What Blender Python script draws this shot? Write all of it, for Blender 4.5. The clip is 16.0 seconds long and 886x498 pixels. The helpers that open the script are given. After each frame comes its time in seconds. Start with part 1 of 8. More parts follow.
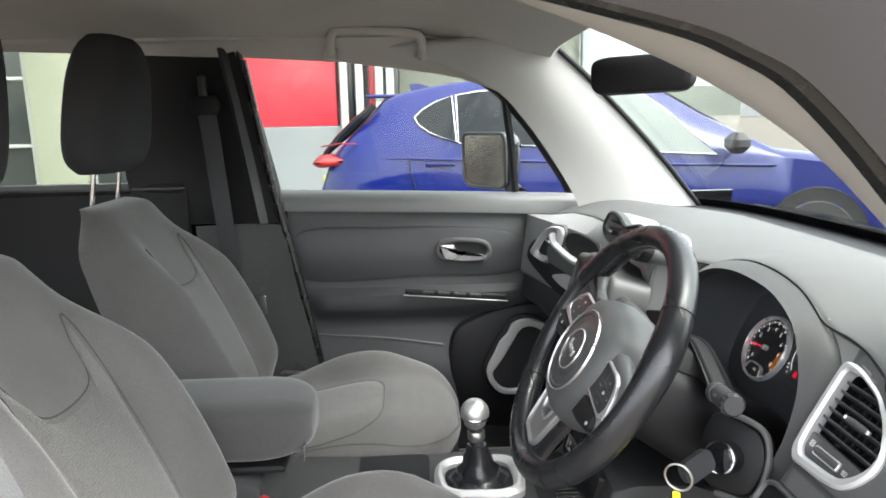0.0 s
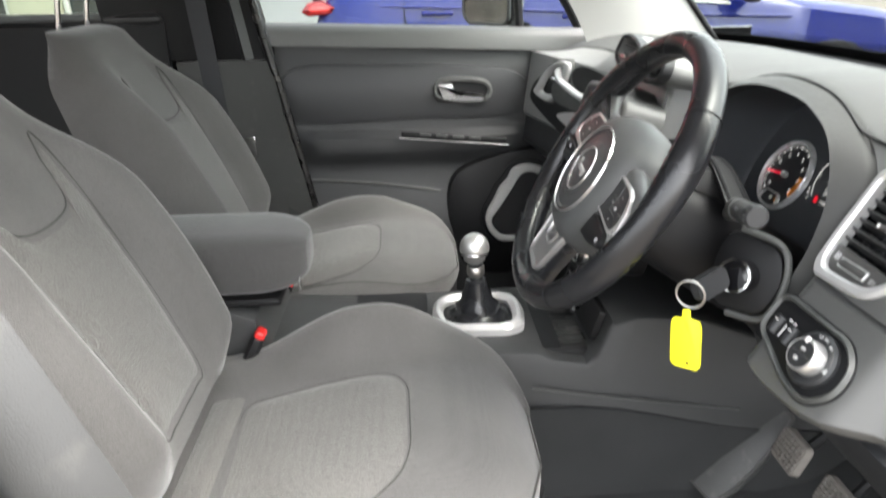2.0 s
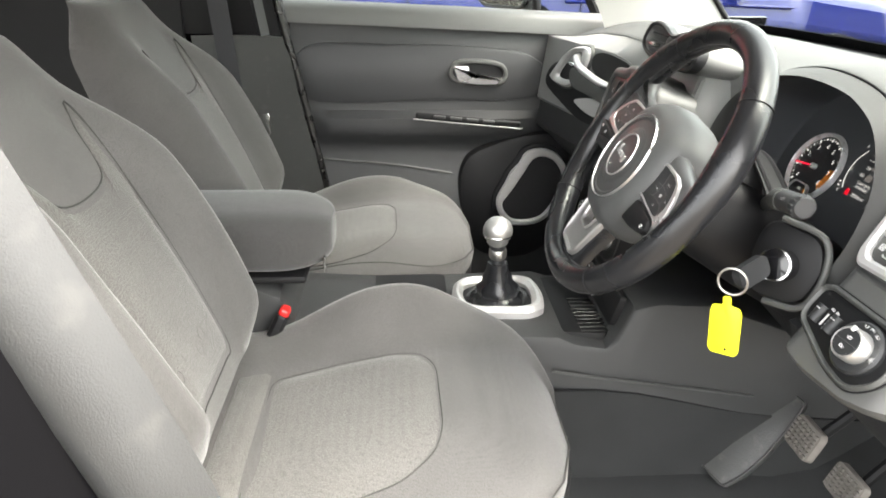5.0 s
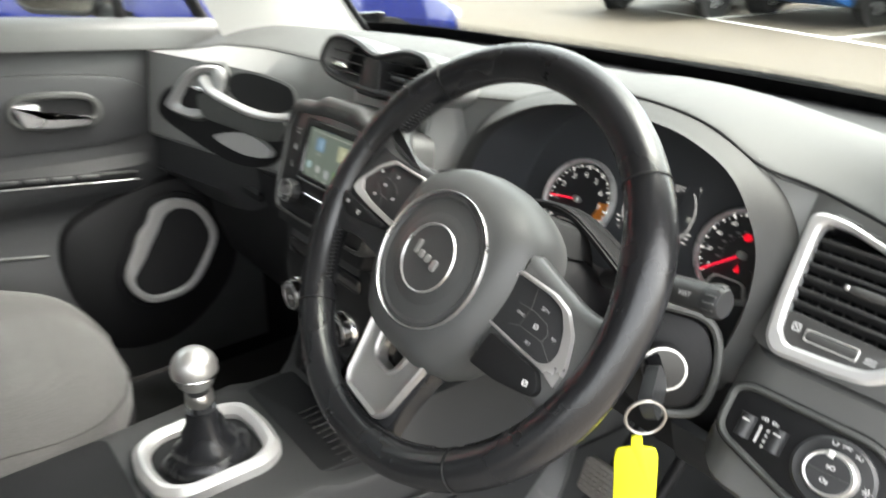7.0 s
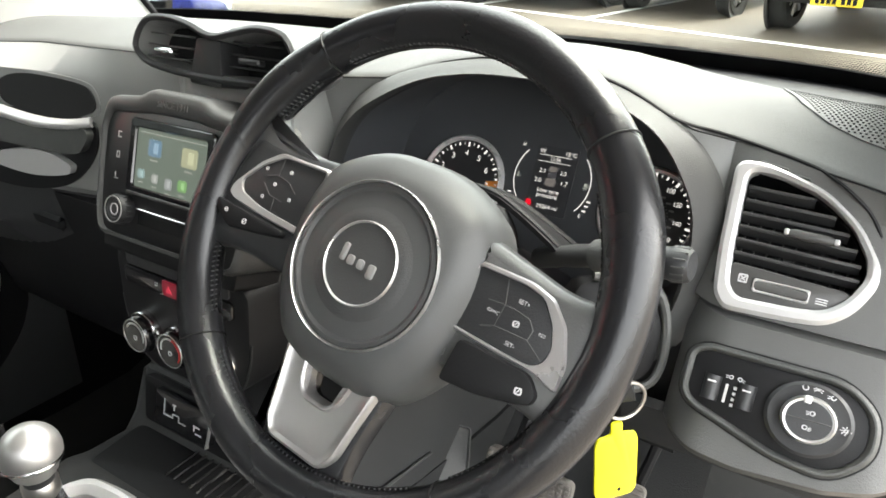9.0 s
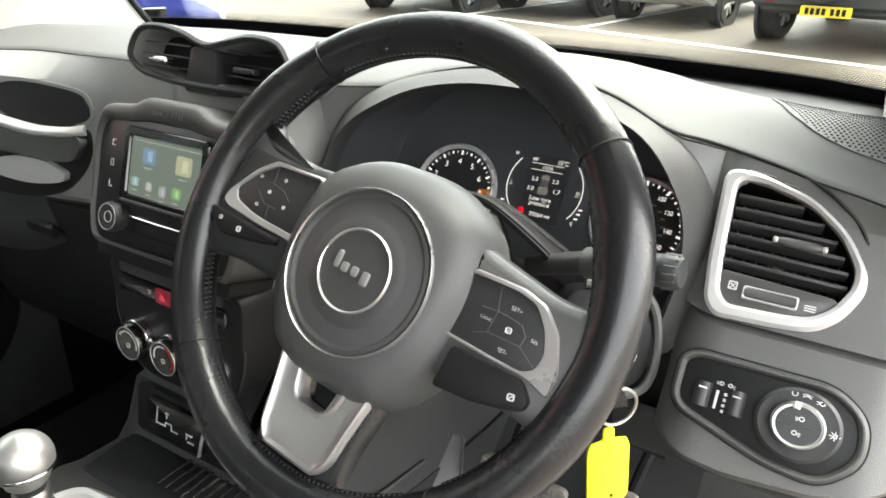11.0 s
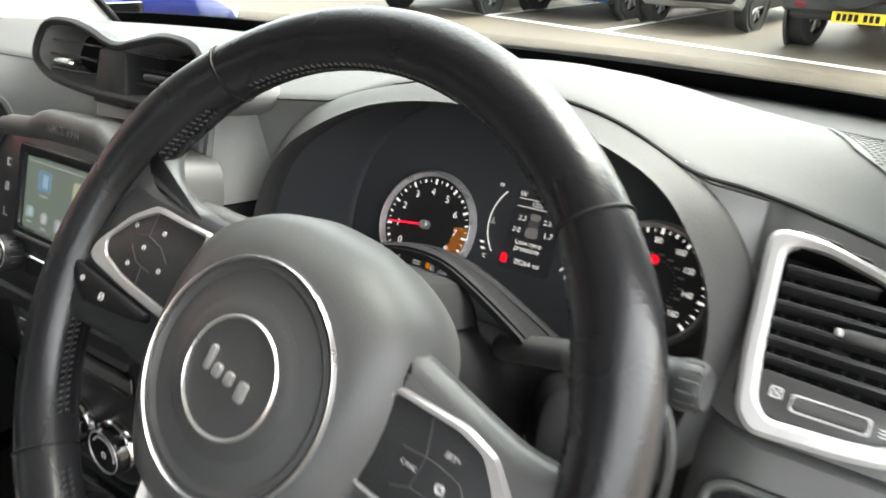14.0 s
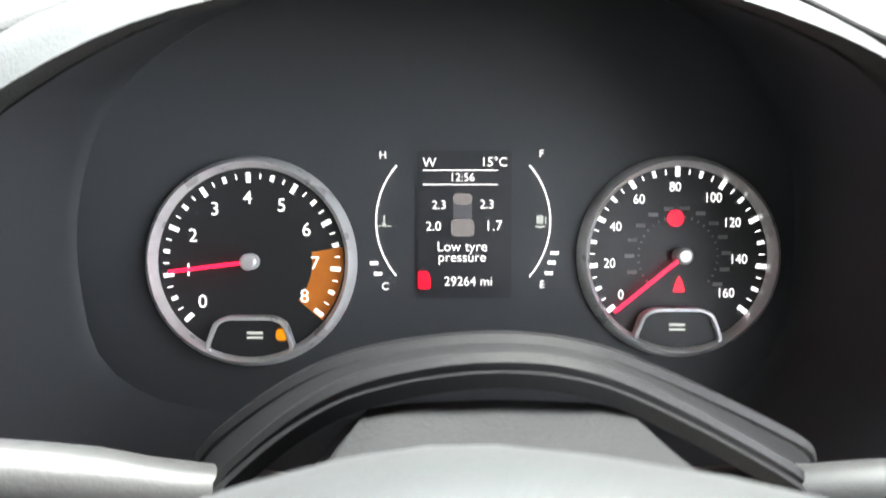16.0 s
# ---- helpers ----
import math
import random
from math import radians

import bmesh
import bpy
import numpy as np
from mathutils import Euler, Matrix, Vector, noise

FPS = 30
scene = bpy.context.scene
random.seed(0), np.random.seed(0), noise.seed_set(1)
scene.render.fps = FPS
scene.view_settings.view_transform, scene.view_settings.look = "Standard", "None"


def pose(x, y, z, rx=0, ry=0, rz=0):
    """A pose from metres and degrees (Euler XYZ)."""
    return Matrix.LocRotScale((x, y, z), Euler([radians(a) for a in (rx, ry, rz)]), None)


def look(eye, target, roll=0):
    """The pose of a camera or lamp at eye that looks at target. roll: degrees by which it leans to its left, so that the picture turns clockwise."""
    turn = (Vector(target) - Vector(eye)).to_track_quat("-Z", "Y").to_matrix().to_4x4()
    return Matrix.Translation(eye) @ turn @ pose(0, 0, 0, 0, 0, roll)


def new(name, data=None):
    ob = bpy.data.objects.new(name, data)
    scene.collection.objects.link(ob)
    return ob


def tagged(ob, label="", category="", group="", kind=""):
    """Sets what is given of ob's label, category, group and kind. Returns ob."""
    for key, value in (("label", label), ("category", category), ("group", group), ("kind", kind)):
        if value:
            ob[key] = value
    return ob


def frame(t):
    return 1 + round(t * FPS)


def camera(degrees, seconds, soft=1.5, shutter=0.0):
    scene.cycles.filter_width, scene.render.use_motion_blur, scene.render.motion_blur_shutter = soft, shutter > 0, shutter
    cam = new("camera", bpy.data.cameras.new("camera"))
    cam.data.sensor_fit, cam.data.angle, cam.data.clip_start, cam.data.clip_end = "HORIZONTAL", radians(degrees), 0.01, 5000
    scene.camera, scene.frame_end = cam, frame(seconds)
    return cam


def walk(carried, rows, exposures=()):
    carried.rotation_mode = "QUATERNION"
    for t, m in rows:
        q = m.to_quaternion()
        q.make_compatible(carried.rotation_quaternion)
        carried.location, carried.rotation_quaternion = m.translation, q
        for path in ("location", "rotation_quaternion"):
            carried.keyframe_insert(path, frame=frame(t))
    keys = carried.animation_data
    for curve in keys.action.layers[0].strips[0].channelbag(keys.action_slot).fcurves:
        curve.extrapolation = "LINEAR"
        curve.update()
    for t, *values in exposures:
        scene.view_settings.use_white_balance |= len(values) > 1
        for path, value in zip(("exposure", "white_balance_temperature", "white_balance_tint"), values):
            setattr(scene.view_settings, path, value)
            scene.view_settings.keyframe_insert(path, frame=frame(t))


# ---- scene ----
cam = camera(66.5, 16.0, soft=1.7, shutter=0.4)
EXPOSURES = [(0, 2.58, 6480, 9.5), (1.5, 2.50, 6500, 9.5), (2.3, 2.76, 6760, 9.5), (3.5, 2.88, 6880, 9), (4.7, 3.02, 6930, 9), (7, 2.86, 6800, 8), (9, 3.06, 6880, 8), (13, 3.06, 6880, 8), (14.3, 2.93, 6730, 8.5), (15, 3.47, 6620, 9), (16, 4.0, 6480, 9)]
PATH = [
    (0, (-0.011, 0.084, 1.484), (0.069, 2.045, 1.099), -1.2),
    (0.5, (-0.012, 0.091, 1.48), (0.059, 2.053, 1.095), -1.1),
    (1, (-0.014, 0.1, 1.473), (0.061, 2.057, 1.069), -0.8),
    (1.5, (-0.017, 0.113, 1.445), (0.069, 2.045, 0.936), -0.6),
    (2, (-0.016, 0.13, 1.404), (0.064, 1.979, 0.645), -1.0),
    (2.5, (-0.018, 0.139, 1.354), (0.093, 1.891, 0.396), -1.0),
    (3, (-0.018, 0.139, 1.314), (0.071, 1.784, 0.181), -1.8),
    (3.5, (-0.02, 0.138, 1.295), (0.055, 1.729, 0.086), -2.4),
    (4, (-0.025, 0.135, 1.325), (0.065, 1.751, 0.15), -1.3),
    (4.5, (-0.045, 0.128, 1.371), (0.068, 1.876, 0.407), 0.2),
    (4.7, (-0.066, 0.119, 1.391), (0.039, 1.935, 0.561), 0.8),
    (6.8, (-0.114, 0.49, 1.427), (0.865, 2.051, 0.65), 1.0),
    (7, (-0.122, 0.55, 1.408), (1.057, 1.945, 0.592), 1.7),
    (7.5, (-0.144, 0.649, 1.388), (1.277, 1.772, 0.54), 0.8),
    (8, (-0.126, 0.678, 1.369), (1.403, 1.662, 0.535), 0.6),
    (8.5, (-0.131, 0.686, 1.37), (1.422, 1.64, 0.545), 1.0),
    (9, (-0.131, 0.681, 1.372), (1.429, 1.628, 0.554), 1.2),
    (11.5, (-0.135, 0.679, 1.373), (1.446, 1.613, 0.58), 1.5),
    (12, (-0.132, 0.68, 1.373), (1.449, 1.611, 0.577), 1.6),
    (12.5, (-0.137, 0.678, 1.371), (1.443, 1.613, 0.577), 1.6),
    (13, (-0.127, 0.68, 1.375), (1.453, 1.615, 0.582), 1.7),
    (13.5, (-0.053, 0.677, 1.372), (1.518, 1.613, 0.563), 2.0),
    (14, (0.021, 0.717, 1.361), (1.572, 1.697, 0.566), 2.2),
    (14.3, (0.070, 0.785, 1.353), (1.685, 1.678, 0.575), 2.8),
    (14.5, (0.097, 0.832, 1.342), (1.804, 1.591, 0.632), 2.7),
    (14.7, (0.132, 0.874, 1.328), (1.902, 1.456, 0.600), 2.1),
    (15, (0.170, 0.912, 1.324), (1.973, 1.227, 0.519), 1.9),
    (15.5, (0.214, 0.947, 1.316), (1.990, 1.022, 0.400), 0.4),
    (16, (0.221, 0.959, 1.282), (2.009, 0.957, 0.387), 0.0),
]
walk(cam, [(t, look(eye, target, roll)) for t, eye, target, roll in PATH], EXPOSURES)

# ---- light ----
world = bpy.data.worlds.new("overcast_sky")
scene.world = world
world.use_nodes = True
wn = world.node_tree.nodes
sky = wn.new("ShaderNodeTexSky")
sky.sky_type, sky.sun_disc = "NISHITA", False
sky.sun_elevation, sky.sun_rotation = radians(57), radians(126)
sky.air_density, sky.dust_density, sky.ozone_density = 1.0, 4.0, 1.0
grey_sky = wn.new("ShaderNodeHueSaturation")
grey_sky.inputs["Saturation"].default_value = 0.22
wn["Background"].inputs["Strength"].default_value = 0.262
world.node_tree.links.new(sky.outputs[0], grey_sky.inputs["Color"])
world.node_tree.links.new(grey_sky.outputs[0], wn["Background"].inputs["Color"])
sun = new("sun", bpy.data.lights.new("sun", "SUN"))
sun.data.energy, sun.data.angle, sun.data.color = 0.44, radians(35), (1.0, 0.97, 0.92)
sun.matrix_world = look((4.4, -2.4, 9.2), (0, 0.8, 1))

# ---- plan ----
C = 1.28            # the car's centre line (y); x runs to its nose, y to its left side
GROUND = 0.12
WHEEL = Vector((0.226, 0.948, 1.168))

# ---- mesh tools ----
I4 = Matrix.Identity(4)


def basis(o, right, up):
    r, u = Vector(right).normalized(), Vector(up).normalized()
    n = r.cross(u).normalized()
    u = n.cross(r)
    m = Matrix((r, u, n)).transposed().to_4x4()
    m.translation = Vector(o)
    return m


def smooth_loop(pts, n=6):
    """A closed curve through a few corners."""
    out, k = [], len(pts)
    P = [Vector(p) for p in pts]
    for i in range(k):
        a, b, c, d = P[i - 1], P[i], P[(i + 1) % k], P[(i + 2) % k]
        for j in range(n):
            t = j / n
            out.append(0.5 * ((2 * b) + (c - a) * t + (2 * a - 5 * b + 4 * c - d) * t * t + (3 * b - a - 3 * c + d) * t ** 3))
    return out


def smooth_path(pts, n=6):
    P = [Vector(p) for p in pts]
    P = [2 * P[0] - P[1]] + P + [2 * P[-1] - P[-2]]
    out = []
    for i in range(1, len(P) - 2):
        a, b, c, d = P[i - 1], P[i], P[i + 1], P[i + 2]
        for j in range(n):
            t = j / n
            out.append(0.5 * ((2 * b) + (c - a) * t + (2 * a - 5 * b + 4 * c - d) * t * t + (3 * b - a - 3 * c + d) * t ** 3))
    out.append(P[-2])
    return out


def rrect(w, h, r, n=5):
    out = []
    for cx, cy, a in ((w / 2 - r, h / 2 - r, 0), (-w / 2 + r, h / 2 - r, 90), (-w / 2 + r, -h / 2 + r, 180), (w / 2 - r, -h / 2 + r, 270)):
        for j in range(n + 1):
            t = radians(a + 90 * j / n)
            out.append(Vector((cx + r * math.cos(t), cy + r * math.sin(t))))
    return out


def rpoly(pts, r, n=4):
    """A polygon with its corners rounded by r."""
    out, k = [], len(pts)
    P = [Vector(p) for p in pts]
    for i in range(k):
        a, b, c = P[i - 1], P[i], P[(i + 1) % k]
        ra = min(r, 0.45 * (a - b).length, 0.45 * (c - b).length)
        p, q = b + (a - b).normalized() * ra, b + (c - b).normalized() * ra
        for j in range(n + 1):
            t = j / n
            out.append((1 - t) ** 2 * p + 2 * t * (1 - t) * b + t * t * q)
    return out


def circle(r, n=32):
    return [Vector((r * math.cos(2 * math.pi * i / n), r * math.sin(2 * math.pi * i / n))) for i in range(n)]


def area(pts):
    return 0.5 * sum(pts[i - 1].x * pts[i].y - pts[i].x * pts[i - 1].y for i in range(len(pts)))


def grow(pts, d):
    """A 2D loop moved outwards by d."""
    s = 1 if area(pts) > 0 else -1
    out, k = [], len(pts)
    for i in range(k):
        a, b, c = pts[i - 1], pts[i], pts[(i + 1) % k]
        t = (c - b).normalized() + (b - a).normalized()
        if t.length < 1e-6:
            t = c - a
        t.normalize()
        out.append(b + s * d * Vector((t.y, -t.x)))
    return out


def lift(pts, z, m=I4):
    return [m @ Vector((p.x, p.y, z)) for p in pts]


def skin(rings, closed=True, caps=True, loop=False, bm=None):
    """Faces between rings of equally many points."""
    bm = bm or bmesh.new()
    R = [[bm.verts.new(p) for p in r] for r in rings]
    n = len(R[0])
    last = n if closed else n - 1
    pairs = list(zip(R, R[1:])) + ([(R[-1], R[0])] if loop else [])
    for a, b in pairs:
        for i in range(last):
            j = (i + 1) % n
            bm.faces.new((a[i], a[j], b[j], b[i]))
    if caps and closed and not loop:
        bm.faces.new(R[0][::-1])
        bm.faces.new(R[-1])
    return bm


def slab(pts, z0, z1, bev=0.0, m=I4, bm=None):
    """A plate of that outline from z0 to z1, its upper edge rounded by bev."""
    pts = [Vector(p) for p in pts]
    if area(pts) < 0:
        pts = pts[::-1]
    rings = [lift(pts, z0, m)]
    if bev > 0:
        rings += [lift(pts, z1 - bev, m), lift(grow(pts, -0.3 * bev), z1 - 0.3 * bev, m), lift(grow(pts, -bev), z1, m)]
    else:
        rings.append(lift(pts, z1, m))
    return skin(rings, bm=bm)


def frame_ring(outer, inner, z0, z1, bev=0.0, m=I4, bm=None):
    """A frame between two loops of equally many points."""
    o, i = [Vector(p) for p in outer], [Vector(p) for p in inner]
    rings = [lift(o, z0, m), lift(o, z1 - bev, m), lift(grow(o, -bev), z1, m), lift(grow(i, bev), z1, m), lift(i, z1 - bev, m), lift(i, z0, m)]
    return skin(rings, caps=False, loop=True, bm=bm)


def tube(path, r, closed=False, seg=10, bm=None, flat=1.0):
    P = [Vector(p) for p in path]
    k = len(P)
    rad = r if isinstance(r, (list, tuple)) else [r] * k
    rings, up = [], None
    for i in range(k):
        t = (P[(i + 1) % k] - P[i - 1]) if closed or 0 < i < k - 1 else (P[1] - P[0] if i == 0 else P[-1] - P[-2])
        t.normalize()
        if up is None:
            up = t.orthogonal().normalized()
        up = (up - t * up.dot(t)).normalized()
        side = t.cross(up)
        rings.append([P[i] + rad[i] * (math.cos(a) * up + flat * math.sin(a) * side) for a in (2 * math.pi * j / seg for j in range(seg))])
    return skin(rings, caps=not closed, loop=closed, bm=bm)


def revolve(profile, n=32, m=I4, bm=None):
    rings = [[m @ Vector((r * math.cos(2 * math.pi * j / n), r * math.sin(2 * math.pi * j / n), z)) for j in range(n)] for r, z in profile]
    return skin(rings, bm=bm)


def box(size, centre=(0, 0, 0), bev=0.003, m=I4, bm=None):
    sx, sy, sz = size
    mm = m @ Matrix.Translation(centre)
    r = min(bev, 0.45 * sx, 0.45 * sy, 0.45 * sz)
    o = rrect(sx, sy, r, 3)
    rings = [lift(grow(o, -r), -sz / 2, mm), lift(o, -sz / 2 + r, mm), lift(o, sz / 2 - r, mm), lift(grow(o, -r), sz / 2, mm)]
    return skin(rings, bm=bm)


def sheet(rows, thick, bm=None):
    """A curved panel through a grid of points, thickened behind."""
    R = [[Vector(p) for p in r] for r in rows]
    a, b = len(R), len(R[0])
    back = []
    for i in range(a):
        row = []
        for j in range(b):
            du = R[min(i + 1, a - 1)][j] - R[max(i - 1, 0)][j]
            dv = R[i][min(j + 1, b - 1)] - R[i][max(j - 1, 0)]
            row.append(R[i][j] - du.cross(dv).normalized() * thick)
        back.append(row)
    bm = bm or bmesh.new()
    F = [[bm.verts.new(p) for p in r] for r in R]
    B = [[bm.verts.new(p) for p in r] for r in back]
    for i in range(a - 1):
        for j in range(b - 1):
            bm.faces.new((F[i][j], F[i + 1][j], F[i + 1][j + 1], F[i][j + 1]))
            bm.faces.new((B[i][j], B[i][j + 1], B[i + 1][j + 1], B[i + 1][j]))
    for i in range(a - 1):
        bm.faces.new((F[i][0], B[i][0], B[i + 1][0], F[i + 1][0]))
        bm.faces.new((F[i][-1], F[i + 1][-1], B[i + 1][-1], B[i][-1]))
    for j in range(b - 1):
        bm.faces.new((F[0][j], F[0][j + 1], B[0][j + 1], B[0][j]))
        bm.faces.new((F[-1][j], B[-1][j], B[-1][j + 1], F[-1][j + 1]))
    return bm


def mesh_of(name, bm, material, sharp=40):
    bmesh.ops.recalc_face_normals(bm, faces=bm.faces)
    me = bpy.data.meshes.new(name)
    bm.to_mesh(me)
    bm.free()
    me.shade_smooth()
    me.set_sharp_from_angle(angle=radians(sharp))
    me.materials.append(material)
    return me


def thing(name, label, category, at=(0, 0, 0), group="", kind=""):
    ob = new(name)
    ob.location = at
    ob.empty_display_size = 0.05
    return tagged(ob, label, category, group, kind)


def part(name, bm, material, parent, label="", sharp=40, m=None):
    """Links a bmesh, in world coordinates unless m is given, as one mesh under a thing or a part."""
    ob = new(name, mesh_of(name, bm, material, sharp))
    base = parent
    shift = Vector((0, 0, 0))
    while base is not None:
        shift += base.location
        base = base.parent
    ob.parent = parent
    if m is None:
        ob.location = -shift
    else:
        ob.matrix_local = Matrix.Translation(-shift) @ m
    if label:
        tagged(ob, label)
    return ob


def solid(name, bm, material, label, category, group="", kind="", sharp=40):
    return tagged(new(name, mesh_of(name, bm, material, sharp)), label, category, group, kind)


def words(text, size, m, bm=None, depth=0.0, align="CENTER", stretch=1.0):
    """Lettering in the built-in font as a bmesh, its middle at m's origin."""
    cu = bpy.data.curves.new("letters", "FONT")
    cu.body, cu.size, cu.extrude, cu.align_x, cu.align_y = text, size, depth, align, "CENTER"
    ob = bpy.data.objects.new("letters", cu)
    scene.collection.objects.link(ob)
    dg = bpy.context.evaluated_depsgraph_get()
    me = bpy.data.meshes.new_from_object(ob.evaluated_get(dg))
    bm = bm or bmesh.new()
    me.transform(m @ Matrix.Diagonal((stretch, 1, 1, 1)))
    bm.from_mesh(me)
    bpy.data.objects.remove(ob)
    bpy.data.curves.remove(cu)
    bpy.data.meshes.remove(me)
    return bm


def bars(rows, m, bm=None, z=0.0005):
    """Small flat bars (x, y, w, h) that stand for writing too small to read."""
    bm = bm or bmesh.new()
    for x, y, w, h in rows:
        box((w, h, z), (x, y, z / 2), 0.0001, m, bm)
    return bm


# ---- materials ----
def mat(name, colour, rough=0.5, metal=0.0, grain=0.0, scale=400.0, vary=0.0, vary_scale=6.0, coat=0.0, spec=0.5, wear=0.0, per_object=0.0):
    """A procedural surface: fine relief, slow change of colour and of gloss, scuffs."""
    ma = bpy.data.materials.new(name)
    ma.use_nodes = True
    nt = ma.node_tree
    nodes, links = nt.nodes, nt.links
    p = nodes["Principled BSDF"]
    p.inputs["Base Color"].default_value = (*colour, 1)
    p.inputs["Roughness"].default_value = rough
    p.inputs["Metallic"].default_value = metal
    p.inputs["Specular IOR Level"].default_value = spec
    p.inputs["Coat Weight"].default_value = coat
    p.inputs["Coat Roughness"].default_value = 0.06
    co = nodes.new("ShaderNodeTexCoord").outputs["Object"]
    if vary or wear or per_object:
        slow = nodes.new("ShaderNodeTexNoise")
        slow.inputs["Scale"].default_value, slow.inputs["Detail"].default_value = vary_scale, 5
        links.new(co, slow.inputs["Vector"])
        mix = nodes.new("ShaderNodeMix")
        mix.data_type = "RGBA"
        mix.inputs["A"].default_value = (*[c * (1 - vary) for c in colour], 1)
        mix.inputs["B"].default_value = (*[min(1, c * (1 + vary)) for c in colour], 1)
        links.new(slow.outputs["Fac"], mix.inputs["Factor"])
        out = mix.outputs["Result"]
        if wear:
            fine = nodes.new("ShaderNodeTexNoise")
            fine.inputs["Scale"].default_value, fine.inputs["Detail"].default_value = 35, 8
            links.new(co, fine.inputs["Vector"])
            ramp = nodes.new("ShaderNodeMapRange")
            ramp.inputs["From Min"].default_value, ramp.inputs["From Max"].default_value = 0.58, 0.75
            links.new(fine.outputs["Fac"], ramp.inputs["Value"])
            mul = nodes.new("ShaderNodeMath")
            mul.operation = "MULTIPLY"
            mul.inputs[1].default_value = wear
            links.new(ramp.outputs[0], mul.inputs[0])
            m2 = nodes.new("ShaderNodeMix")
            m2.data_type = "RGBA"
            m2.inputs["B"].default_value = (0.42, 0.39, 0.35, 1)
            links.new(mul.outputs[0], m2.inputs["Factor"])
            links.new(out, m2.inputs["A"])
            out = m2.outputs["Result"]
        links.new(out, p.inputs["Base Color"])
        rr = nodes.new("ShaderNodeMapRange")
        rr.inputs["To Min"].default_value, rr.inputs["To Max"].default_value = max(0.02, rough - 0.1), min(1, rough + 0.1)
        links.new(slow.outputs["Fac"], rr.inputs["Value"])
        links.new(rr.outputs[0], p.inputs["Roughness"])
    if grain:
        fine = nodes.new("ShaderNodeTexNoise")
        fine.inputs["Scale"].default_value, fine.inputs["Detail"].default_value = scale, 3
        links.new(co, fine.inputs["Vector"])
        b = nodes.new("ShaderNodeBump")
        b.inputs["Strength"].default_value, b.inputs["Distance"].default_value = grain, 0.001
        links.new(fine.outputs["Fac"], b.inputs["Height"])
        links.new(b.outputs[0], p.inputs["Normal"])
    return ma


def cloth(name, dark, light, pitch, strength=0.6, vary=0.12):
    """Woven cloth: crossed fine waves in colour and relief, with slow worn patches."""
    ma = bpy.data.materials.new(name)
    ma.use_nodes = True
    nt = ma.node_tree
    nodes, links = nt.nodes, nt.links
    p = nodes["Principled BSDF"]
    p.inputs["Roughness"].default_value = 0.9
    p.inputs["Sheen Weight"].default_value = 0.25
    p.inputs["Sheen Roughness"].default_value = 0.5
    p.inputs["Specular IOR Level"].default_value = 0.2
    co = nodes.new("ShaderNodeTexCoord").outputs["Object"]
    v = nodes.new("ShaderNodeTexVoronoi")
    v.inputs["Scale"].default_value = 1 / pitch
    v.inputs["Randomness"].default_value = 0.7
    links.new(co, v.inputs["Vector"])
    mix = nodes.new("ShaderNodeMix")
    mix.data_type = "RGBA"
    mix.inputs["A"].default_value, mix.inputs["B"].default_value = (*light, 1), (*dark, 1)
    links.new(v.outputs["Distance"], mix.inputs["Factor"])
    n = nodes.new("ShaderNodeTexNoise")
    n.inputs["Scale"].default_value, n.inputs["Detail"].default_value = 7, 6
    links.new(co, n.inputs["Vector"])
    hs = nodes.new("ShaderNodeHueSaturation")
    mr = nodes.new("ShaderNodeMapRange")
    mr.inputs["From Min"].default_value, mr.inputs["From Max"].default_value = 0.3, 0.7
    mr.inputs["To Min"].default_value, mr.inputs["To Max"].default_value = 1 - vary, 1 + vary
    links.new(n.outputs["Fac"], mr.inputs["Value"])
    links.new(mr.outputs[0], hs.inputs["Value"])
    links.new(mix.outputs["Result"], hs.inputs["Color"])
    links.new(hs.outputs[0], p.inputs["Base Color"])
    b = nodes.new("ShaderNodeBump")
    b.inputs["Strength"].default_value, b.inputs["Distance"].default_value = strength, pitch * 0.4
    b.invert = True
    links.new(v.outputs["Distance"], b.inputs["Height"])
    links.new(b.outputs[0], p.inputs["Normal"])
    return ma


def glow(name, colour, strength):
    ma = mat(name, (0.02, 0.02, 0.02), 0.4)
    p = ma.node_tree.nodes["Principled BSDF"]
    p.inputs["Emission Color"].default_value = (*colour, 1)
    p.inputs["Emission Strength"].default_value = strength
    return ma


def pane(name, tint, gloss=1.0):
    """Thin glass: it lets light through and mirrors by Fresnel."""
    ma = bpy.data.materials.new(name)
    ma.use_nodes = True
    nt = ma.node_tree
    nt.nodes.remove(nt.nodes["Principled BSDF"])
    t, g, f, x, pw = (nt.nodes.new(k) for k in ("ShaderNodeBsdfTransparent", "ShaderNodeBsdfGlossy", "ShaderNodeLayerWeight", "ShaderNodeMixShader", "ShaderNodeMath"))
    ad = nt.nodes.new("ShaderNodeMath")
    t.inputs["Color"].default_value = (*tint, 1)
    g.inputs["Roughness"].default_value = 0.02
    pw.operation, pw.inputs[1].default_value = "POWER", 5.0
    ad.operation, ad.inputs[1].default_value, ad.inputs[2].default_value = "MULTIPLY_ADD", 0.6 * gloss, 0.025 * gloss
    nt.links.new(f.outputs["Facing"], pw.inputs[0])
    nt.links.new(pw.outputs[0], ad.inputs[0])
    nt.links.new(ad.outputs[0], x.inputs[0])
    nt.links.new(t.outputs[0], x.inputs[1])
    nt.links.new(g.outputs[0], x.inputs[2])
    nt.links.new(x.outputs[0], nt.nodes["Material Output"].inputs["Surface"])
    return ma


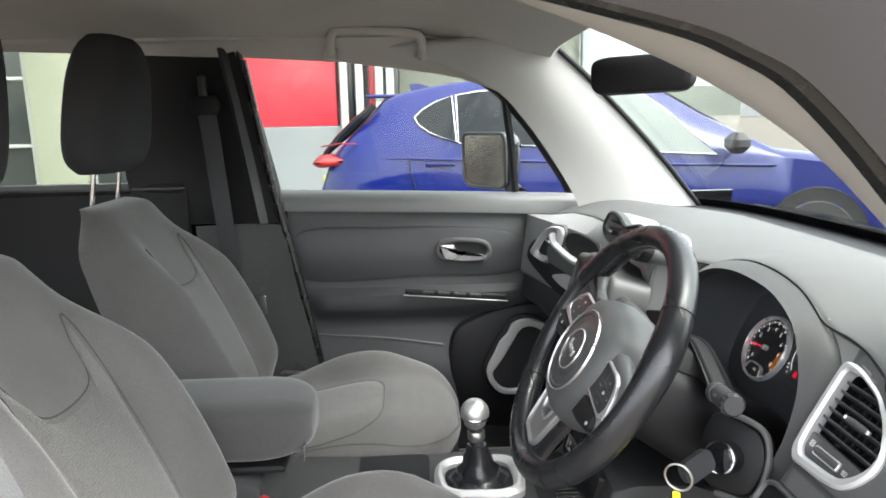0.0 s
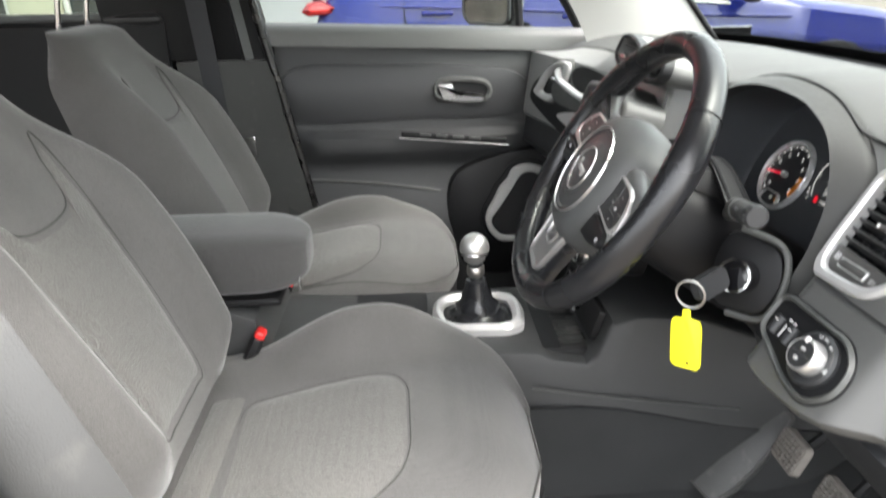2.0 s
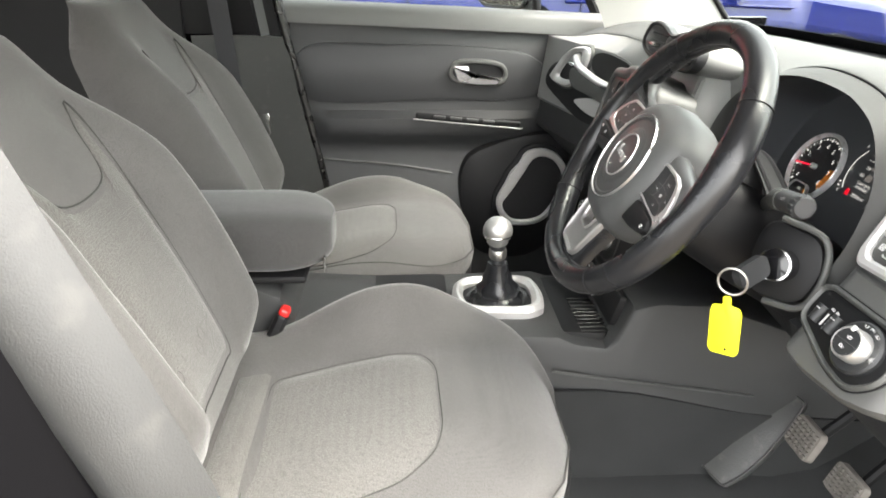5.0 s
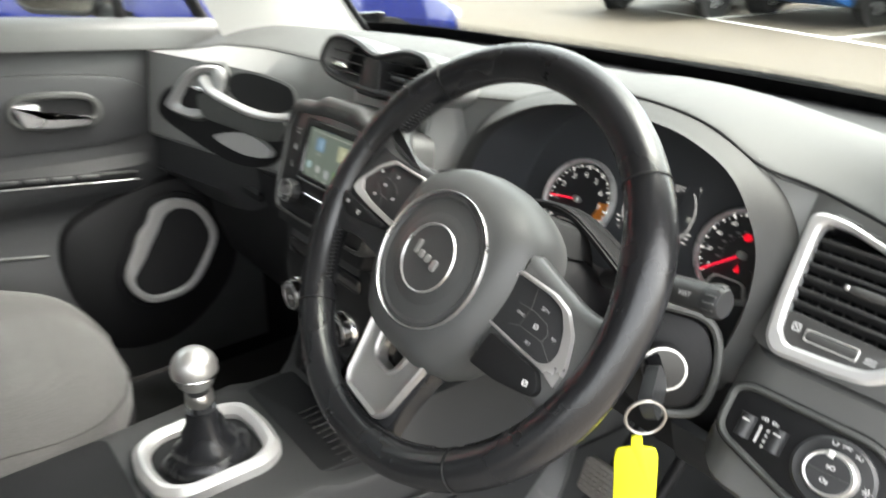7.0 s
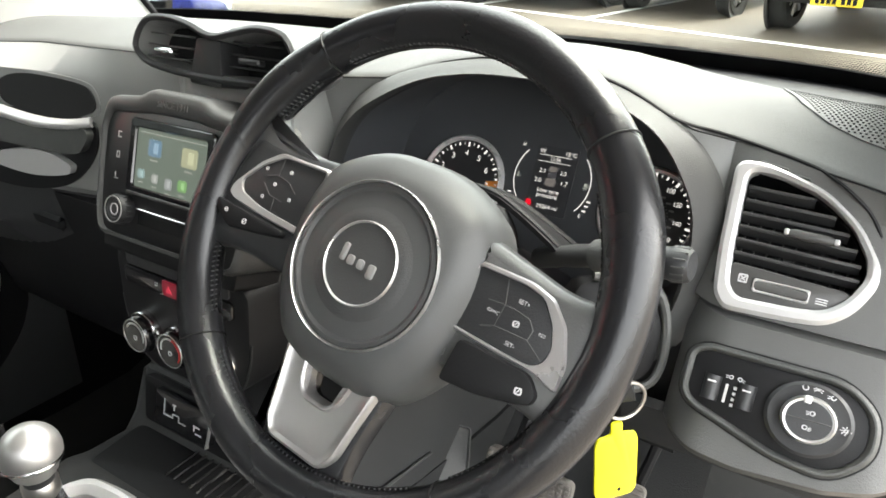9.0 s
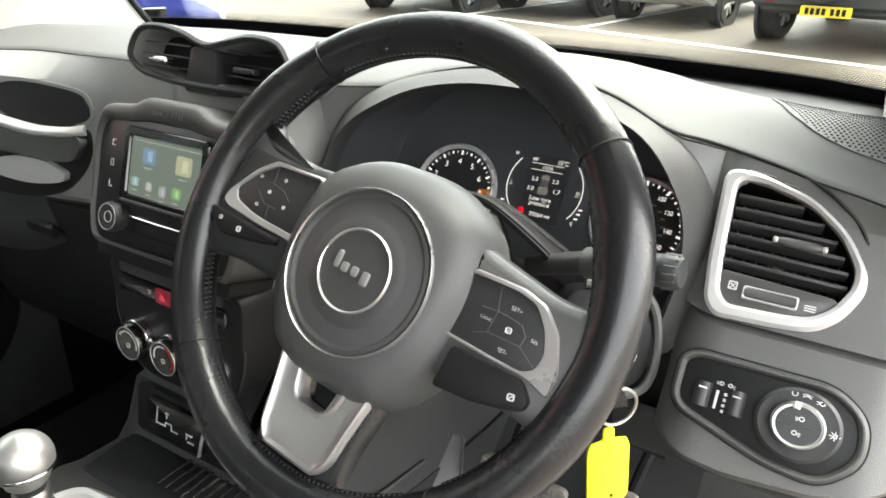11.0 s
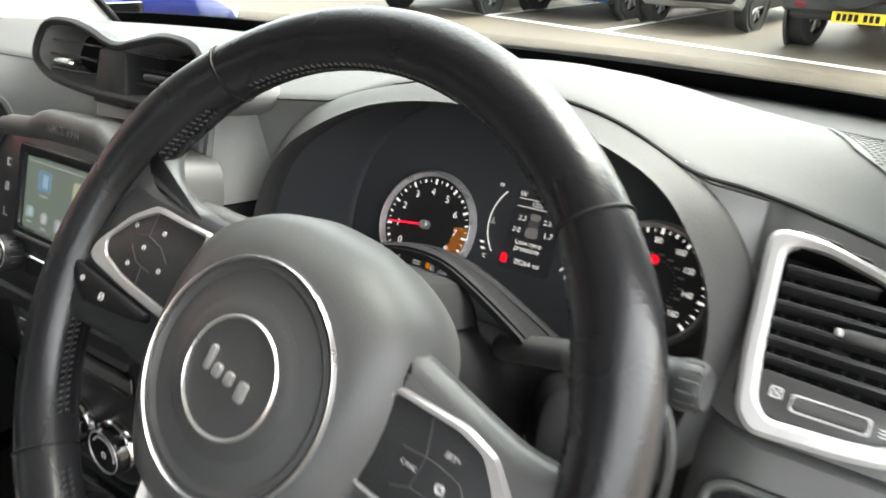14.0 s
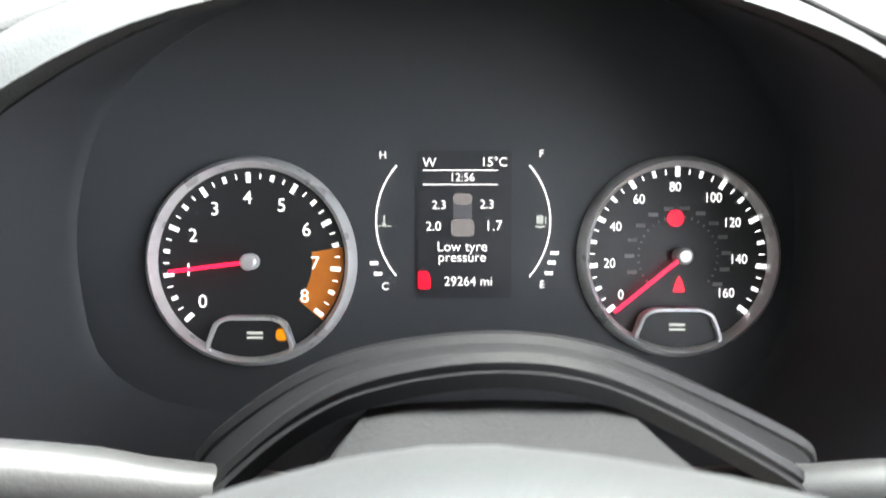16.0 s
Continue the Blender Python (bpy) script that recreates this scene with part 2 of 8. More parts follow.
DASH_TOP = mat("dashboard_soft_plastic", (0.071, 0.073, 0.072), 0.6, spec=0.22, grain=0.35, scale=900, vary=0.1, vary_scale=5)
DASH = mat("fascia_plastic", (0.195, 0.198, 0.195), 0.34, grain=0.35, scale=900, vary=0.12, vary_scale=5)
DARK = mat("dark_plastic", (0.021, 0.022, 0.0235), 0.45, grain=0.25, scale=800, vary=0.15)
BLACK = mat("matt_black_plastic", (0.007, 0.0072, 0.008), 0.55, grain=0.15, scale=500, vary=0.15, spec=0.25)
GLOSS = mat("gloss_black_plastic", (0.006, 0.006, 0.007), 0.12, coat=0.6, vary=0.1)
CLUSTER = mat("cluster_face", (0.056, 0.060, 0.066), 0.55, grain=0.1, scale=900, vary=0.15, vary_scale=8)
LINING = mat("hood_lining_plastic", (0.064, 0.069, 0.076), 0.6, grain=0.1, scale=900, vary=0.15, vary_scale=8)
LEATHER = mat("black_leather", (0.010, 0.0105, 0.0120), 0.27, grain=0.24, scale=420, vary=0.45, vary_scale=11, spec=0.5)
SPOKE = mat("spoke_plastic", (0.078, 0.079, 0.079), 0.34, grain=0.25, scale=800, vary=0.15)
HOOD = mat("instrument_hood_plastic", (0.047, 0.048, 0.047), 0.55, spec=0.25, grain=0.3, scale=900, vary=0.1, vary_scale=5)
DISC = mat("hub_disc_plastic", (0.050, 0.051, 0.0515), 0.40, grain=0.3, scale=900, vary=0.1)
# darker copy of DASH: the driver's panels get their lesser light as colour
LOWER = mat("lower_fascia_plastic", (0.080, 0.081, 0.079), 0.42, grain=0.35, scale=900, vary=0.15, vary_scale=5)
RING = mat("satin_chrome", (0.62, 0.62, 0.615), 0.30, metal=0.9, vary=0.1, vary_scale=30)
HUB = mat("wheel_hub_plastic", (0.060, 0.062, 0.062), 0.46, grain=0.12, scale=900, vary=0.12, spec=0.45)
SILVER = mat("satin_silver", (0.62, 0.62, 0.61), 0.36, metal=0.85, vary=0.06, vary_scale=12)
SILVERP = mat("silver_paint", (0.52, 0.52, 0.515), 0.33, metal=0.45, vary=0.06, vary_scale=10)
CHROME = mat("chrome", (0.8, 0.8, 0.8), 0.12, metal=1.0, vary=0.05)
STEEL = mat("bare_steel", (0.45, 0.44, 0.42), 0.35, metal=1.0, vary=0.2, vary_scale=30)
LINER = mat("roof_lining_cloth", (0.42, 0.41, 0.385), 0.95, grain=0.5, scale=1200, vary=0.08, spec=0.1)
PILLAR = mat("pale_grey_trim", (0.40, 0.40, 0.38), 0.6, grain=0.3, scale=900, vary=0.06)
STALK = mat("stalk_plastic", (0.038, 0.039, 0.039), 0.42, grain=0.12, scale=700, vary=0.12)
BTRIM = mat("mid_grey_trim", (0.054, 0.056, 0.054), 0.5, grain=0.35, scale=700, vary=0.12, wear=0.05)
DOORCARD = mat("door_card_plastic", (0.0279, 0.0291, 0.0303), 0.5, grain=0.35, scale=700, vary=0.1)
SEAT = cloth("grey_seat_cloth", (0.045, 0.0440, 0.0425), (0.099, 0.0965, 0.0935), 0.0013, 0.5)
INSERT = cloth("seat_mesh_cloth", (0.056, 0.0545, 0.0515), (0.120, 0.1165, 0.110), 0.0022, 0.8, 0.12)
SEATBASE = mat("seat_side_plastic", (0.014, 0.0138, 0.0132), 0.5, grain=0.3, scale=700, vary=0.2, spec=0.14)
SEATLEVER = mat("lever_plastic", (0.058, 0.0575, 0.056), 0.36, grain=0.2, scale=700, vary=0.08)
CARPET = mat("dark_carpet", (0.030, 0.031, 0.0315), 0.95, grain=1.0, scale=500, vary=0.55, vary_scale=3.2, spec=0.1)
# lit copy of SEATBASE: daylight on the upper band and levers as colour
SHIELD = mat("lit_shield_plastic", (0.055, 0.054, 0.052), 0.34, grain=0.2, scale=700, vary=0.1, wear=0.05)
RUBBER = mat("black_rubber", (0.009, 0.009, 0.009), 0.27, grain=0.4, scale=350, vary=0.3, vary_scale=20, wear=0.12)
CONSOLE = mat("console_plastic", (0.034, 0.035, 0.0355), 0.5, grain=0.35, scale=800, vary=0.2, spec=0.35)
PEDAL = mat("worn_pedal_rubber", (0.155, 0.143, 0.128), 0.7, grain=0.6, scale=350, vary=0.3, vary_scale=40)
BELT = mat("belt_webbing", (0.035, 0.036, 0.04), 0.8, grain=0.6, scale=900, vary=0.1)
RED = mat("red_plastic", (0.55, 0.02, 0.02), 0.4, vary=0.05)
YELLOW = mat("yellow_plastic_tag", (0.82, 0.80, 0.02), 0.45, vary=0.04, vary_scale=20)
WHITE = mat("white_plastic", (0.62, 0.62, 0.60), 0.45, vary=0.06)
INK = mat("white_print", (0.55, 0.55, 0.55), 0.6)
ORANGE = mat("orange_dial_zone", (0.90, 0.26, 0.03), 0.6, vary=0.2, vary_scale=60)
LIT_WHITE = glow("lit_white", (1.0, 0.98, 0.97), 0.13)
LIT_DIM = glow("lit_dim_white", (0.75, 0.78, 0.72), 0.06)
LIT_RED = glow("lit_red", (1.0, 0.0, 0.02), 0.13)
LIT_AMBER = glow("lit_amber", (1.0, 0.30, 0.0), 0.07)
GLASS = pane("clear_glass", (0.80, 0.83, 0.81))
MIRROR = mat("mirror_glass", (0.85, 0.87, 0.87), 0.03, metal=1.0, vary=0.02)

# ---- the car's shell: floor, roof, pillars, glass ----
def lerp(a, b, t):
    return a + (b - a) * t


def spread(a, b, n):
    return [lerp(a, b, i / (n - 1)) for i in range(n)]


def interp(x, table):
    """Value at x in a table of (x, value) pairs."""
    if x <= table[0][0]:
        return table[0][1]
    for (x0, v0), (x1, v1) in zip(table, table[1:]):
        if x <= x1:
            return lerp(v0, v1, (x - x0) / (x1 - x0))
    return table[-1][1]


def ease(t):
    t = max(0.0, min(1.0, t))
    return t * t * (3 - 2 * t)


# cabin floor with the rising toe board
rows = []
for x in spread(-1.7, 1.0, 36):
    row = []
    for y in spread(0.56, 2.02, 24):
        z = 0.455 + max(0, x - 0.66) * 0.9 + 0.004 * noise.noise((x * 9, y * 9, 0))
        z += 0.05 * ease((y - 1.0) / 0.12) * ease((1.60 - y) / 0.1)
        row.append((x, y, z))
    rows.append(row)
solid("floor", sheet(rows, 0.02), CARPET, "dark moulded car floor carpet with dust and crumbs", "car floor", kind="structure")

# roof lining
rows = []
for x in spread(-1.6, 0.34, 24):
    row = []
    for y in spread(0.64, 1.92, 20):
        s = (y - C) / 0.64
        front = ease((x - 0.02) / 0.32)
        z = 1.735 - 0.055 * s ** 4 - 0.08 * front - 0.02 * ease((-0.9 - x) / 0.7)
        row.append((x, y, z))
    rows.append(row)
solid("ceiling", sheet(rows, -0.02), LINER, "pale grey cloth roof lining of the car", "roof lining", kind="structure")


# side roof rails and header
def rail(side):
    y = C - side * 0.66
    rows = []
    for x in spread(-1.6, 0.36, 26):
        top = 1.685 - 0.09 * ease((x - 0.02) / 0.34) - 0.02 * ease((-0.9 - x) / 0.7)
        low = interp(x, [(-1.6, 1.69), (-1.04, 1.68), (-0.45, 1.655), (-0.19, 1.64), (0.1, 1.60), (0.23, 1.555), (0.36, 1.50)])
        rows.append([(x, y + side * (0.045 * (1 - t) ** 1.5), lerp(low + 0.035, low - 0.01, t)) if t > 0 else (x, y + side * 0.06, top) for t in spread(0, 1, 6)])
    return sheet(rows, 0.015 * side)


solid("trim_1", rail(-1), LINER, "pale grey roof rail trim above the passenger door", "roof rail", kind="structure")
solid("trim_2", rail(1), LINER, "pale grey roof rail trim above the driver door", "roof rail", kind="structure")


# windscreen pillars
def pillar(side):
    """side -1: passenger's; 1: driver's. Between the door edge and the windscreen edge."""
    y = C - side * 0.62
    if side > 0:
        door = smooth_path([(0.56, y - 0.035, 1.19), (0.47, y - 0.02, 1.32), (0.404, y - 0.005, 1.391), (0.325, y, 1.457), (0.225, y + 0.004, 1.521), (0.05, y + 0.008, 1.605), (-0.12, y - 0.035, 1.64)], 5)
    else:
        door = smooth_path([(0.455, y - side * 0.035, 1.16), (0.44, y - side * 0.03, 1.24), (0.37, y - side * 0.02, 1.36), (0.28, y - side * 0.005, 1.48), (0.20, y + side * 0.005, 1.555), (0.05, y + side * 0.008, 1.625), (-0.12, y - side * 0.035, 1.655)], 5)
    y -= 0.02 * max(0, side)
    seal = smooth_path([(0.55, 0.545, 1.15), (0.43, 0.55, 1.305), (0.335, 0.553, 1.425), (0.262, 0.553, 1.50), (0.148, 0.553, 1.553), (-0.05, 0.558, 1.60), (-0.2, 0.56, 1.62)], 5)
    screen = smooth_path([(0.80, y + side * 0.0, 1.16), (0.76, y + side * 0.005, 1.235), (0.62, y + side * 0.03, 1.39), (0.46, y + side * 0.055, 1.55), (0.35, y + side * 0.075, 1.645), (0.22, y + side * 0.09, 1.675), (-0.10, y - side * 0.03, 1.675)], 5)
    rows = []
    if side > 0:
        for o, a, b in zip(seal, door, screen):
            near = [o.lerp(a, t) + (a - o).cross(Vector((0.6, 0, -0.6))).normalized() * 0.014 * math.sin(math.pi * t) for t in spread(0, 0.9, 8)]
            rows.append(near + [a.lerp(b, t) + Vector((0, 0.010 * math.sin(math.pi * t), 0)) for t in spread(0.05, 1, 6)])
        return sheet(rows, 0.010)
    for a, b in zip(door, screen):
        rows.append([a.lerp(b, t) + Vector((0, side * 0.022 * math.sin(math.pi * t), 0)) for t in spread(0, 1, 7)])
    return sheet(rows, side * 0.012)


solid("trim_3", pillar(-1), PILLAR, "pale grey windscreen pillar trim on the passenger side", "pillar trim", kind="structure")
solid("trim_9", tube(smooth_path([(0.775, 1.897, 1.225), (0.62, 1.866, 1.398), (0.46, 1.840, 1.556), (0.36, 1.822, 1.642)], 6), 0.0065, seg=8), BLACK, "black seal between the windscreen and the pillar trim", "window seal", kind="structure")
solid("trim_4", pillar(1), LINER, "pale grey windscreen pillar trim on the driver side", "pillar trim", kind="structure")

# header strip over the windscreen
rows = [[(0.25 + 0.10 * t, y, 1.672 - 0.03 * t + 0.012 * (1 - ((y - C) / 0.6) ** 2)) for t in spread(0, 1, 4)] for y in spread(0.70, 1.86, 14)]
solid("trim_5", sheet(rows, 0.012), LINER, "pale grey header trim above the windscreen", "header trim", kind="structure")

# driver's door opening: dark body edge and rubber seal along the front pillar and the roof
edge = smooth_path([(0.66, 0.535, 0.98), (0.55, 0.54, 1.14), (0.43, 0.545, 1.305), (0.335, 0.55, 1.425), (0.262, 0.55, 1.50), (0.213, 0.55, 1.53), (0.148, 0.55, 1.553), (-0.05, 0.555, 1.60), (-0.3, 0.56, 1.64), (-0.7, 0.565, 1.66), (-1.4, 0.565, 1.65)], 6)
bm = bmesh.new()
rows = [[p + Vector((0.26 * ease(p.x / 0.2) * t, -0.03 * math.sin(math.pi * t), 0.16 * t)) for t in spread(0, 1, 6)] for p in edge]
opening = thing("door_frame_1", "black painted body edge around the open driver door", "door frame", kind="structure")
part("body_edge", sheet(rows, 0.02), mat("black_car_paint", (0.012, 0.012, 0.014), 0.25, coat=0.8, vary=0.1), opening)
part("rubber_seal", tube(edge, 0.013, seg=8), RUBBER, opening)


# middle pillars
def middle_pillar(pts_front, pts_back, thick):
    a, b = smooth_path(pts_front, 5), smooth_path(pts_back, 5)
    bulge = 0.02 if thick > 0 else -0.02
    return sheet([[p.lerp(q, t) + Vector((0, bulge * math.sin(math.pi * t), 0)) for t in spread(0, 1, 6)] for p, q in zip(a, b)], thick)


solid("trim_6", middle_pillar([(-0.15, 0.575, 0.60), (-0.190, 0.56, 0.78), (-0.212, 0.55, 0.90), (-0.232, 0.55, 0.99), (-0.256, 0.55, 1.07), (-0.345, 0.56, 1.3), (-0.48, 0.58, 1.66)],
                              [(-0.215, 0.560, 0.60), (-0.243, 0.545, 0.76), (-0.275, 0.54, 0.90), (-0.292, 0.54, 0.99), (-0.318, 0.54, 1.07), (-0.415, 0.55, 1.3), (-0.58, 0.58, 1.66)], -0.015),
      mat("pillar_plastic", (0.028, 0.029, 0.029), 0.40, grain=0.4, scale=600, vary=0.35, vary_scale=7, wear=0.03, spec=0.4), "mid grey scuffed pillar trim beside the driver seat", "pillar trim", kind="structure")
bp = thing("trim_7", "dark middle pillar trim behind the passenger door", "pillar trim", kind="structure")
part("upper_trim", middle_pillar([(-0.385, 1.97, 1.20), (-0.42, 1.965, 1.40), (-0.47, 1.93, 1.665)], [(-0.78, 1.97, 1.20), (-0.80, 1.965, 1.40), (-0.82, 1.93, 1.675)], 0.015), BLACK, bp)
part("edge_trim", middle_pillar([(-0.375, 1.968, 1.20), (-0.41, 1.963, 1.40), (-0.462, 1.928, 1.665)], [(-0.44, 1.957, 1.20), (-0.468, 1.95, 1.40), (-0.50, 1.915, 1.67)], 0.012), DARK, bp, "dark grey edge of the pillar trim")
part("lower_trim", middle_pillar([(-0.27, 1.965, 0.55), (-0.315, 1.965, 0.85), (-0.352, 1.965, 1.02), (-0.378, 1.965, 1.197)], [(-0.60, 1.965, 0.55), (-0.60, 1.965, 0.85), (-0.61, 1.965, 1.02), (-0.62, 1.965, 1.197)], 0.015), BTRIM, bp, "grey lower pillar trim")
part("seal", tube(smooth_path([(-0.262, 1.975, 0.55), (-0.30, 1.975, 0.80), (-0.358, 1.975, 1.10), (-0.40, 1.97, 1.30), (-0.452, 1.945, 1.64)], 6), 0.011, seg=8), RUBBER, bp)

# seat belt of the passenger, hanging on the pillar
belt = thing("seat_belt", "dark seat belt hanging on the middle pillar", "seat belt")
part("webbing", sheet([[(x + dx, 1.925, z) for dx in (-0.024, 0, 0.024)] for x, z in [(-0.552, 1.52), (-0.545, 1.44), (-0.535, 1.30), (-0.52, 1.10), (-0.50, 0.90), (-0.48, 0.7)]], 0.002), BELT, belt)
part("guide", slab(rrect(0.075, 0.05, 0.018), 0, 0.018, 0.006, basis((-0.553, 1.935, 1.525), (1, 0, 0), (0, 0, 1))), BLACK, belt)
part("slider", box((0.022, 0.02, 0.07), (-0.558, 1.93, 1.57), 0.008), DARK, belt)
part("buckle_tongue", slab(rrect(0.03, 0.055, 0.006), 0, 0.004, 0.001, basis((-0.44, 1.90, 0.985), (1, 0, 0), (0, 0, 1))), CHROME, belt, "chrome belt tongue")

# rear part of the cabin: door panel with its belt line, rear seat back
rear = thing("panel_rear", "dark rear door panel under the rear side window", "door panel", kind="structure")
part("panel", sheet([[(x, 1.985 - 0.03 * math.sin(math.pi * t), lerp(0.5, 1.30, t)) for t in spread(0, 1, 8)] for x in spread(-1.6, -0.64, 8)], 0.02), BLACK, rear)
part("sill_pad", box((0.95, 0.06, 0.03), (-1.12, 2.0, 1.305), 0.012), DARK, rear)
part("pillar", box((0.09, 0.05, 0.42), (-1.36, 1.975, 1.50), 0.02), DARK, rear)
rg_ = part("tinted_pane", sheet([[(x, 2.045 - 0.05 * t, lerp(1.29, 1.68, t)) for t in spread(0, 1, 4)] for x in spread(-1.6, -0.70, 4)], 0.004), pane("privacy_glass", (0.74, 0.77, 0.71)), rear, "tinted rear side glass")
rg_.visible_shadow = False
bench = thing("bench_seat", "dark cloth rear bench seat in shadow", "bench seat")
rows = [[(-1.42 - 0.20 * t + 0.03 * math.cos((y - C) * 9), y, lerp(0.62, 1.34, t)) for t in spread(0, 1, 8)] for y in spread(0.66, 1.9, 14)]
part("backrest", sheet(rows, -0.12), SEAT, bench)
part("cushion", box((0.46, 1.2, 0.2), (-1.2, C, 0.66), 0.06), SEAT, bench)
solid("wall_rear", box((0.03, 1.5, 1.2), (-1.72, C, 1.08), 0.01), DARK, "dark rear end of the cabin", "cabin wall", kind="structure")

# driver's sill with its grey scuff plate, running up into the front pillar's foot
inner = smooth_path([(-0.30, 0.70, 0.60), (-0.18, 0.705, 0.50), (0.03, 0.668, 0.50), (0.23, 0.648, 0.50), (0.39, 0.660, 0.50), (0.52, 0.69, 0.505), (0.63, 0.73, 0.56), (0.70, 0.74, 0.70), (0.72, 0.72, 0.95)], 6)
outer = smooth_path([(-0.30, 0.56, 0.62), (-0.18, 0.555, 0.53), (0.03, 0.54, 0.52), (0.23, 0.53, 0.52), (0.39, 0.53, 0.525), (0.52, 0.545, 0.56), (0.62, 0.56, 0.66), (0.66, 0.56, 0.8), (0.67, 0.56, 0.98)], 6)
rows = []
for p, q in zip(inner, outer):
    rows.append([p - Vector((0, 0, 0.06)), p] + [p.lerp(q, t) + Vector((0, 0, 0.022 * math.sin(math.pi * t))) for t in spread(0.15, 1, 6)])
solid("sill", sheet(rows, -0.02), mat("sill_plastic", (0.080, 0.080, 0.078), 0.36, grain=0.35, scale=700, vary=0.3, vary_scale=5, wear=0.08), "grey plastic door sill, scuffed and dusty", "door sill", kind="structure")

# black painted jamb behind the pillar, with seals
jamb = thing("door_jamb", "gloss black painted door jamb beside the driver seat", "door jamb", kind="structure")
JAMB = mat("black_jamb_paint", (0.003, 0.003, 0.0035), 0.10, spec=0.05, vary=0.2, vary_scale=5)


def jamb_edge(z):
    return interp(z, [(0.3, -0.18), (0.6, -0.215), (0.74, -0.243), (0.90, -0.277), (1.05, -0.302), (1.25, -0.352)])


def on_jamb(d, z, out=0.0):
    """A point of the jamb, d metres behind its front edge, at height z."""
    return Vector((jamb_edge(z) - d + 0.83 * out, 0.535 - 0.07 * ease(d / 0.05) + 0.03 * ease((d - 0.09) / 0.05) - 0.03 * ease((d - 0.2) / 0.04) - 0.53 * out, z))


part("panel", sheet([[on_jamb(d, z) for d in spread(0, 0.5, 16)] for z in spread(0.30, 1.25, 14)], 0.02), JAMB, jamb)
# its grey puts the highlight along the jamb's edge into colour
part("seal", tube(smooth_path([(jamb_edge(z) + 0.001, 0.532, z) for z in (0.55, 0.72, 0.90, 1.05, 1.25)], 6), 0.005, seg=8), BTRIM, jamb, "rubber seal, grey for the highlight along the jamb edge")
part("rear_seal", tube(smooth_path([on_jamb(0.055, z, 0.004) for z in (0.60, 0.72, 0.90, 1.04, 1.2)], 6), 0.006, seg=8), DARK, jamb, "worn rubber seal")
part("seam", tube(smooth_path([on_jamb(d, z, 0.001) for d, z in ((0.020, 0.965), (0.022, 0.935), (0.023, 0.905), (0.021, 0.870), (0.014, 0.838), (0.004, 0.815))], 5), 0.0012, seg=6), DARK, jamb, "sealed seam")
part("cable", tube(smooth_path([on_jamb(d, z, 0.003) for d, z in ((0.040, 1.06), (0.034, 1.00), (0.026, 0.965), (0.022, 0.945), (0.020, 0.950))], 5), 0.0014, seg=6), DARK, jamb, "thin dark cable")
brk = part("bracket", slab(rpoly([(0, 0.02), (0.014, 0.016), (0.018, -0.012), (0.006, -0.030), (-0.008, -0.012)], 0.006), 0, 0.004, 0.0015, basis(on_jamb(0.012, 0.955, 0.001), (0.5, 0.83, 0), (0.1, 0, 1))), DARK, jamb, "dark latch bracket")
for q in (((0.004, 0.972), (0.010, 0.960), (0.014, 0.940)), ((0.002, 0.946), (0.008, 0.941), (0.015, 0.938)), ((0.018, 0.985), (0.020, 0.975), (0.019, 0.966))):
    part("bracket_edge", tube(smooth_path([on_jamb(d, z, 0.005) for d, z in q], 4), 0.0011, seg=6), SEATBASE, brk)
part("clip", box((0.008, 0.006, 0.005), on_jamb(0.006, 1.015, 0.004), 0.0015), SILVER, jamb, "small pale clip")
# pale strip: a highlight on the black paint, laid on as colour
part("highlight_strip", tube(smooth_path([on_jamb(d, z, 0.001) for d, z in ((0.034, 0.793), (0.024, 0.788), (0.014, 0.776))], 5), 0.0022, seg=6), BTRIM, jamb)
part("striker", tube(smooth_path([(-0.325, 0.47, 0.97), (-0.318, 0.445, 0.985), (-0.318, 0.44, 1.01), (-0.335, 0.47, 1.02)], 5), 0.005, seg=8), STEEL, jamb, "bare steel door striker")
part("sticker", box((0.03, 0.0015, 0.006), (-0.262, 0.4655, 0.80), 0.0005), YELLOW, jamb, "small faded yellow sticker")
# white plastic cap with a loop, hanging in the jamb
cap = thing("plastic_cap", "white plastic cap with a loop beside the black jamb", "plastic cap")
# white plastic darkened: the shade it hangs in is put into the colour
CAPW = mat("shaded_white_plastic", (0.088, 0.088, 0.086), 0.5, vary=0.25, vary_scale=15)
mcap = basis((-0.305, 0.448, 0.957), (1, 0, -0.25), (0.25, 0, 1)) @ Matrix.Scale(0.8, 4)
part("body", slab(rpoly([(-0.06, 0.04), (-0.005, 0.042), (0.02, 0.02), (0.022, -0.012), (0.012, -0.04), (-0.012, -0.05), (-0.045, -0.03), (-0.06, -0.03)], 0.012), -0.02, 0.02, 0.012, mcap), CAPW, cap)
part("loop", tube([mcap @ Vector(p) for p in smooth_path([(0.012, 0.012, 0.012), (0.04, 0.024, 0.016), (0.05, 0.018, 0.016), (0.042, -0.004, 0.016), (0.024, -0.03, 0.01)], 5)], 0.0055, seg=8), CAPW, cap)

# much darker than the floor carpet: the deep footwell shade is put into colour
solid("trim_8", sheet([[(x, 1.975 + 0.02 * (x - 0.4), z) for z in spread(0.42, 0.96, 6)] for x in spread(0.34, 0.96, 8)], 0.01), mat("shaded_footwell_carpet", (0.007, 0.0075, 0.008), 0.95, grain=1.0, scale=500, vary=0.4, vary_scale=9, spec=0.05), "carpeted side panel, the passenger footwell's shade put into its colour", "side trim", kind="structure")
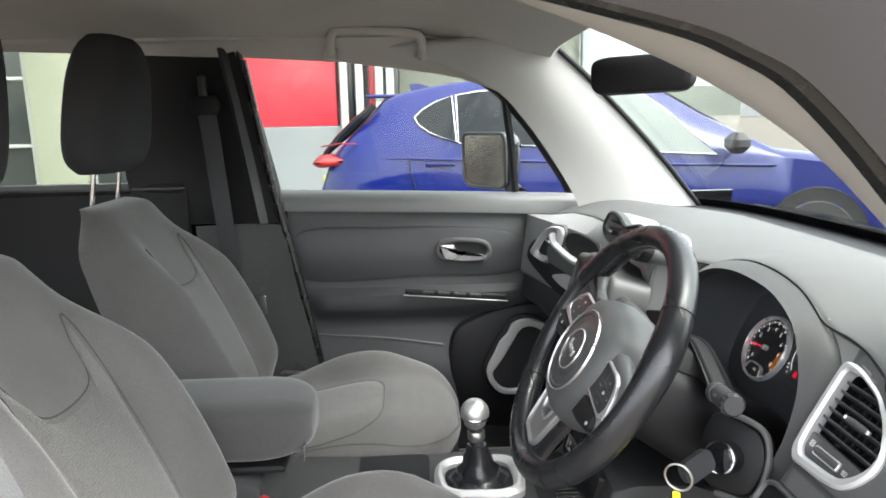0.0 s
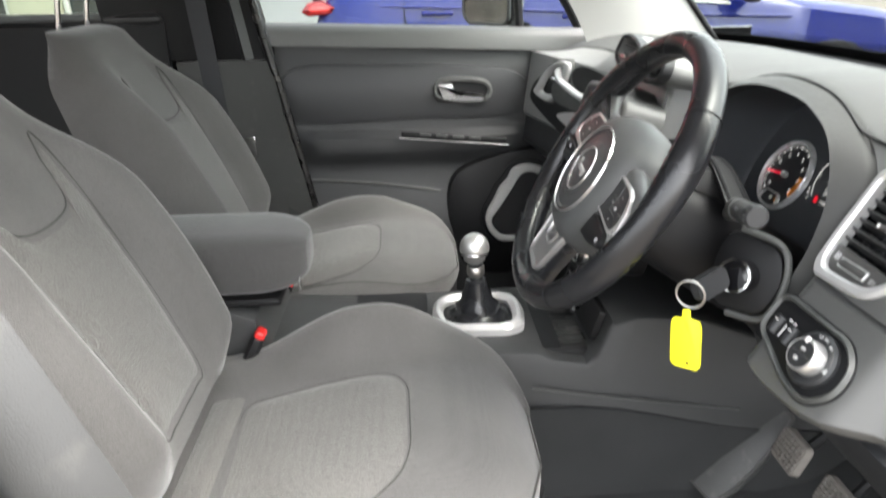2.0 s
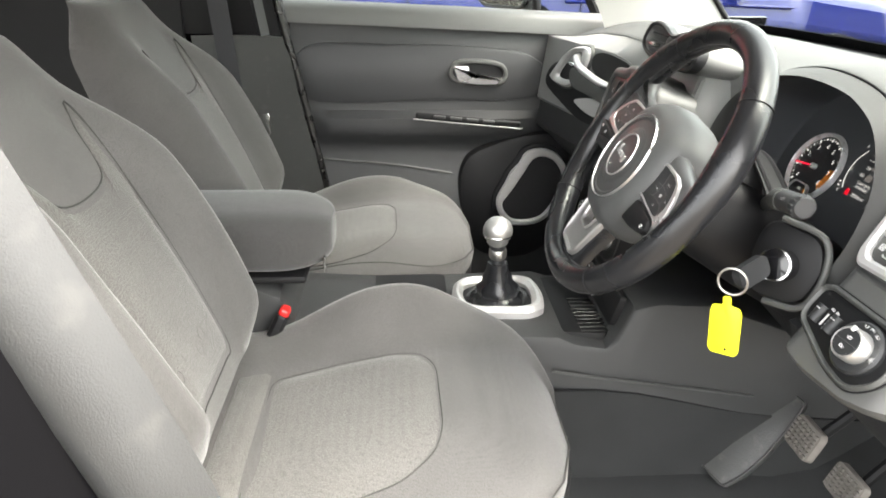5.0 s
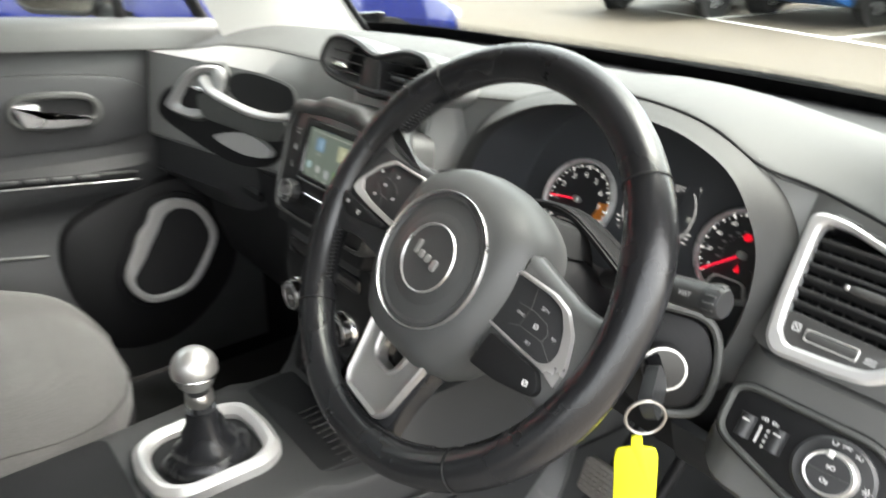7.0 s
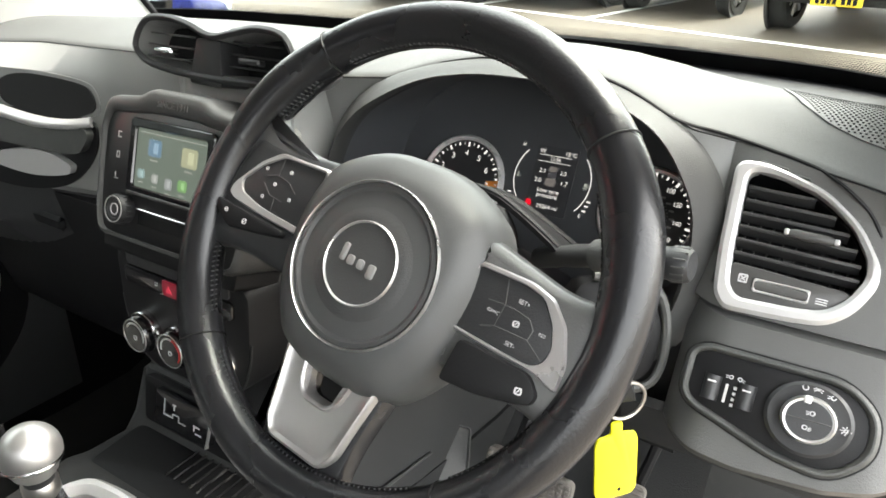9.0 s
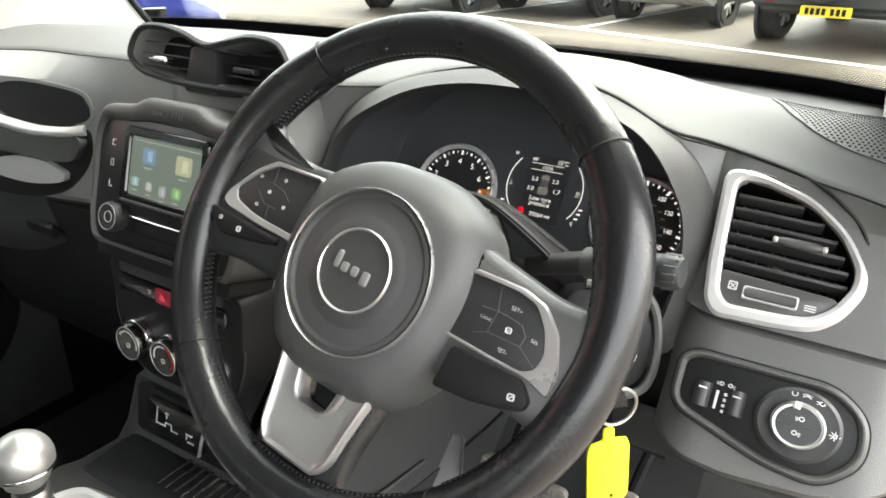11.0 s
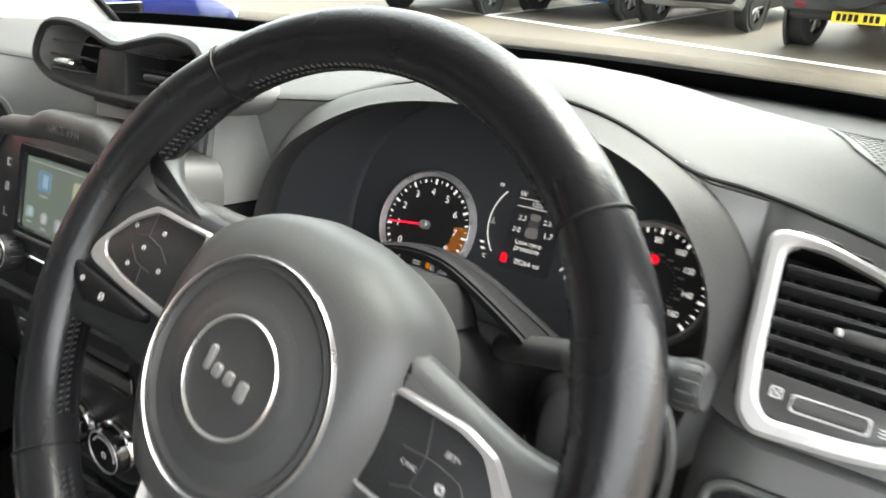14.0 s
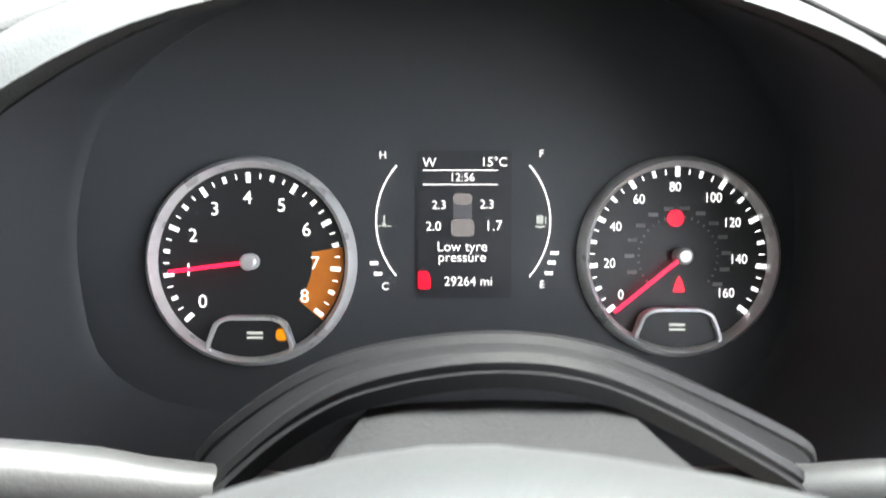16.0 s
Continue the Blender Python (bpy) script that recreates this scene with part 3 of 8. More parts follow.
# unseen; added to stop outside light leaking in behind the dashboard
solid("wall_front", box((0.02, 1.46, 0.86), (0.985, C, 0.785), 0.005), BLACK, "unseen black bulkhead, added to keep outside light out of the dashboard", "bulkhead", kind="structure")

# windscreen
ws = thing("window_1", "clear curved windscreen with a dotted black border", "windscreen", kind="structure")


def screen_point(s, t):
    """s across (-1 driver's side to 1), t from the base up."""
    b = Vector((0.90 - 0.06 * s * s - 0.055 * s ** 8, C + s * 0.650, 1.232))
    u = Vector((0.36 - 0.03 * s * s, C + s * 0.57, 1.685 + 0.01 * (1 - s * s)))
    return b.lerp(u, t) + Vector((0.02, 0, 0.012)) * math.sin(math.pi * t) * (1 - 0.8 * s ** 8)


glass = part("pane", sheet([[screen_point(s, t) for t in spread(0, 1, 10)] for s in spread(-1, 1, 18)], 0.004), GLASS, ws)
glass.visible_shadow = False
part("border", sheet([[screen_point(s, t) + Vector((-0.006, 0, -0.004)) for t in spread(-0.02, 0.046, 4)] for s in spread(-1, 1, 18)], 0.002), BLACK, ws)
bm = bmesh.new()
for i in range(380):
    for k in range(7):
        s, t = -0.99 + 1.98 * (i + 0.5 * (k % 2)) / 380, 0.0465 + 0.0048 * k
        p, r = screen_point(s, t) + Vector((-0.005, 0, -0.004)), 0.00165 - 0.00012 * k
        u = (screen_point(s, t + 0.01) - screen_point(s, t)).normalized()
        bm.faces.new([bm.verts.new(p + r * math.sin(a) * u + Vector((0, r * math.cos(a), 0))) for a in (math.pi * j / 3 for j in range(6))])
dots = part("dotted_border", bm, BLACK, ws)
tagged(dots, kind="stuff")
for sgn in (-1, 1):
    part("side_seal", tube([screen_point(sgn, t) + Vector((-0.012, 0, -0.008)) for t in spread(0, 1, 10)], 0.009, seg=8), BLACK, ws)
wiper = thing("windscreen_wiper", "black wiper arm at the base of the windscreen", "wiper")
part("arm", tube(smooth_path([(0.90, 1.75, 1.222), (0.93, 1.45, 1.230), (0.945, 1.12, 1.232)], 6), 0.008, seg=8), BLACK, wiper)
part("blade", tube(smooth_path([(0.90, 1.60, 1.236), (0.925, 1.35, 1.240), (0.935, 1.02, 1.240), (0.92, 0.86, 1.236)], 6), 0.006, seg=6), RUBBER, wiper)

# grab handle, mirror
grab = thing("grab_handle", "pale grey grab handle on the roof rail", "grab handle")
part("bar", tube(smooth_path([(-0.215, 1.885, 1.645), (-0.205, 1.855, 1.69), (-0.17, 1.84, 1.70), (-0.02, 1.84, 1.69), (0.015, 1.855, 1.68), (0.02, 1.885, 1.63)], 6), 0.011, seg=10), LINER, grab)
for x in (-0.215, 0.02):
    part("mount", box((0.04, 0.02, 0.035), (x, 1.893, 1.645), 0.008), LINER, grab)

rv = thing("rear_view_mirror", "black rear view mirror on the windscreen", "mirror")
mrv = basis((0.392, 1.285, 1.549), (0.78, -0.62, 0.02), (0.05, 0.02, 1)) @ Matrix.Diagonal((0.74, 0.95, 1, 1))
part("housing", slab(rpoly([(-0.125, 0.028), (-0.09, 0.036), (0.10, 0.034), (0.122, 0.024), (0.122, -0.02), (0.10, -0.034), (-0.10, -0.034), (-0.122, -0.022)], 0.02, 5), -0.014, 0.014, 0.008, mrv), BLACK, rv)
part("glass", slab(grow(rpoly([(-0.125, 0.028), (-0.09, 0.036), (0.10, 0.034), (0.122, 0.024), (0.122, -0.02), (0.10, -0.034), (-0.10, -0.034), (-0.122, -0.022)], 0.02, 5), -0.008), -0.0165, -0.0140, 0, mrv), MIRROR, rv, "mirror glass facing rearwards")
part("stalk", tube(smooth_path([mrv @ Vector((0.075, 0.030, 0.0)), (0.462, 1.262, 1.590), (0.492, 1.262, 1.618)], 5), [0.014, 0.013, 0.012, 0.012, 0.013, 0.014, 0.015, 0.016, 0.016, 0.017, 0.017], seg=10), BLACK, rv)
part("foot", box((0.05, 0.04, 0.03), (0.475, 1.27, 1.61), 0.01), BLACK, rv)

# ---- dashboard ----
dash = thing("dashboard", "grey plastic dashboard, its top pale with reflected daylight", "dashboard")
FRONT = [(0.57, 0.405, 1.200), (0.65, 0.435, 1.215), (0.75, 0.466, 1.230), (0.80, 0.458, 1.238), (0.853, 0.458, 1.261), (0.893, 0.460, 1.271), (0.948, 0.462, 1.276), (1.003, 0.462, 1.274), (1.058, 0.459, 1.264), (1.108, 0.456, 1.247), (1.15, 0.440, 1.245), (1.20, 0.42, 1.246), (1.36, 0.42, 1.246), (1.45, 0.425, 1.243), (1.70, 0.425, 1.238), (1.85, 0.41, 1.228), (1.98, 0.38, 1.205)]
BACK = lambda y: interp(min(y, 2 * C - y), [(0.57, 0.60), (0.68, 0.60), (0.755, 0.637), (0.818, 0.678), (0.891, 0.716), (0.975, 0.740), (1.3, 0.745)])
rows = []
for y in spread(0.575, 1.985, 72):
    fx, fz = interp(y, [(a, b) for a, b, c in FRONT]), interp(y, [(a, c) for a, b, c in FRONT])
    row = [(fx + 0.0005, y, fz - 0.002), (fx + 0.003, y, fz + 0.0005), (fx + 0.008, y, fz + 0.0022), (fx + 0.014, y, fz + 0.0036)]
    for t in spread(0.1, 1, 7):
        row.append((lerp(fx + 0.02, BACK(y), t), y, lerp(fz + 0.005, 1.247, t) + 0.013 * math.sin(math.pi * t)))
    row.append((BACK(y) + 0.01, y, 1.225))
    rows.append(row)
part("top_pad", sheet(rows, -0.003), DASH_TOP, dash, "soft grey dashboard top")
# dark gap along the windscreen
part("cowl_strip", sheet([[(BACK(y) + 0.002, y, 1.241), (BACK(y) + 0.05, y, 1.232), (0.86 + 0.05 * (1 - ((y - C) / 0.7) ** 2), y, 1.228)] for y in spread(0.59, 1.97, 20)], -0.01), BLACK, dash, "black strip at the windscreen")
# speaker grille at the driver's end of the top
GRILLE = mat("grille_plastic", (0.075, 0.077, 0.075), 0.5, grain=0.4, scale=900, vary=0.1)
def pad_z(x, y):
    fx, fz = interp(y, [(a, b) for a, b, c in FRONT]), interp(y, [(a, c) for a, b, c in FRONT])
    t = max(0.0, min(1.0, (x - fx - 0.02) / (BACK(y) - 0.02 - fx)))
    return lerp(fz + 0.005, 1.247, t) + 0.013 * math.sin(math.pi * t)


rows = []
for t in spread(0, 1, 12):
    x = lerp(0.482, 0.594, t)
    edge = interp(x, [(0.48, 0.640), (0.492, 0.672), (0.507, 0.696), (0.54, 0.722), (0.594, 0.745)])
    rows.append([(x, y, pad_z(x, y) + 0.0012) for y in spread(0.584, edge, 8)])
grille = part("grille_plate", sheet(rows, 0.001), GRILLE, dash, "grey perforated speaker grille")
bm = bmesh.new()
for i in range(27):
    for j in range(48):
        x, y = 0.488 + 0.0042 * i, 0.588 + 0.0042 * (j + 0.5 * (i % 2))
        if y < interp(x, [(0.48, 0.637), (0.492, 0.669), (0.507, 0.693), (0.54, 0.719), (0.594, 0.742)]) and x < 0.593:
            z = pad_z(x, y) + 0.0012
            revolve([(0.0011, z - 0.0005), (0.0011, z + 0.0006)], 5, Matrix.Translation((x, y, 0)), bm)
tagged(part("grille_hole", bm, BLACK, grille), kind="stuff")

# driver's outer fascia: vent panel above, switch panel below
FACE = lambda z: 0.395 + 0.6 * (z - 1.12)
mface = basis((FACE(1.12), 0.70, 1.12), (0, -1, 0), (0.6, 0, 1))     # local x: to the driver's right, y: up the face


ring_o = [Vector((p.x, p.y)) for p in rpoly([(-0.0545, 0.112), (-0.030, 0.1125), (0.014, 0.0985), (0.043, 0.076), (0.0605, 0.049), (0.0620, 0.033), (0.052, 0.011), (0.036, -0.003), (0.012, -0.0065), (-0.036, -0.009), (-0.0455, 0.002), (-0.050, 0.036)], 0.012, 5)]


def inside(p, loop):
    odd = False
    for a, b in zip(loop, loop[1:] + loop[:1]):
        if (a.y > p.y) != (b.y > p.y) and p.x < a.x + (b.x - a.x) * (p.y - a.y) / (b.y - a.y):
            odd = not odd
    return odd


vent_hole, to_face, rows = grow(ring_o, -0.006), mface.inverted(), []
for y in spread(0.565, 0.760, 60):
    back = 0.03 * ease((0.615 - y) / 0.05) + 0.016 * max(0.0, (y - 0.728) / 0.032) ** 2
    fx, fz = interp(y, [(a, b) for a, b, c in FRONT]), interp(y, [(a, c) for a, b, c in FRONT])
    row = [Vector((FACE(z) - 0.004 + back, y, z)) for z in spread(1.114, 1.19, 26)]
    for t in spread(0.06, 1, 14):
        row.append(Vector((lerp(FACE(1.19), fx - 0.001, t) - 0.004 * (1 - t) + back * (1 - 0.8 * t), y, lerp(1.19, fz - 0.002, t))))
    for p in row:
        if inside(to_face @ p, vent_hole):
            p.x += 0.05
    rows.append(row)
part("vent_panel", sheet(rows, -0.006), LOWER, dash)
rows = []
for y in spread(0.565, 0.762, 28):
    back = 0.03 * ease((0.615 - y) / 0.05) + 0.030 * max(0.0, (y - 0.726) / 0.034) ** 2
    low = interp(y, [(0.58, 1.036), (0.64, 1.020), (0.70, 1.015), (0.76, 1.019), (0.80, 1.025)])
    row = [(FACE(1.110) - 0.003 + 0.012 + back, y, 1.111)] + [(FACE(z) - 0.003 + back, y, z) for z in spread(1.108, low, 7)]
    row += [(FACE(low) + 0.002 + back, y, low - 0.008), (FACE(low) + 0.014 + back, y, low - 0.013), (FACE(low) + 0.05 + back, y, low - 0.020)]
    rows.append(row)
part("switch_panel", sheet(rows, 0.008), LOWER, dash)
rows = []
for y in spread(0.565, 0.80, 8):
    rows.append([(0.372 + 0.02 * t, y, lerp(1.012, 0.965, t)) for t in spread(0, 1, 4)] + [(lerp(0.40, 0.62, t), y, lerp(0.955, 0.93, t)) for t in spread(0, 1, 5)])
part("lower_fascia", sheet(rows, 0.01), DARK, dash, "dark fascia under the switch panel")

# side air vent of the driver
vent = thing("side_air_vent", "silver-framed side air vent with dark slats", "air vent")
ring_i = [Vector((0.003 + (p.x - 0.003) * 0.83 + 0.0015, 0.051 + (p.y - 0.051) * 0.84 + 0.002)) for p in ring_o]
part("frame", frame_ring(ring_o, ring_i, -0.006, 0.009, 0.003, mface), SILVERP, vent, "satin silver vent frame")
part("duct", skin([lift(grow(ring_o, -0.008), 0.0, mface), lift(grow(ring_o, -0.009), -0.034, mface), lift([p * 0.1 + Vector((0, 0.045)) for p in ring_o], -0.035, mface)], caps=False), BLACK, vent)
part("lower_plate", slab(rpoly([(-0.0385, 0.030), (0.044, 0.026), (0.0485, 0.020), (0.036, 0.007), (0.012, 0.004), (-0.028, 0.003), (-0.0355, 0.010)], 0.005), -0.006, 0.003, 0.0015, mface), SEATLEVER, vent, "grey plate under the slats")
SLAT = mat("vent_slat_plastic", (0.026, 0.0265, 0.027), 0.35, vary=0.1)
for k in range(6):
    yy = 0.0365 + 0.0108 * k
    w0, w1 = -0.041 + 0.0002 * k, interp(yy, [(0.03, 0.050), (0.045, 0.0495), (0.06, 0.043), (0.072, 0.034), (0.082, 0.022), (0.092, 0.006)])
    part("slat", slab(rpoly([(w0, 0.0011), (w1, 0.0011), (w1, -0.0011), (w0, -0.0011)], 0.0005), -0.012, 0.001, 0.0005, mface @ pose(0, yy, 0, -16, 0, -1.5)), SLAT, vent)
    # paler strip on each slat: the light caught by its front edge
    part("slat_edge", box((w1 - w0, 0.0012, 0.0012), ((w0 + w1) / 2, 0.0009, 0.0012), 0.0003, mface @ pose(0, yy, 0, -16, 0, -1.5)), SEATLEVER, vent)
for k in range(9):
    xx = -0.036 + 0.0098 * k
    top = interp(xx, [(-0.04, 0.096), (0.00, 0.092), (0.03, 0.072), (0.05, 0.05)])
    part("vane", box((0.0012, top - 0.030, 0.006), (xx, (top + 0.03) / 2, -0.020), 0.0004, mface), DARK, vent)
tab = part("tab", tube([mface @ Vector((x, 0.0605 - 0.026 * (x - 0.012), 0.006)) for x in spread(-0.006, 0.030, 8)], [0.0020, 0.0034, 0.0038, 0.0038, 0.0038, 0.0038, 0.0034, 0.0020], seg=12), SEATLEVER, vent, "grey adjusting tab")
for x in (-0.0055, 0.0295):
    part("tab_tip", box((0.0035, 0.0045, 0.005), (x, 0.0605 - 0.026 * (x - 0.012), 0.0072), 0.001, mface), SILVER, tab)
whl = part("thumb_wheel", tube([mface @ Vector((-0.018, 0.0155, 0.001)), mface @ Vector((0.020, 0.0150, 0.001))], 0.0052, seg=16), SEATLEVER, vent, "ribbed thumb wheel")
part("wheel_edge", frame_ring(rrect(0.040, 0.0105, 0.002), rrect(0.036, 0.0075, 0.0014), 0, 0.0036, 0.0006, mface @ Matrix.Translation((0.001, 0.0153, 0.002))), SILVER, whl)
part("symbol", frame_ring(rrect(0.0068, 0.0068, 0.0008), rrect(0.0048, 0.0048, 0.0005), 0, 0.0005, 0, mface @ Matrix.Translation((-0.0270, 0.0185, 0.0031))), INK, vent)
for a in (45, -45):
    part("symbol_stroke", box((0.0055, 0.0008, 0.0004), (0, 0, 0.0002), 0.0001, mface @ pose(-0.0270, 0.0185, 0.0031, 0, 0, a)), INK, vent)
for k in range(3):
    part("symbol", box((0.008, 0.0008, 0.0004), (0.0295, 0.0162 - 0.0019 * k, 0.0033), 0.0001, mface), INK, vent)

# headlamp switch panel
sw = thing("light_switch_panel", "dark headlamp switch panel with a rotary knob", "light switch")
msw = basis((FACE(1.0595) - 0.003, 0.6595, 1.0595), (0, -1, 0), (0.6, 0, 1)) @ Matrix.Diagonal((0.87, 0.80, 1, 1))
out = rpoly([(-0.098, 0.030), (-0.088, 0.036), (0.02, 0.037), (0.044, 0.018), (0.046, -0.016), (0.022, -0.042), (-0.02, -0.038), (-0.098, -0.012)], 0.014, 5)
out = [Vector((p.x, p.y)) for p in out]
part("surround", frame_ring(grow(out, 0.0075), out, -0.004, 0.0055, 0.003, msw), BTRIM, sw, "raised grey surround")
part("surround_gap", frame_ring(grow(out, 0.0092), grow(out, 0.0070), -0.003, 0.0012, 0.0004, msw), BLACK, sw)
part("plate", slab(out, -0.004, 0.002, 0.001, msw), BLACK, sw)
part("knob_collar", revolve([(0.034, 0.001), (0.034, 0.006), (0.031, 0.008), (0.026, 0.006)], 40, msw), DARK, sw)
part("knob", revolve([(0.0215, 0.004), (0.0208, 0.018), (0.0192, 0.0200), (0.0180, 0.0195), (0.001, 0.0195)], 40, msw), SILVER, sw, "satin silver rim of the rotary knob")
part("knob_tooth", box((0.0055, 0.007, 0.004), (-0.004, 0.0175, 0.0195), 0.001, msw), WHITE, sw)
part("knob_face", revolve([(0.0175, 0.0185), (0.0170, 0.0202), (0.001, 0.0202)], 36, msw), DARK, sw, "dark push face of the knob")
part("knob_line", box((0.034, 0.0008, 0.001), (0, 0, 0.0200), 0.0003, msw @ pose(0, 0, 0, 0, 0, 3)), SEATLEVER, sw)
for x in (-0.079, -0.050):
    part("thumb_wheel", tube([msw @ Vector((x, -0.010, 0.002)), msw @ Vector((x, 0.014, 0.002))], 0.0065, seg=12), DARK, sw)
    part("wheel_mark", box((0.007, 0.0015, 0.001), (x, 0.008, 0.0085), 0.0003, msw), INK, sw)
part("dimmer_mark", bars([(-0.0665, 0.000, 0.0024, 0.018)], msw @ Matrix.Translation((0, 0, 0.002))), INK, sw)
for k in range(4):
    part("symbol", bars([(-0.0595, 0.007 - 0.0055 * k, 0.0026, 0.0030)], msw @ Matrix.Translation((0, 0, 0.002))), INK, sw)


def lamp_sign(x, y, r, rays, z):
    """A small lamp sign: a ring with strokes."""
    ms_ = msw @ Matrix.Translation((x, y, z))
    part("symbol", frame_ring(circle(r, 18), circle(r - 0.0008, 18), 0, 0.0004, 0, ms_), INK, sw)
    for a, d in rays:
        part("symbol_stroke", box((0.0022, 0.0007, 0.0004), (d, 0, 0.0002), 0.0001, ms_ @ pose(0, 0, 0, 0, 0, a)), INK, sw)


lamp_sign(-0.0650, 0.0165, 0.0020, [(200, 0.0034), (170, 0.0034)], 0.002)
lamp_sign(-0.0575, 0.0165, 0.0020, [(0, 0.0034), (-30, 0.0034)], 0.002)
lamp_sign(-0.0075, 0.0275, 0.0026, [], 0.0072)
lamp_sign(0.0020, 0.0285, 0.0012, [(0, 0.0028), (35, 0.0028), (-35, 0.0028), (180, 0.0028), (145, 0.0028), (215, 0.0028)], 0.0072)
lamp_sign(0.0140, 0.0250, 0.0022, [(170, 0.0036), (200, 0.0036)], 0.0072)
lamp_sign(0.0280, 0.0000, 0.0017, [(45 * q, 0.0032) for q in range(8)], 0.0072)
lamp_sign(0.0015, 0.0065, 0.0022, [(170, 0.0038), (190, 0.0038), (210, 0.0038)], 0.0202)
lamp_sign(-0.0015, -0.0070, 0.0022, [(10, 0.0038), (-10, 0.0038), (-30, 0.0038)], 0.0202)

# instrument binnacle
BY = 0.948
in_left = [(0, 1.2635), (0.05, 1.2612), (0.10, 1.2508), (0.145, 1.230), (0.18, 1.204), (0.20, 1.165), (0.204, 1.115), (0.185, 1.065), (0.11, 1.045)]
in_right = [(0, 1.2635), (0.05, 1.261), (0.085, 1.254), (0.125, 1.237), (0.153, 1.209), (0.172, 1.172), (0.174, 1.115), (0.155, 1.065), (0.10, 1.045)]
out_left = [(0, 1.275), (0.055, 1.273), (0.11, 1.262), (0.16, 1.245), (0.20, 1.217), (0.222, 1.172), (0.226, 1.115), (0.205, 1.050), (0.12, 1.025)]
out_right = [(0, 1.275), (0.055, 1.270), (0.095, 1.260), (0.14, 1.240), (0.175, 1.212), (0.196, 1.172), (0.198, 1.115), (0.175, 1.050), (0.11, 1.025)]


def both(left, right):
    return left + [(-a, z) for a, z in right[:0:-1]]


loop_in = smooth_loop([(BY + a, z) for a, z in both(in_left, in_right)], 4)
loop_out = smooth_loop([(BY + a, z) for a, z in both(out_left, out_right)], 4)
LIP = lambda z: 0.430 + 0.25 * (z - 1.255)


def ring_at(loop, dx, shrink=1.0, keep=None):
    return [Vector((LIP(q.y) + dx if keep is None else keep(q), BY + (q.x - BY) * shrink, 1.15 + (q.y - 1.15) * shrink)) for q in loop]


part("binnacle_hood", skin([ring_at(loop_in, 0.022), ring_at(loop_in, 0.004), ring_at(loop_in, -0.002, 1.02), [(a + b) / 2 for a, b in zip(ring_at(loop_in, 0.003), ring_at(loop_out, 0.013))],
                            ring_at(loop_out, 0.022, 0.995), ring_at(loop_out, 0.028), ring_at(loop_out, 0.05, 0.985), ring_at(loop_out, 0, 0.95, lambda q: 0.60)], caps=False), HOOD, dash, "hood over the instruments")
rings = []
for t in spread(0, 1, 9):
    near, deep = ring_at(loop_in, 0.021, 0.998), math.sin(math.pi * t / 2)
    inset = 0.002 + 0.032 * (1 - math.cos(math.pi * t / 2))
    ring = []
    for p in near:
        q = Vector((0, BY + (p.y - BY) * (1 - inset), 1.15 + (p.z - 1.15) * (1 - 1.5 * inset)))
        q.x = lerp(p.x, 0.5245 + 0.472 * (q.z - 1.1245) + 0.0035, deep)
        ring.append(q)
    rings.append(ring)
part("binnacle_lining", skin(rings, caps=False), LINING, dash, "dark inside of the instrument hood", 70)
groove = smooth_path([(LIP(z) + 0.0285, BY + a, z + 0.001) for a, z in [(0.10, 1.2645), (0.055, 1.273), (0.0, 1.275), (-0.055, 1.270), (-0.095, 1.260), (-0.14, 1.241)]] + [(0.464, 0.775, 1.2345), (0.464, 0.745, 1.2290), (0.452, 0.70, 1.2215), (0.4405, 0.681, 1.216), (0.4355, 0.667, 1.208), (0.4335, 0.653, 1.196), (0.428, 0.642, 1.178), (0.412, 0.634, 1.15), (0.395, 0.630, 1.118)], 6)
part("pad_gap", tube(smooth_path([(0.4445, 0.688, 1.2195), (0.435, 0.65, 1.2145), (0.420, 0.61, 1.2070), (0.405, 0.57, 1.1990)], 5), 0.0009, seg=6), BLACK, dash)
part("hood_gap", tube(groove, [0.0004 + 0.0011 * min(1, i / 12) for i in range(len(groove))], seg=6), BLACK, dash)
# fascia between the hood and the centre stack
rows = []
for t in spread(0, 1, 8):
    y = lerp(1.163, 1.20, t)
    rows.append([(lerp(LIP(z) + 0.035, 0.36 + 0.25 * (z - 1.1), ease(t)), y, z) for z in spread(1.245, 1.15, 6)])
part("inner_fascia", sheet(rows, 0.015), DASH, dash)
rows = []
for t in spread(0, 1, 8):
    y = lerp(1.163, 1.20, t)
    rows.append([(lerp(LIP(z) + 0.038, 0.363 + 0.25 * (z - 1.1), ease(t)), y, z) for z in spread(1.148, 0.97, 6)])
part("lower_inner_fascia", sheet(rows, 0.015), BLACK, dash)
# shoulder between the hood and the pad
rows = []
for y in spread(1.095, 1.205, 10):
    fx, fz = interp(y, [(a, b) for a, b, c in FRONT]), interp(y, [(a, c) for a, b, c in FRONT])
    zl = interp(y - BY, [(0.11, 1.250), (0.16, 1.236), (0.20, 1.205), (0.222, 1.16), (0.26, 1.15)])
    rows.append([(lerp(fx + 0.003, LIP(zl) + 0.034, t), y, lerp(fz - 0.001, zl, t)) for t in spread(0, 1, 6)])
part("hood_shoulder", sheet(rows, 0.01), DASH, dash)
rows = []
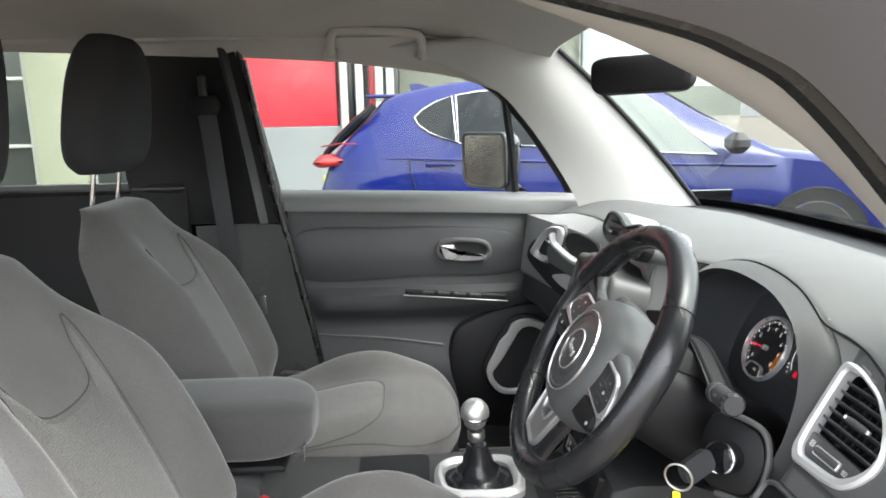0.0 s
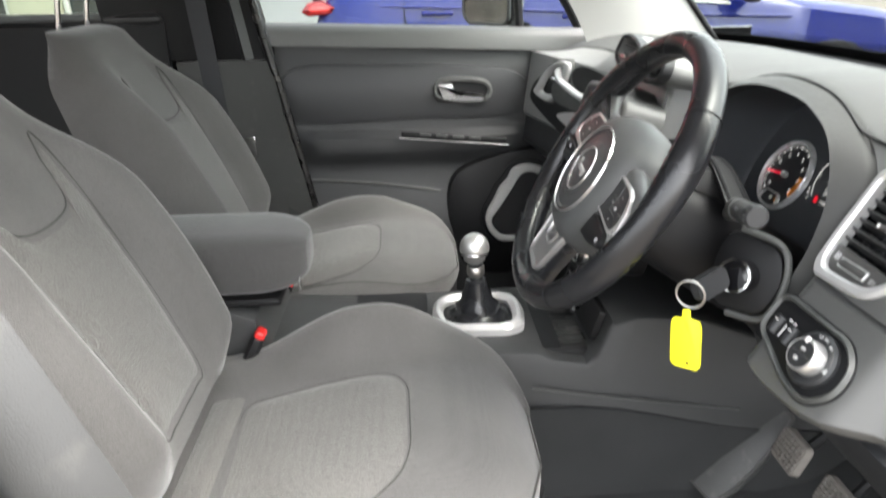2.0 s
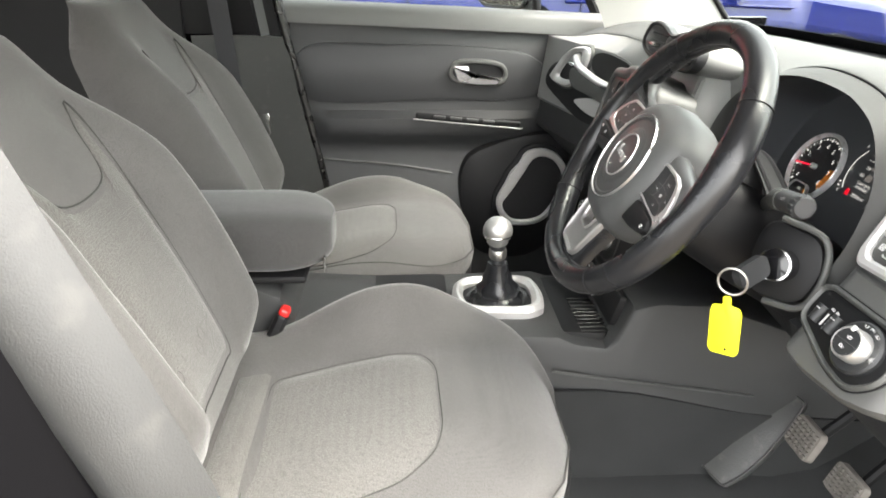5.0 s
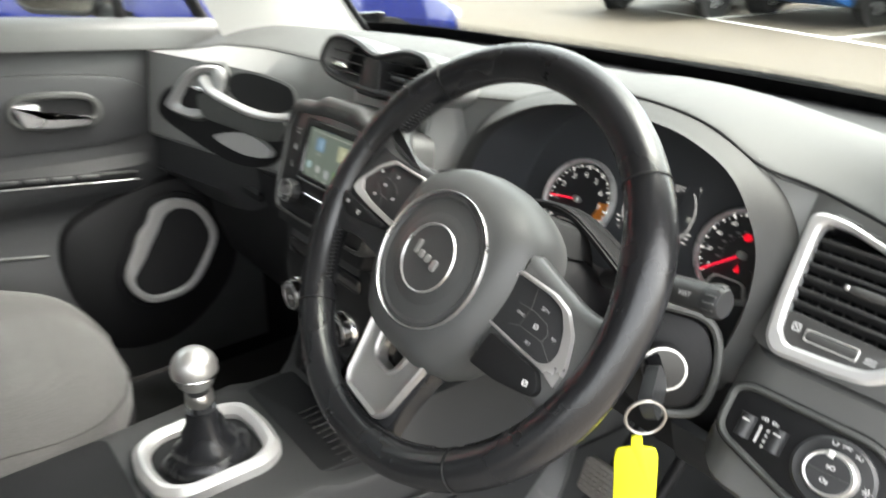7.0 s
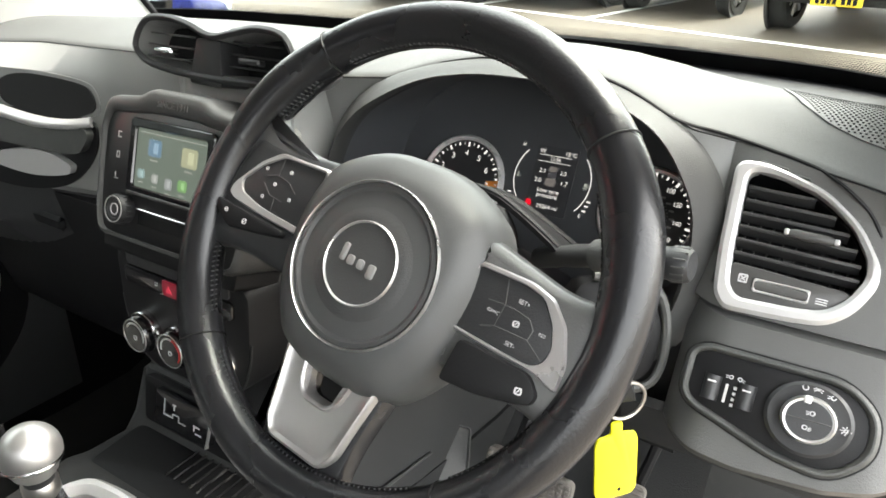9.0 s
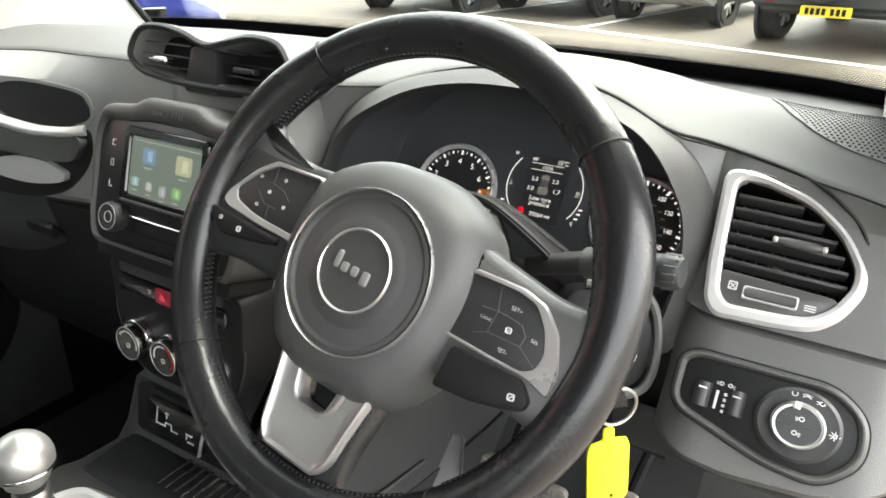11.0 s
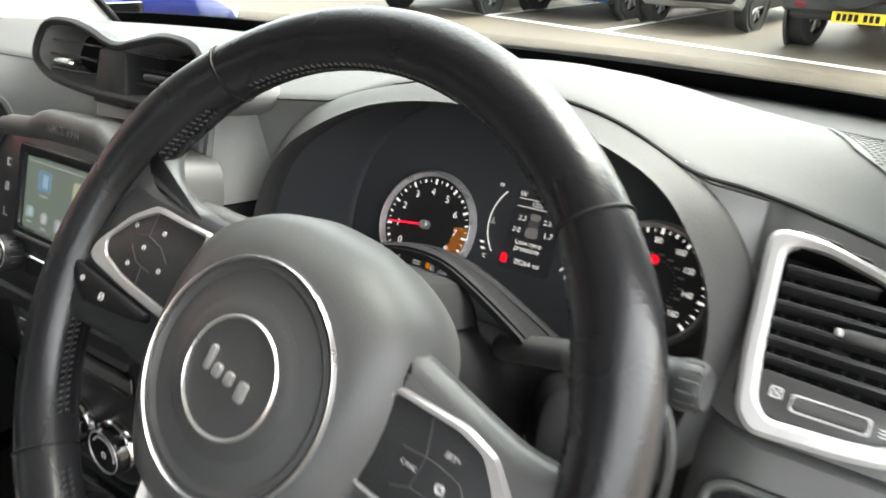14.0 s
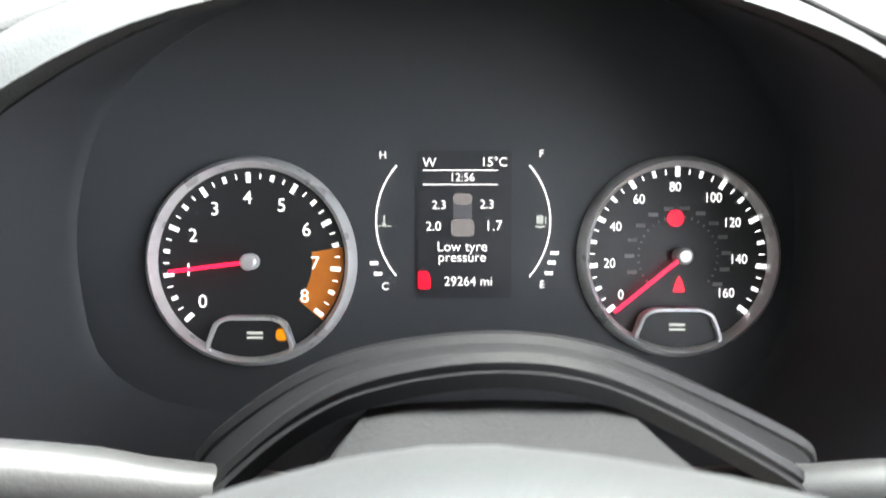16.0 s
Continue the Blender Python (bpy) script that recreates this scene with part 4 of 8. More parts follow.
for y in spread(0.752, 0.815, 10):
    fx, fz = interp(y, [(a, b) for a, b, c in FRONT]), interp(y, [(a, c) for a, b, c in FRONT])
    zl = interp(BY - y, [(0.13, 1.243), (0.14, 1.238), (0.175, 1.209), (0.196, 1.168)])
    rows.append([(lerp(fx + 0.003, LIP(zl) + 0.036, t), y, lerp(fz - 0.002, min(zl, fz - 0.003), t)) for t in spread(0, 1, 6)])
part("outer_shoulder", sheet(rows, 0.004), DASH, dash)
# dark knee panel under the column
rows = [[(lerp(0.40, 0.43, t) + 0.10 * ease((1.02 - z) / 0.2), y, z) for z in spread(1.06, 0.90, 9)] for y, t in ((y, (y - 0.76) / 0.41) for y in spread(0.76, 1.17, 8))]
part("knee_panel", sheet(rows, 0.015), BLACK, dash, "dark knee panel under the steering column")
rows = [[(x, y, 0.935 - 0.08 * (x - 0.45)) for x in spread(0.46, 0.95, 5)] for y in spread(0.58, 1.98, 6)]
part("underside", sheet(rows, 0.01), BLACK, dash)

# ---- instruments ----
cl = thing("instrument_cluster", "black instrument cluster with two lit round dials", "instrument cluster")
mcl = basis((0.5245, 0.9475, 1.1245), (0, -1, 0), (0.427, 0, 0.904))
STEP = 0.000286


def on_cluster(x, y, z=0.0):
    return mcl @ Matrix.Translation(((x - 823) * STEP, (459 - y) * STEP, z))


part("face", slab(rpoly([(-0.13, 0.158), (0.13, 0.158), (0.195, 0.06), (0.195, -0.07), (0.15, -0.09), (-0.15, -0.09), (-0.215, -0.07), (-0.215, 0.06)], 0.03), -0.012, -0.004, 0, mcl), CLUSTER, cl)
screen = part("display", slab(rrect(168 * STEP, 262 * STEP, 0.002), -0.0038, -0.0025, 0, on_cluster(822, 398)), mat("dark_display", (0.040, 0.042, 0.048), 0.3, vary=0.1), cl, "dark central display with lit readings")
bm = words("W", 0.0068, on_cluster(760, 289, -0.002))
words("15°C", 0.0066, on_cluster(875, 288, -0.002), bm)
words("12:56", 0.0058, on_cluster(818, 315, -0.002), bm)
for tx, x, y, s in (("2.3", 777, 364, 0.0062), ("2.3", 862, 363, 0.0062), ("2.0", 767, 402, 0.0066), ("1.7", 874, 401, 0.0074), ("Low tyre", 818, 438, 0.0070), ("pressure", 818, 457, 0.0070), ("29264 mi", 829, 500, 0.0066)):
    words(tx, s, on_cluster(x, y, -0.002), bm)
part("reading", bm, LIT_WHITE, screen, "lit white readings")
part("rule", bars([(0, 0, 0.038, 0.0005), (0, -0.0072, 0.038, 0.0005)], on_cluster(815, 302, -0.0022)), LIT_WHITE, screen)
bm = slab(rrect(0.0095, 0.021, 0.003), 0, 0.0004, 0, on_cluster(819, 382, -0.0024))
part("car_symbol", bm, mat("grey_symbol", (0.16, 0.16, 0.17), 0.5), screen)
for y, w, h in ((404, 0.0120, 0.0090), (353, 0.0100, 0.006)):
    part("car_symbol_end", slab(rrect(w, h, 0.0025), 0, 0.0006, 0, on_cluster(819, y, -0.0022)), glow("pale_symbol", (0.55, 0.5, 0.48), 0.035), screen)
part("door_warning", slab(rpoly([(-0.003, 0.0045), (0.002, 0.0045), (0.0034, 0.001), (0.0034, -0.0045), (-0.003, -0.0045)], 0.0012), 0, 0.0006, 0, on_cluster(750, 497, -0.0022)), LIT_RED, screen, "lit red door warning")


def arc_bar(cx, cy, r, a0, a1, w, n=16):
    pts = [Vector(((cx - 823) * STEP + r * math.cos(radians(a)), (459 - cy) * STEP + r * math.sin(radians(a)))) for a in spread(a0, a1, n)]
    o = [p + (p - Vector(((cx - 823) * STEP, (459 - cy) * STEP))).normalized() * w for p in pts]
    return slab(pts + o[::-1], -0.0035, -0.0028, 0, mcl)


part("temperature_arc", arc_bar(677 + 150 - 11, 392, 150 * STEP, 139, 220, 0.0008), LIT_WHITE, cl)
part("fuel_arc", arc_bar(965 - 141, 392, 150 * STEP, -41, 41, 0.0008), LIT_WHITE, cl)
for tx, x, y in (("H", 677, 275), ("C", 681, 509), ("F", 959, 273), ("E", 961, 506)):
    part("gauge_letter", words(tx, 0.0055, on_cluster(x, y, -0.003)), LIT_WHITE, cl)
for x, y in ((661, 467), (668, 486), (983, 449), (978, 466), (973, 485)):
    part("gauge_segment", box((0.0042, 0.0018, 0.0005), (0, 0, 0), 0.0001, on_cluster(x, y, -0.003)), LIT_WHITE, cl)
part("fuel_symbol", bars([(-0.0006, 0.0010, 0.0036, 0.0042), (-0.0006, -0.0026, 0.0050, 0.0010), (0.0023, 0.0004, 0.0007, 0.0036)], on_cluster(959, 393, -0.0034), z=0.0004), LIT_DIM, cl)
part("temperature_symbol", bars([(0, 0.0008, 0.0010, 0.0050), (0, -0.0018, 0.0024, 0.0016), (-0.0026, -0.0022, 0.0020, 0.0007), (0.0026, -0.0022, 0.0020, 0.0007)], on_cluster(679, 393, -0.0034), z=0.0004), LIT_DIM, cl)


BEZEL = mat("satin_dial_ring", (0.74, 0.74, 0.74), 0.3, metal=0.25, vary=0.3, vary_scale=60)
DIALFACE = mat("dial_face", (0.028, 0.029, 0.031), 0.45, grain=0.1, vary=0.12, vary_scale=30)


def dial(name, cx, cy, r, label):
    d = part(name, revolve([(r - 0.0045, -0.0035), (r - 0.0045, -0.003), (0.001, -0.003)], 48, on_cluster(cx, cy)), DIALFACE, cl, label)
    ring = [(r - 0.0046, -0.0038), (r - 0.004, 0.002), (r - 0.0022, 0.0042), (r - 0.0002, 0.0025), (r + 0.0015, -0.0038)]
    part("bezel", revolve_open(ring, 64, on_cluster(cx, cy)), BEZEL, d, "satin silver ring")
    return d


def revolve_open(profile, n, m):
    rings = [[m @ Vector((r * math.cos(2 * math.pi * j / n), r * math.sin(2 * math.pi * j / n), z)) for j in range(n)] for r, z in profile]
    return skin(rings, caps=False)


def polar(cx, cy, r, a, z=-0.0026, turn=0.0):
    return on_cluster(cx, cy, z) @ Matrix.Translation((r * math.cos(radians(a)), r * math.sin(radians(a)), 0)) @ pose(0, 0, 0, 0, 0, turn)


R = 183 * STEP
td = dial("rev_counter", 443, 464, R, "rev counter with an orange end of scale")
bm = bmesh.new()
for i in range(33):
    a = 221.5 - 259 * i / 32
    if i % 4 == 0:
        box((0.0052, 0.0023, 0.0004), (0, 0, 0), 0.0001, polar(443, 464, R - 0.0095, a, turn=a), bm)
    elif i % 2 == 0:
        box((0.0032, 0.0020, 0.0004), (0, 0, 0), 0.0001, polar(443, 464, R - 0.0088, a, turn=a), bm)
    else:
        box((0.0028, 0.0007, 0.0004), (0, 0, 0), 0.0001, polar(443, 464, R - 0.0088, a, turn=a), bm)
part("scale", bm, LIT_WHITE, td)
for i in range(9):
    a = 219.5 - 253 * i / 8
    part("numeral", words(str(i), 0.0095, polar(443, 464, R - 0.0200, a, -0.0020)), LIT_WHITE, td)
pts = [Vector((r * math.cos(radians(a)), r * math.sin(radians(a)))) for r, aa in ((R - 0.0055, spread(9, -40, 12)), (R - 0.0215, spread(-40, 9, 12))) for a in aa]
part("orange_zone", slab(pts, -0.0030, -0.00285, 0, on_cluster(443, 464)), ORANGE, td, "orange end of scale")
NEEDLE = glow("lit_needle", (1.0, 0.01, 0.05), 0.22)
part("needle", box((0.0405, 0.0019, 0.0012), (0.0205, 0, 0.0), 0.0005, polar(443, 464, 0, 0, 0.003, 187)), NEEDLE, td, "lit red needle")
part("needle_hub", revolve([(0.0042, -0.003), (0.0042, 0.0045), (0.003, 0.0055), (0.0005, 0.0055)], 20, on_cluster(443, 464)), BEZEL, td)

sd = dial("speedometer", 1203, 455, R * 0.96, "speedometer in miles per hour")
bm = bmesh.new()
for i in range(33):
    a = 218.5 - 257.5 * i / 32
    L, w = ((0.0052, 0.0024) if i % 4 == 0 else (0.0036, 0.0018) if i % 2 == 0 else (0.0026, 0.0007))
    box((L, w, 0.0004), (0, 0, 0), 0.0001, polar(1201, 455, R * 0.96 - 0.0070, a, turn=a), bm)
part("scale", bm, LIT_WHITE, sd)
for i in range(9):
    a = (214, 186, 155, 125, 93, 59.5, 32, -3, -38)[i]
    part("numeral", words(str(20 * i), 0.0068, polar(1203, 455, R * 0.96 - (0.0150 if i < 5 else (0.0158, 0.0182, 0.0196, 0.0196)[i - 5]), a, -0.0020), stretch=0.9), LIT_WHITE, sd)
DIM = mat("dim_print", (0.30, 0.30, 0.30), 0.6)
for i in range(1, 14):
    a = 218.5 - 257.5 * i / 13.2
    part("inner_mark", box((0.0050, 0.0020, 0.0003), (0, 0, 0), 0.0001, polar(1203, 455, R * 0.96 - 0.0255, a, -0.0026, 0)), DIM, sd)
for i in range(27):
    a = 218.5 - 257.5 * i / 26
    part("inner_tick", box((0.0014, 0.0007, 0.0003), (0, 0, 0), 0.0001, polar(1203, 455, R * 0.96 - 0.0300, a, -0.0026, a)), DIM, sd)
part("needle", box((0.046, 0.0019, 0.0012), (0.022, 0, 0.0), 0.0005, polar(1207, 454, 0, 0, 0.003, 219)), NEEDLE, sd, "lit red needle")
part("needle_hub", revolve([(0.0042, -0.003), (0.0042, 0.0045), (0.003, 0.0055), (0.0005, 0.0055)], 20, on_cluster(1207, 454)), BEZEL, sd)
part("brake_warning", slab(circle(0.0043, 20), 0, 0.0004, 0, on_cluster(1198, 387, -0.0027)), LIT_RED, sd, "lit red brake warning")
part("belt_warning", slab(rpoly([(-0.0032, -0.004), (0.0032, -0.004), (0.002, 0.0005), (0, 0.0048), (-0.002, 0.0005)], 0.001), 0, 0.0004, 0, on_cluster(1205, 505, -0.0027)), LIT_RED, sd, "lit red belt warning")
for d, cx, cy in ((td, 443, 597), (sd, 1198, 583)):
    o = rpoly([(-0.0235, -0.007), (-0.018, 0.0078), (-0.012, 0.0108), (0.012, 0.0108), (0.018, 0.0078), (0.0235, -0.007), (0.012, -0.0125), (-0.012, -0.0125)], 0.005)
    o = [Vector((p.x, p.y)) for p in o]
    part("small_window", frame_ring(o, grow(o, -0.0022), -0.003, 0.0032, 0.0005, on_cluster(cx, cy)), BEZEL, d, "satin silver edge of the small window")
    part("small_panel", slab(grow(o, -0.0012), -0.003, 0.0005, 0, on_cluster(cx, cy)), DIALFACE, d)
    part("small_print", bars([(0, 0.0012, 0.008, 0.0014), (0, -0.0012, 0.008, 0.0012)], on_cluster(cx + (8 if d is td else 0), cy - 3, 0.0006)), LIT_DIM, d)
part("tyre_warning", slab(rrect(0.006, 0.006, 0.002), 0, 0.0004, 0, on_cluster(499, 593, 0.0006)), LIT_AMBER, td, "lit amber tyre warning")

# ---- steering wheel ----
TILT_W = radians(31.9)
mw0 = basis(WHEEL, (0, -1, 0), (math.sin(TILT_W), 0, math.cos(TILT_W)))
mw = mw0 @ pose(0, 0, 0, 0, 0, -9)
sw_ = thing("steering_wheel", "black leather steering wheel with silver spoke trim", "steering wheel")
RIM = 0.1773


def rim_fat(deg):
    """Half the rim's thickness at an angle: fuller where the thumbs rest."""
    deg %= 360
    return 0.0172 + 0.0022 * max(math.exp(-((deg - 28) / 15) ** 2), math.exp(-((deg - 152) / 15) ** 2)) + 0.0008 * max(math.exp(-((deg - 195) / 20) ** 2), math.exp(-((deg - 345) / 20) ** 2))


prof = []
for i in range(96):
    a = 2 * math.pi * i / 96
    deg = math.degrees(a) % 360
    fat = rim_fat(deg)
    c = Vector((RIM * math.cos(a), RIM * math.sin(a), 0))
    n = Vector((math.cos(a), math.sin(a), 0))
    prof.append([mw @ (c + fat * (0.97 * math.cos(b) * n + Vector((0, 0, 1.06 * math.sin(b))))) for b in (2 * math.pi * j / 16 for j in range(16))])
rim = part("rim", skin(prof, caps=False, loop=True), LEATHER, sw_, "worn black leather rim")
for a in (46, 134, 226, 314):
    c = Vector((RIM * math.cos(radians(a)), RIM * math.sin(radians(a)), 0))
    n = c.normalized()
    part("seam", tube([mw @ (c + (rim_fat(a) + 0.0003) * (0.97 * math.cos(b) * n + Vector((0, 0, 1.06 * math.sin(b))))) for b in (2 * math.pi * j / 24 for j in range(24))], 0.0008, closed=True, seg=5), BLACK, rim)
# inner stitching
bm, bm2 = bmesh.new(), bmesh.new()
for a0, a1 in ((52, 131), (141, 222), (232, 308), (318, 399)):
    for i in range(int((a1 - a0) / 1.45)):
        deg = a0 + 1.45 * i
        a, f = radians(deg), rim_fat(deg) + 0.0002
        er, et = Vector((math.cos(a), math.sin(a), 0)), Vector((-math.sin(a), math.cos(a), 0))
        at_ = [RIM * er + f * (0.97 * math.cos(b) * er + Vector((0, 0, 1.06 * math.sin(b)))) for b in (radians(186), radians(176), radians(166))]
        tube([mw @ (at_[0] - 0.0010 * et), mw @ (at_[1] + 0.0002 * er), mw @ (at_[2] + 0.0012 * et)], 0.00062, seg=5, bm=bm)
        tube([mw @ (at_[1] - 0.0022 * et), mw @ (at_[1] + 0.0022 * et)], 0.0009, seg=5, bm=bm2)
stitches = part("stitching", bm, mat("grey_thread", (0.055, 0.055, 0.057), 0.6, vary=0.15), rim, "grey stitching along the inside")
tagged(stitches, kind="stuff")
tagged(part("puckered_join", bm2, BLACK, rim, "dark join of the leather"), kind="stuff")

# hub with its round cover
mrim, mw = mw, mw @ Matrix.Translation((0.004, -0.011, 0.010))
hub_pts = rpoly([(-0.088, 0.02), (-0.074, 0.066), (-0.03, 0.088), (0.03, 0.088), (0.074, 0.066), (0.088, 0.02), (0.082, -0.04), (0.055, -0.080), (0.03, -0.090), (-0.03, -0.090), (-0.055, -0.080), (-0.082, -0.04)], 0.03, 4)
hub_pts = [Vector((p.x, p.y)) for p in hub_pts]
hub = part("airbag_cover", skin([lift(grow(hub_pts, -0.004), -0.052, mw), lift(hub_pts, -0.030, mw), lift(grow(hub_pts, -0.003), -0.010, mw), lift(grow(hub_pts, -0.010), 0.004, mw), lift(grow(hub_pts, -0.020), 0.011, mw), lift([p * 0.70 for p in hub_pts], 0.0145, mw), lift([p * 0.2 for p in hub_pts], 0.0165, mw)]), HUB, sw_, "grey rounded airbag cover", 60)
part("cover_ring", revolve_open([(0.0600, 0.012), (0.0600, 0.0166), (0.0594, 0.0178), (0.0586, 0.0166), (0.0586, 0.012)], 56, mw), RING, hub, "thin chrome ring")
part("cover_disc", revolve([(0.0575, 0.010), (0.0572, 0.0162), (0.0545, 0.0168), (0.050, 0.0135), (0.043, 0.0138), (0.037, 0.0176), (0.030, 0.0180), (0.001, 0.0182)], 48, mw), DISC, hub)
part("badge_ring", revolve_open([(0.0305, 0.0165), (0.0302, 0.0190), (0.0294, 0.0198), (0.0286, 0.0190), (0.0284, 0.0165)], 48, mw), RING, hub, "thin chrome badge ring")
bm = bmesh.new()
for x, y, w, h in ((-0.0150, 0.003, 0.0042, 0.013), (-0.0075, -0.0005, 0.0055, 0.007), (0.0015, -0.0005, 0.0055, 0.007), (0.0115, -0.002, 0.0060, 0.010)):
    slab(rrect(w, h, 0.0018), 0.017, 0.0205, 0.001, mw @ Matrix.Translation((x, y, 0)), bm)
part("badge", bm, mat("satin_badge", (0.30, 0.30, 0.295), 0.35, metal=0.5, vary=0.1, vary_scale=60), hub, "raised satin grey badge")

# upper spokes with button pods
SPOKE_EDGE = mat("spoke_edge_silver", (0.45, 0.44, 0.435), 0.30, metal=0.6, vary=0.1, vary_scale=14)
def pts2(rows, r=0.0, n=4):
    return [Vector((p.x, p.y)) for p in (rpoly(rows, r, n) if r else [Vector(q) for q in rows])]


WEB = pts2([(-0.182, 0.020), (-0.120, 0.030), (-0.078, 0.034), (-0.078, 0.0565), (-0.105, 0.0580), (-0.128, 0.0600), (-0.1420, 0.0650), (-0.1510, 0.0740), (-0.1570, 0.0860), (-0.172, 0.086)], 0.005)
for s in (-1, 1):
    top = (0.056, 0.049, 0.042, 0.044) if s > 0 else (0.060, 0.0565, 0.054, 0.057)
    sp = pts2([(s * 0.066, top[0]), (s * 0.100, top[1]), (s * 0.135, top[2]), (s * 0.160, top[3]), (s * 0.172, 0.020), (s * 0.172, -0.030), (s * 0.160, -0.046), (s * 0.142, -0.040), (s * 0.120, -0.038), (s * 0.066, -0.040)], 0.012)
    # left spoke in darker plastic than the right: its shade is put into colour
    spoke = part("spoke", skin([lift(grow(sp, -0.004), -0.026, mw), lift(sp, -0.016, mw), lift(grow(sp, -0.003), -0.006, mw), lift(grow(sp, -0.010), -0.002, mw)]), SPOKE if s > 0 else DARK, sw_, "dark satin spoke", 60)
    if s < 0:
        # web paler than its spoke: the sheen along its edge as colour
        part("spoke_web", skin([lift(grow(WEB, -0.002), -0.028, mw), lift(WEB, -0.020, mw), lift(grow(WEB, -0.0012), -0.014, mw), lift(grow(WEB, -0.0035), -0.008, mw), lift(grow(WEB, -0.007), -0.005, mw)]), SPOKE, spoke, "web of the spoke, paler for the sheen on its edge", 89)
    if s > 0:
        pod = pts2([(0.074, 0.034), (0.094, 0.0345), (0.110, 0.035), (0.1245, 0.032), (0.1355, 0.020), (0.1415, 0.006), (0.1400, -0.0045), (0.132, -0.0095), (0.110, -0.0095), (0.074, -0.0085)], 0.004)
        out = pts2([(0.074, 0.0375), (0.094, 0.0383), (0.113, 0.0388), (0.1305, 0.0345), (0.1445, 0.0215), (0.1540, 0.000), (0.1545, -0.0175), (0.1375, -0.0122), (0.110, -0.0122), (0.074, -0.0112)], 0.004)
        low = pts2([(0.082, -0.044), (0.084, -0.0140), (0.112, -0.0140), (0.1365, -0.0138), (0.146, -0.0235), (0.1445, -0.0305), (0.134, -0.0345), (0.110, -0.041)], 0.004)
    else:
        pod = pts2([(-0.072, 0.0475), (-0.094, 0.046), (-0.118, 0.0448), (-0.1345, 0.0335), (-0.1500, 0.0150), (-0.1445, 0.0062), (-0.125, 0.002), (-0.110, 0.0008), (-0.0945, 0.0004), (-0.072, 0.000)], 0.004)
        out = pts2([(-0.072, 0.0505), (-0.094, 0.0490), (-0.123, 0.0480), (-0.1385, 0.036), (-0.1580, 0.010), (-0.1590, 0.001), (-0.152, -0.0025), (-0.115, -0.0052), (-0.0955, -0.0055), (-0.072, -0.006)], 0.004)
        low = pts2([(-0.088, -0.0075), (-0.115, -0.0070), (-0.157, -0.0065), (-0.165, -0.006), (-0.160, -0.016), (-0.142, -0.0245), (-0.110, -0.018), (-0.088, -0.013)], 0.004)
    part("trim", skin([lift(out, -0.008, mw), lift(out, -0.001, mw), lift(grow(out, -0.0012), 0.0015, mw), lift(grow(pod, 0.0006), 0.0015, mw), lift(pod, 0.0, mw), lift(pod, -0.008, mw)], caps=False, loop=True), SPOKE_EDGE, spoke, "satin silver edge")
    part("button_pod", slab(pod, -0.008, 0.0002, 0.0008, mw), DARK, spoke, "dark button pad")
    part("lower_button", slab(low, -0.020, 0.0045, 0.002, mw), BLACK, spoke, "black lower button")
    if s > 0:
        cuts = [[(0.097, 0.034), (0.102, 0.018), (0.110, 0.018)], [(0.110, 0.018), (0.121, 0.0165), (0.126, 0.011), (0.125, 0.004)], [(0.102, 0.018), (0.101, 0.003), (0.125, 0.004)], [(0.125, 0.004), (0.139, -0.004)], [(0.090, 0.0165), (0.102, 0.018)], [(0.092, -0.001), (0.101, 0.003)]]
        texts = (("SET+", 0.0038, 0.1135, 0.0240), ("CANC", 0.0031, 0.0965, 0.0108), ("RES", 0.0031, 0.1325, 0.0108), ("SET-", 0.0038, 0.1160, -0.0035))
        for tx, size, x, y in texts:
            part("button_print", words(tx, size, mw @ pose(x, y, 0.0006)), INK, spoke)
        marks = [(0.1140, 0.0100, 0.0045, 0.0040), (0.1350, -0.0255, 0.0050, 0.0045)]
    else:
        cuts = [[(-0.118, 0.044), (-0.117, 0.029)], [(-0.112, 0.012), (-0.110, 0.001)], [(-0.128, 0.026), (-0.118, 0.030), (-0.104, 0.028), (-0.094, 0.022)], [(-0.128, 0.020), (-0.118, 0.013), (-0.104, 0.012)]]
        marks = [(-0.131, 0.0315, 0.003, 0.003), (-0.106, 0.036, 0.003, 0.003), (-0.117, 0.0225, 0.003, 0.003), (-0.124, 0.0095, 0.003, 0.003), (-0.097, 0.016, 0.003, 0.003), (-0.149, -0.0125, 0.0035, 0.0035), (-0.126, -0.0145, 0.0045, 0.0045)]
    for cut in cuts:
        part("pod_line", tube([mw @ Vector((x, y, 0.0003)) for x, y in cut], 0.0004, seg=5), SEATLEVER, spoke)
    for x, y, w, h in marks:
        mm = mw @ pose(x, y, 0.0047 if (x > 0.13 or y < -0.01) else 0.0004, 0, 0, 12)
        mark = part("button_mark", frame_ring(rrect(w, h, 0.0012), rrect(w * 0.62, h * 0.62, 0.0007), 0, 0.0004, 0, mm), INK, spoke)
        part("mark_stroke", box((w * 0.55, h * 0.16, 0.0004), (0, 0, 0.0002), 0.0001, mm @ pose(0, 0, 0, 0, 0, 40)), INK, spoke)

# lower spoke: a silver fork with an opening
lsp = part("lower_spoke", slab(rpoly([(-0.050, -0.066), (-0.024, -0.070), (-0.017, -0.106), (0.017, -0.106), (0.024, -0.070), (0.050, -0.066), (0.041, -0.120), (0.040, -0.148), (0.052, -0.164), (-0.052, -0.164), (-0.040, -0.148), (-0.041, -0.120)], 0.006), -0.030, -0.010, 0.005, mw), LEATHER, sw_, "dark foot of the lower spoke")
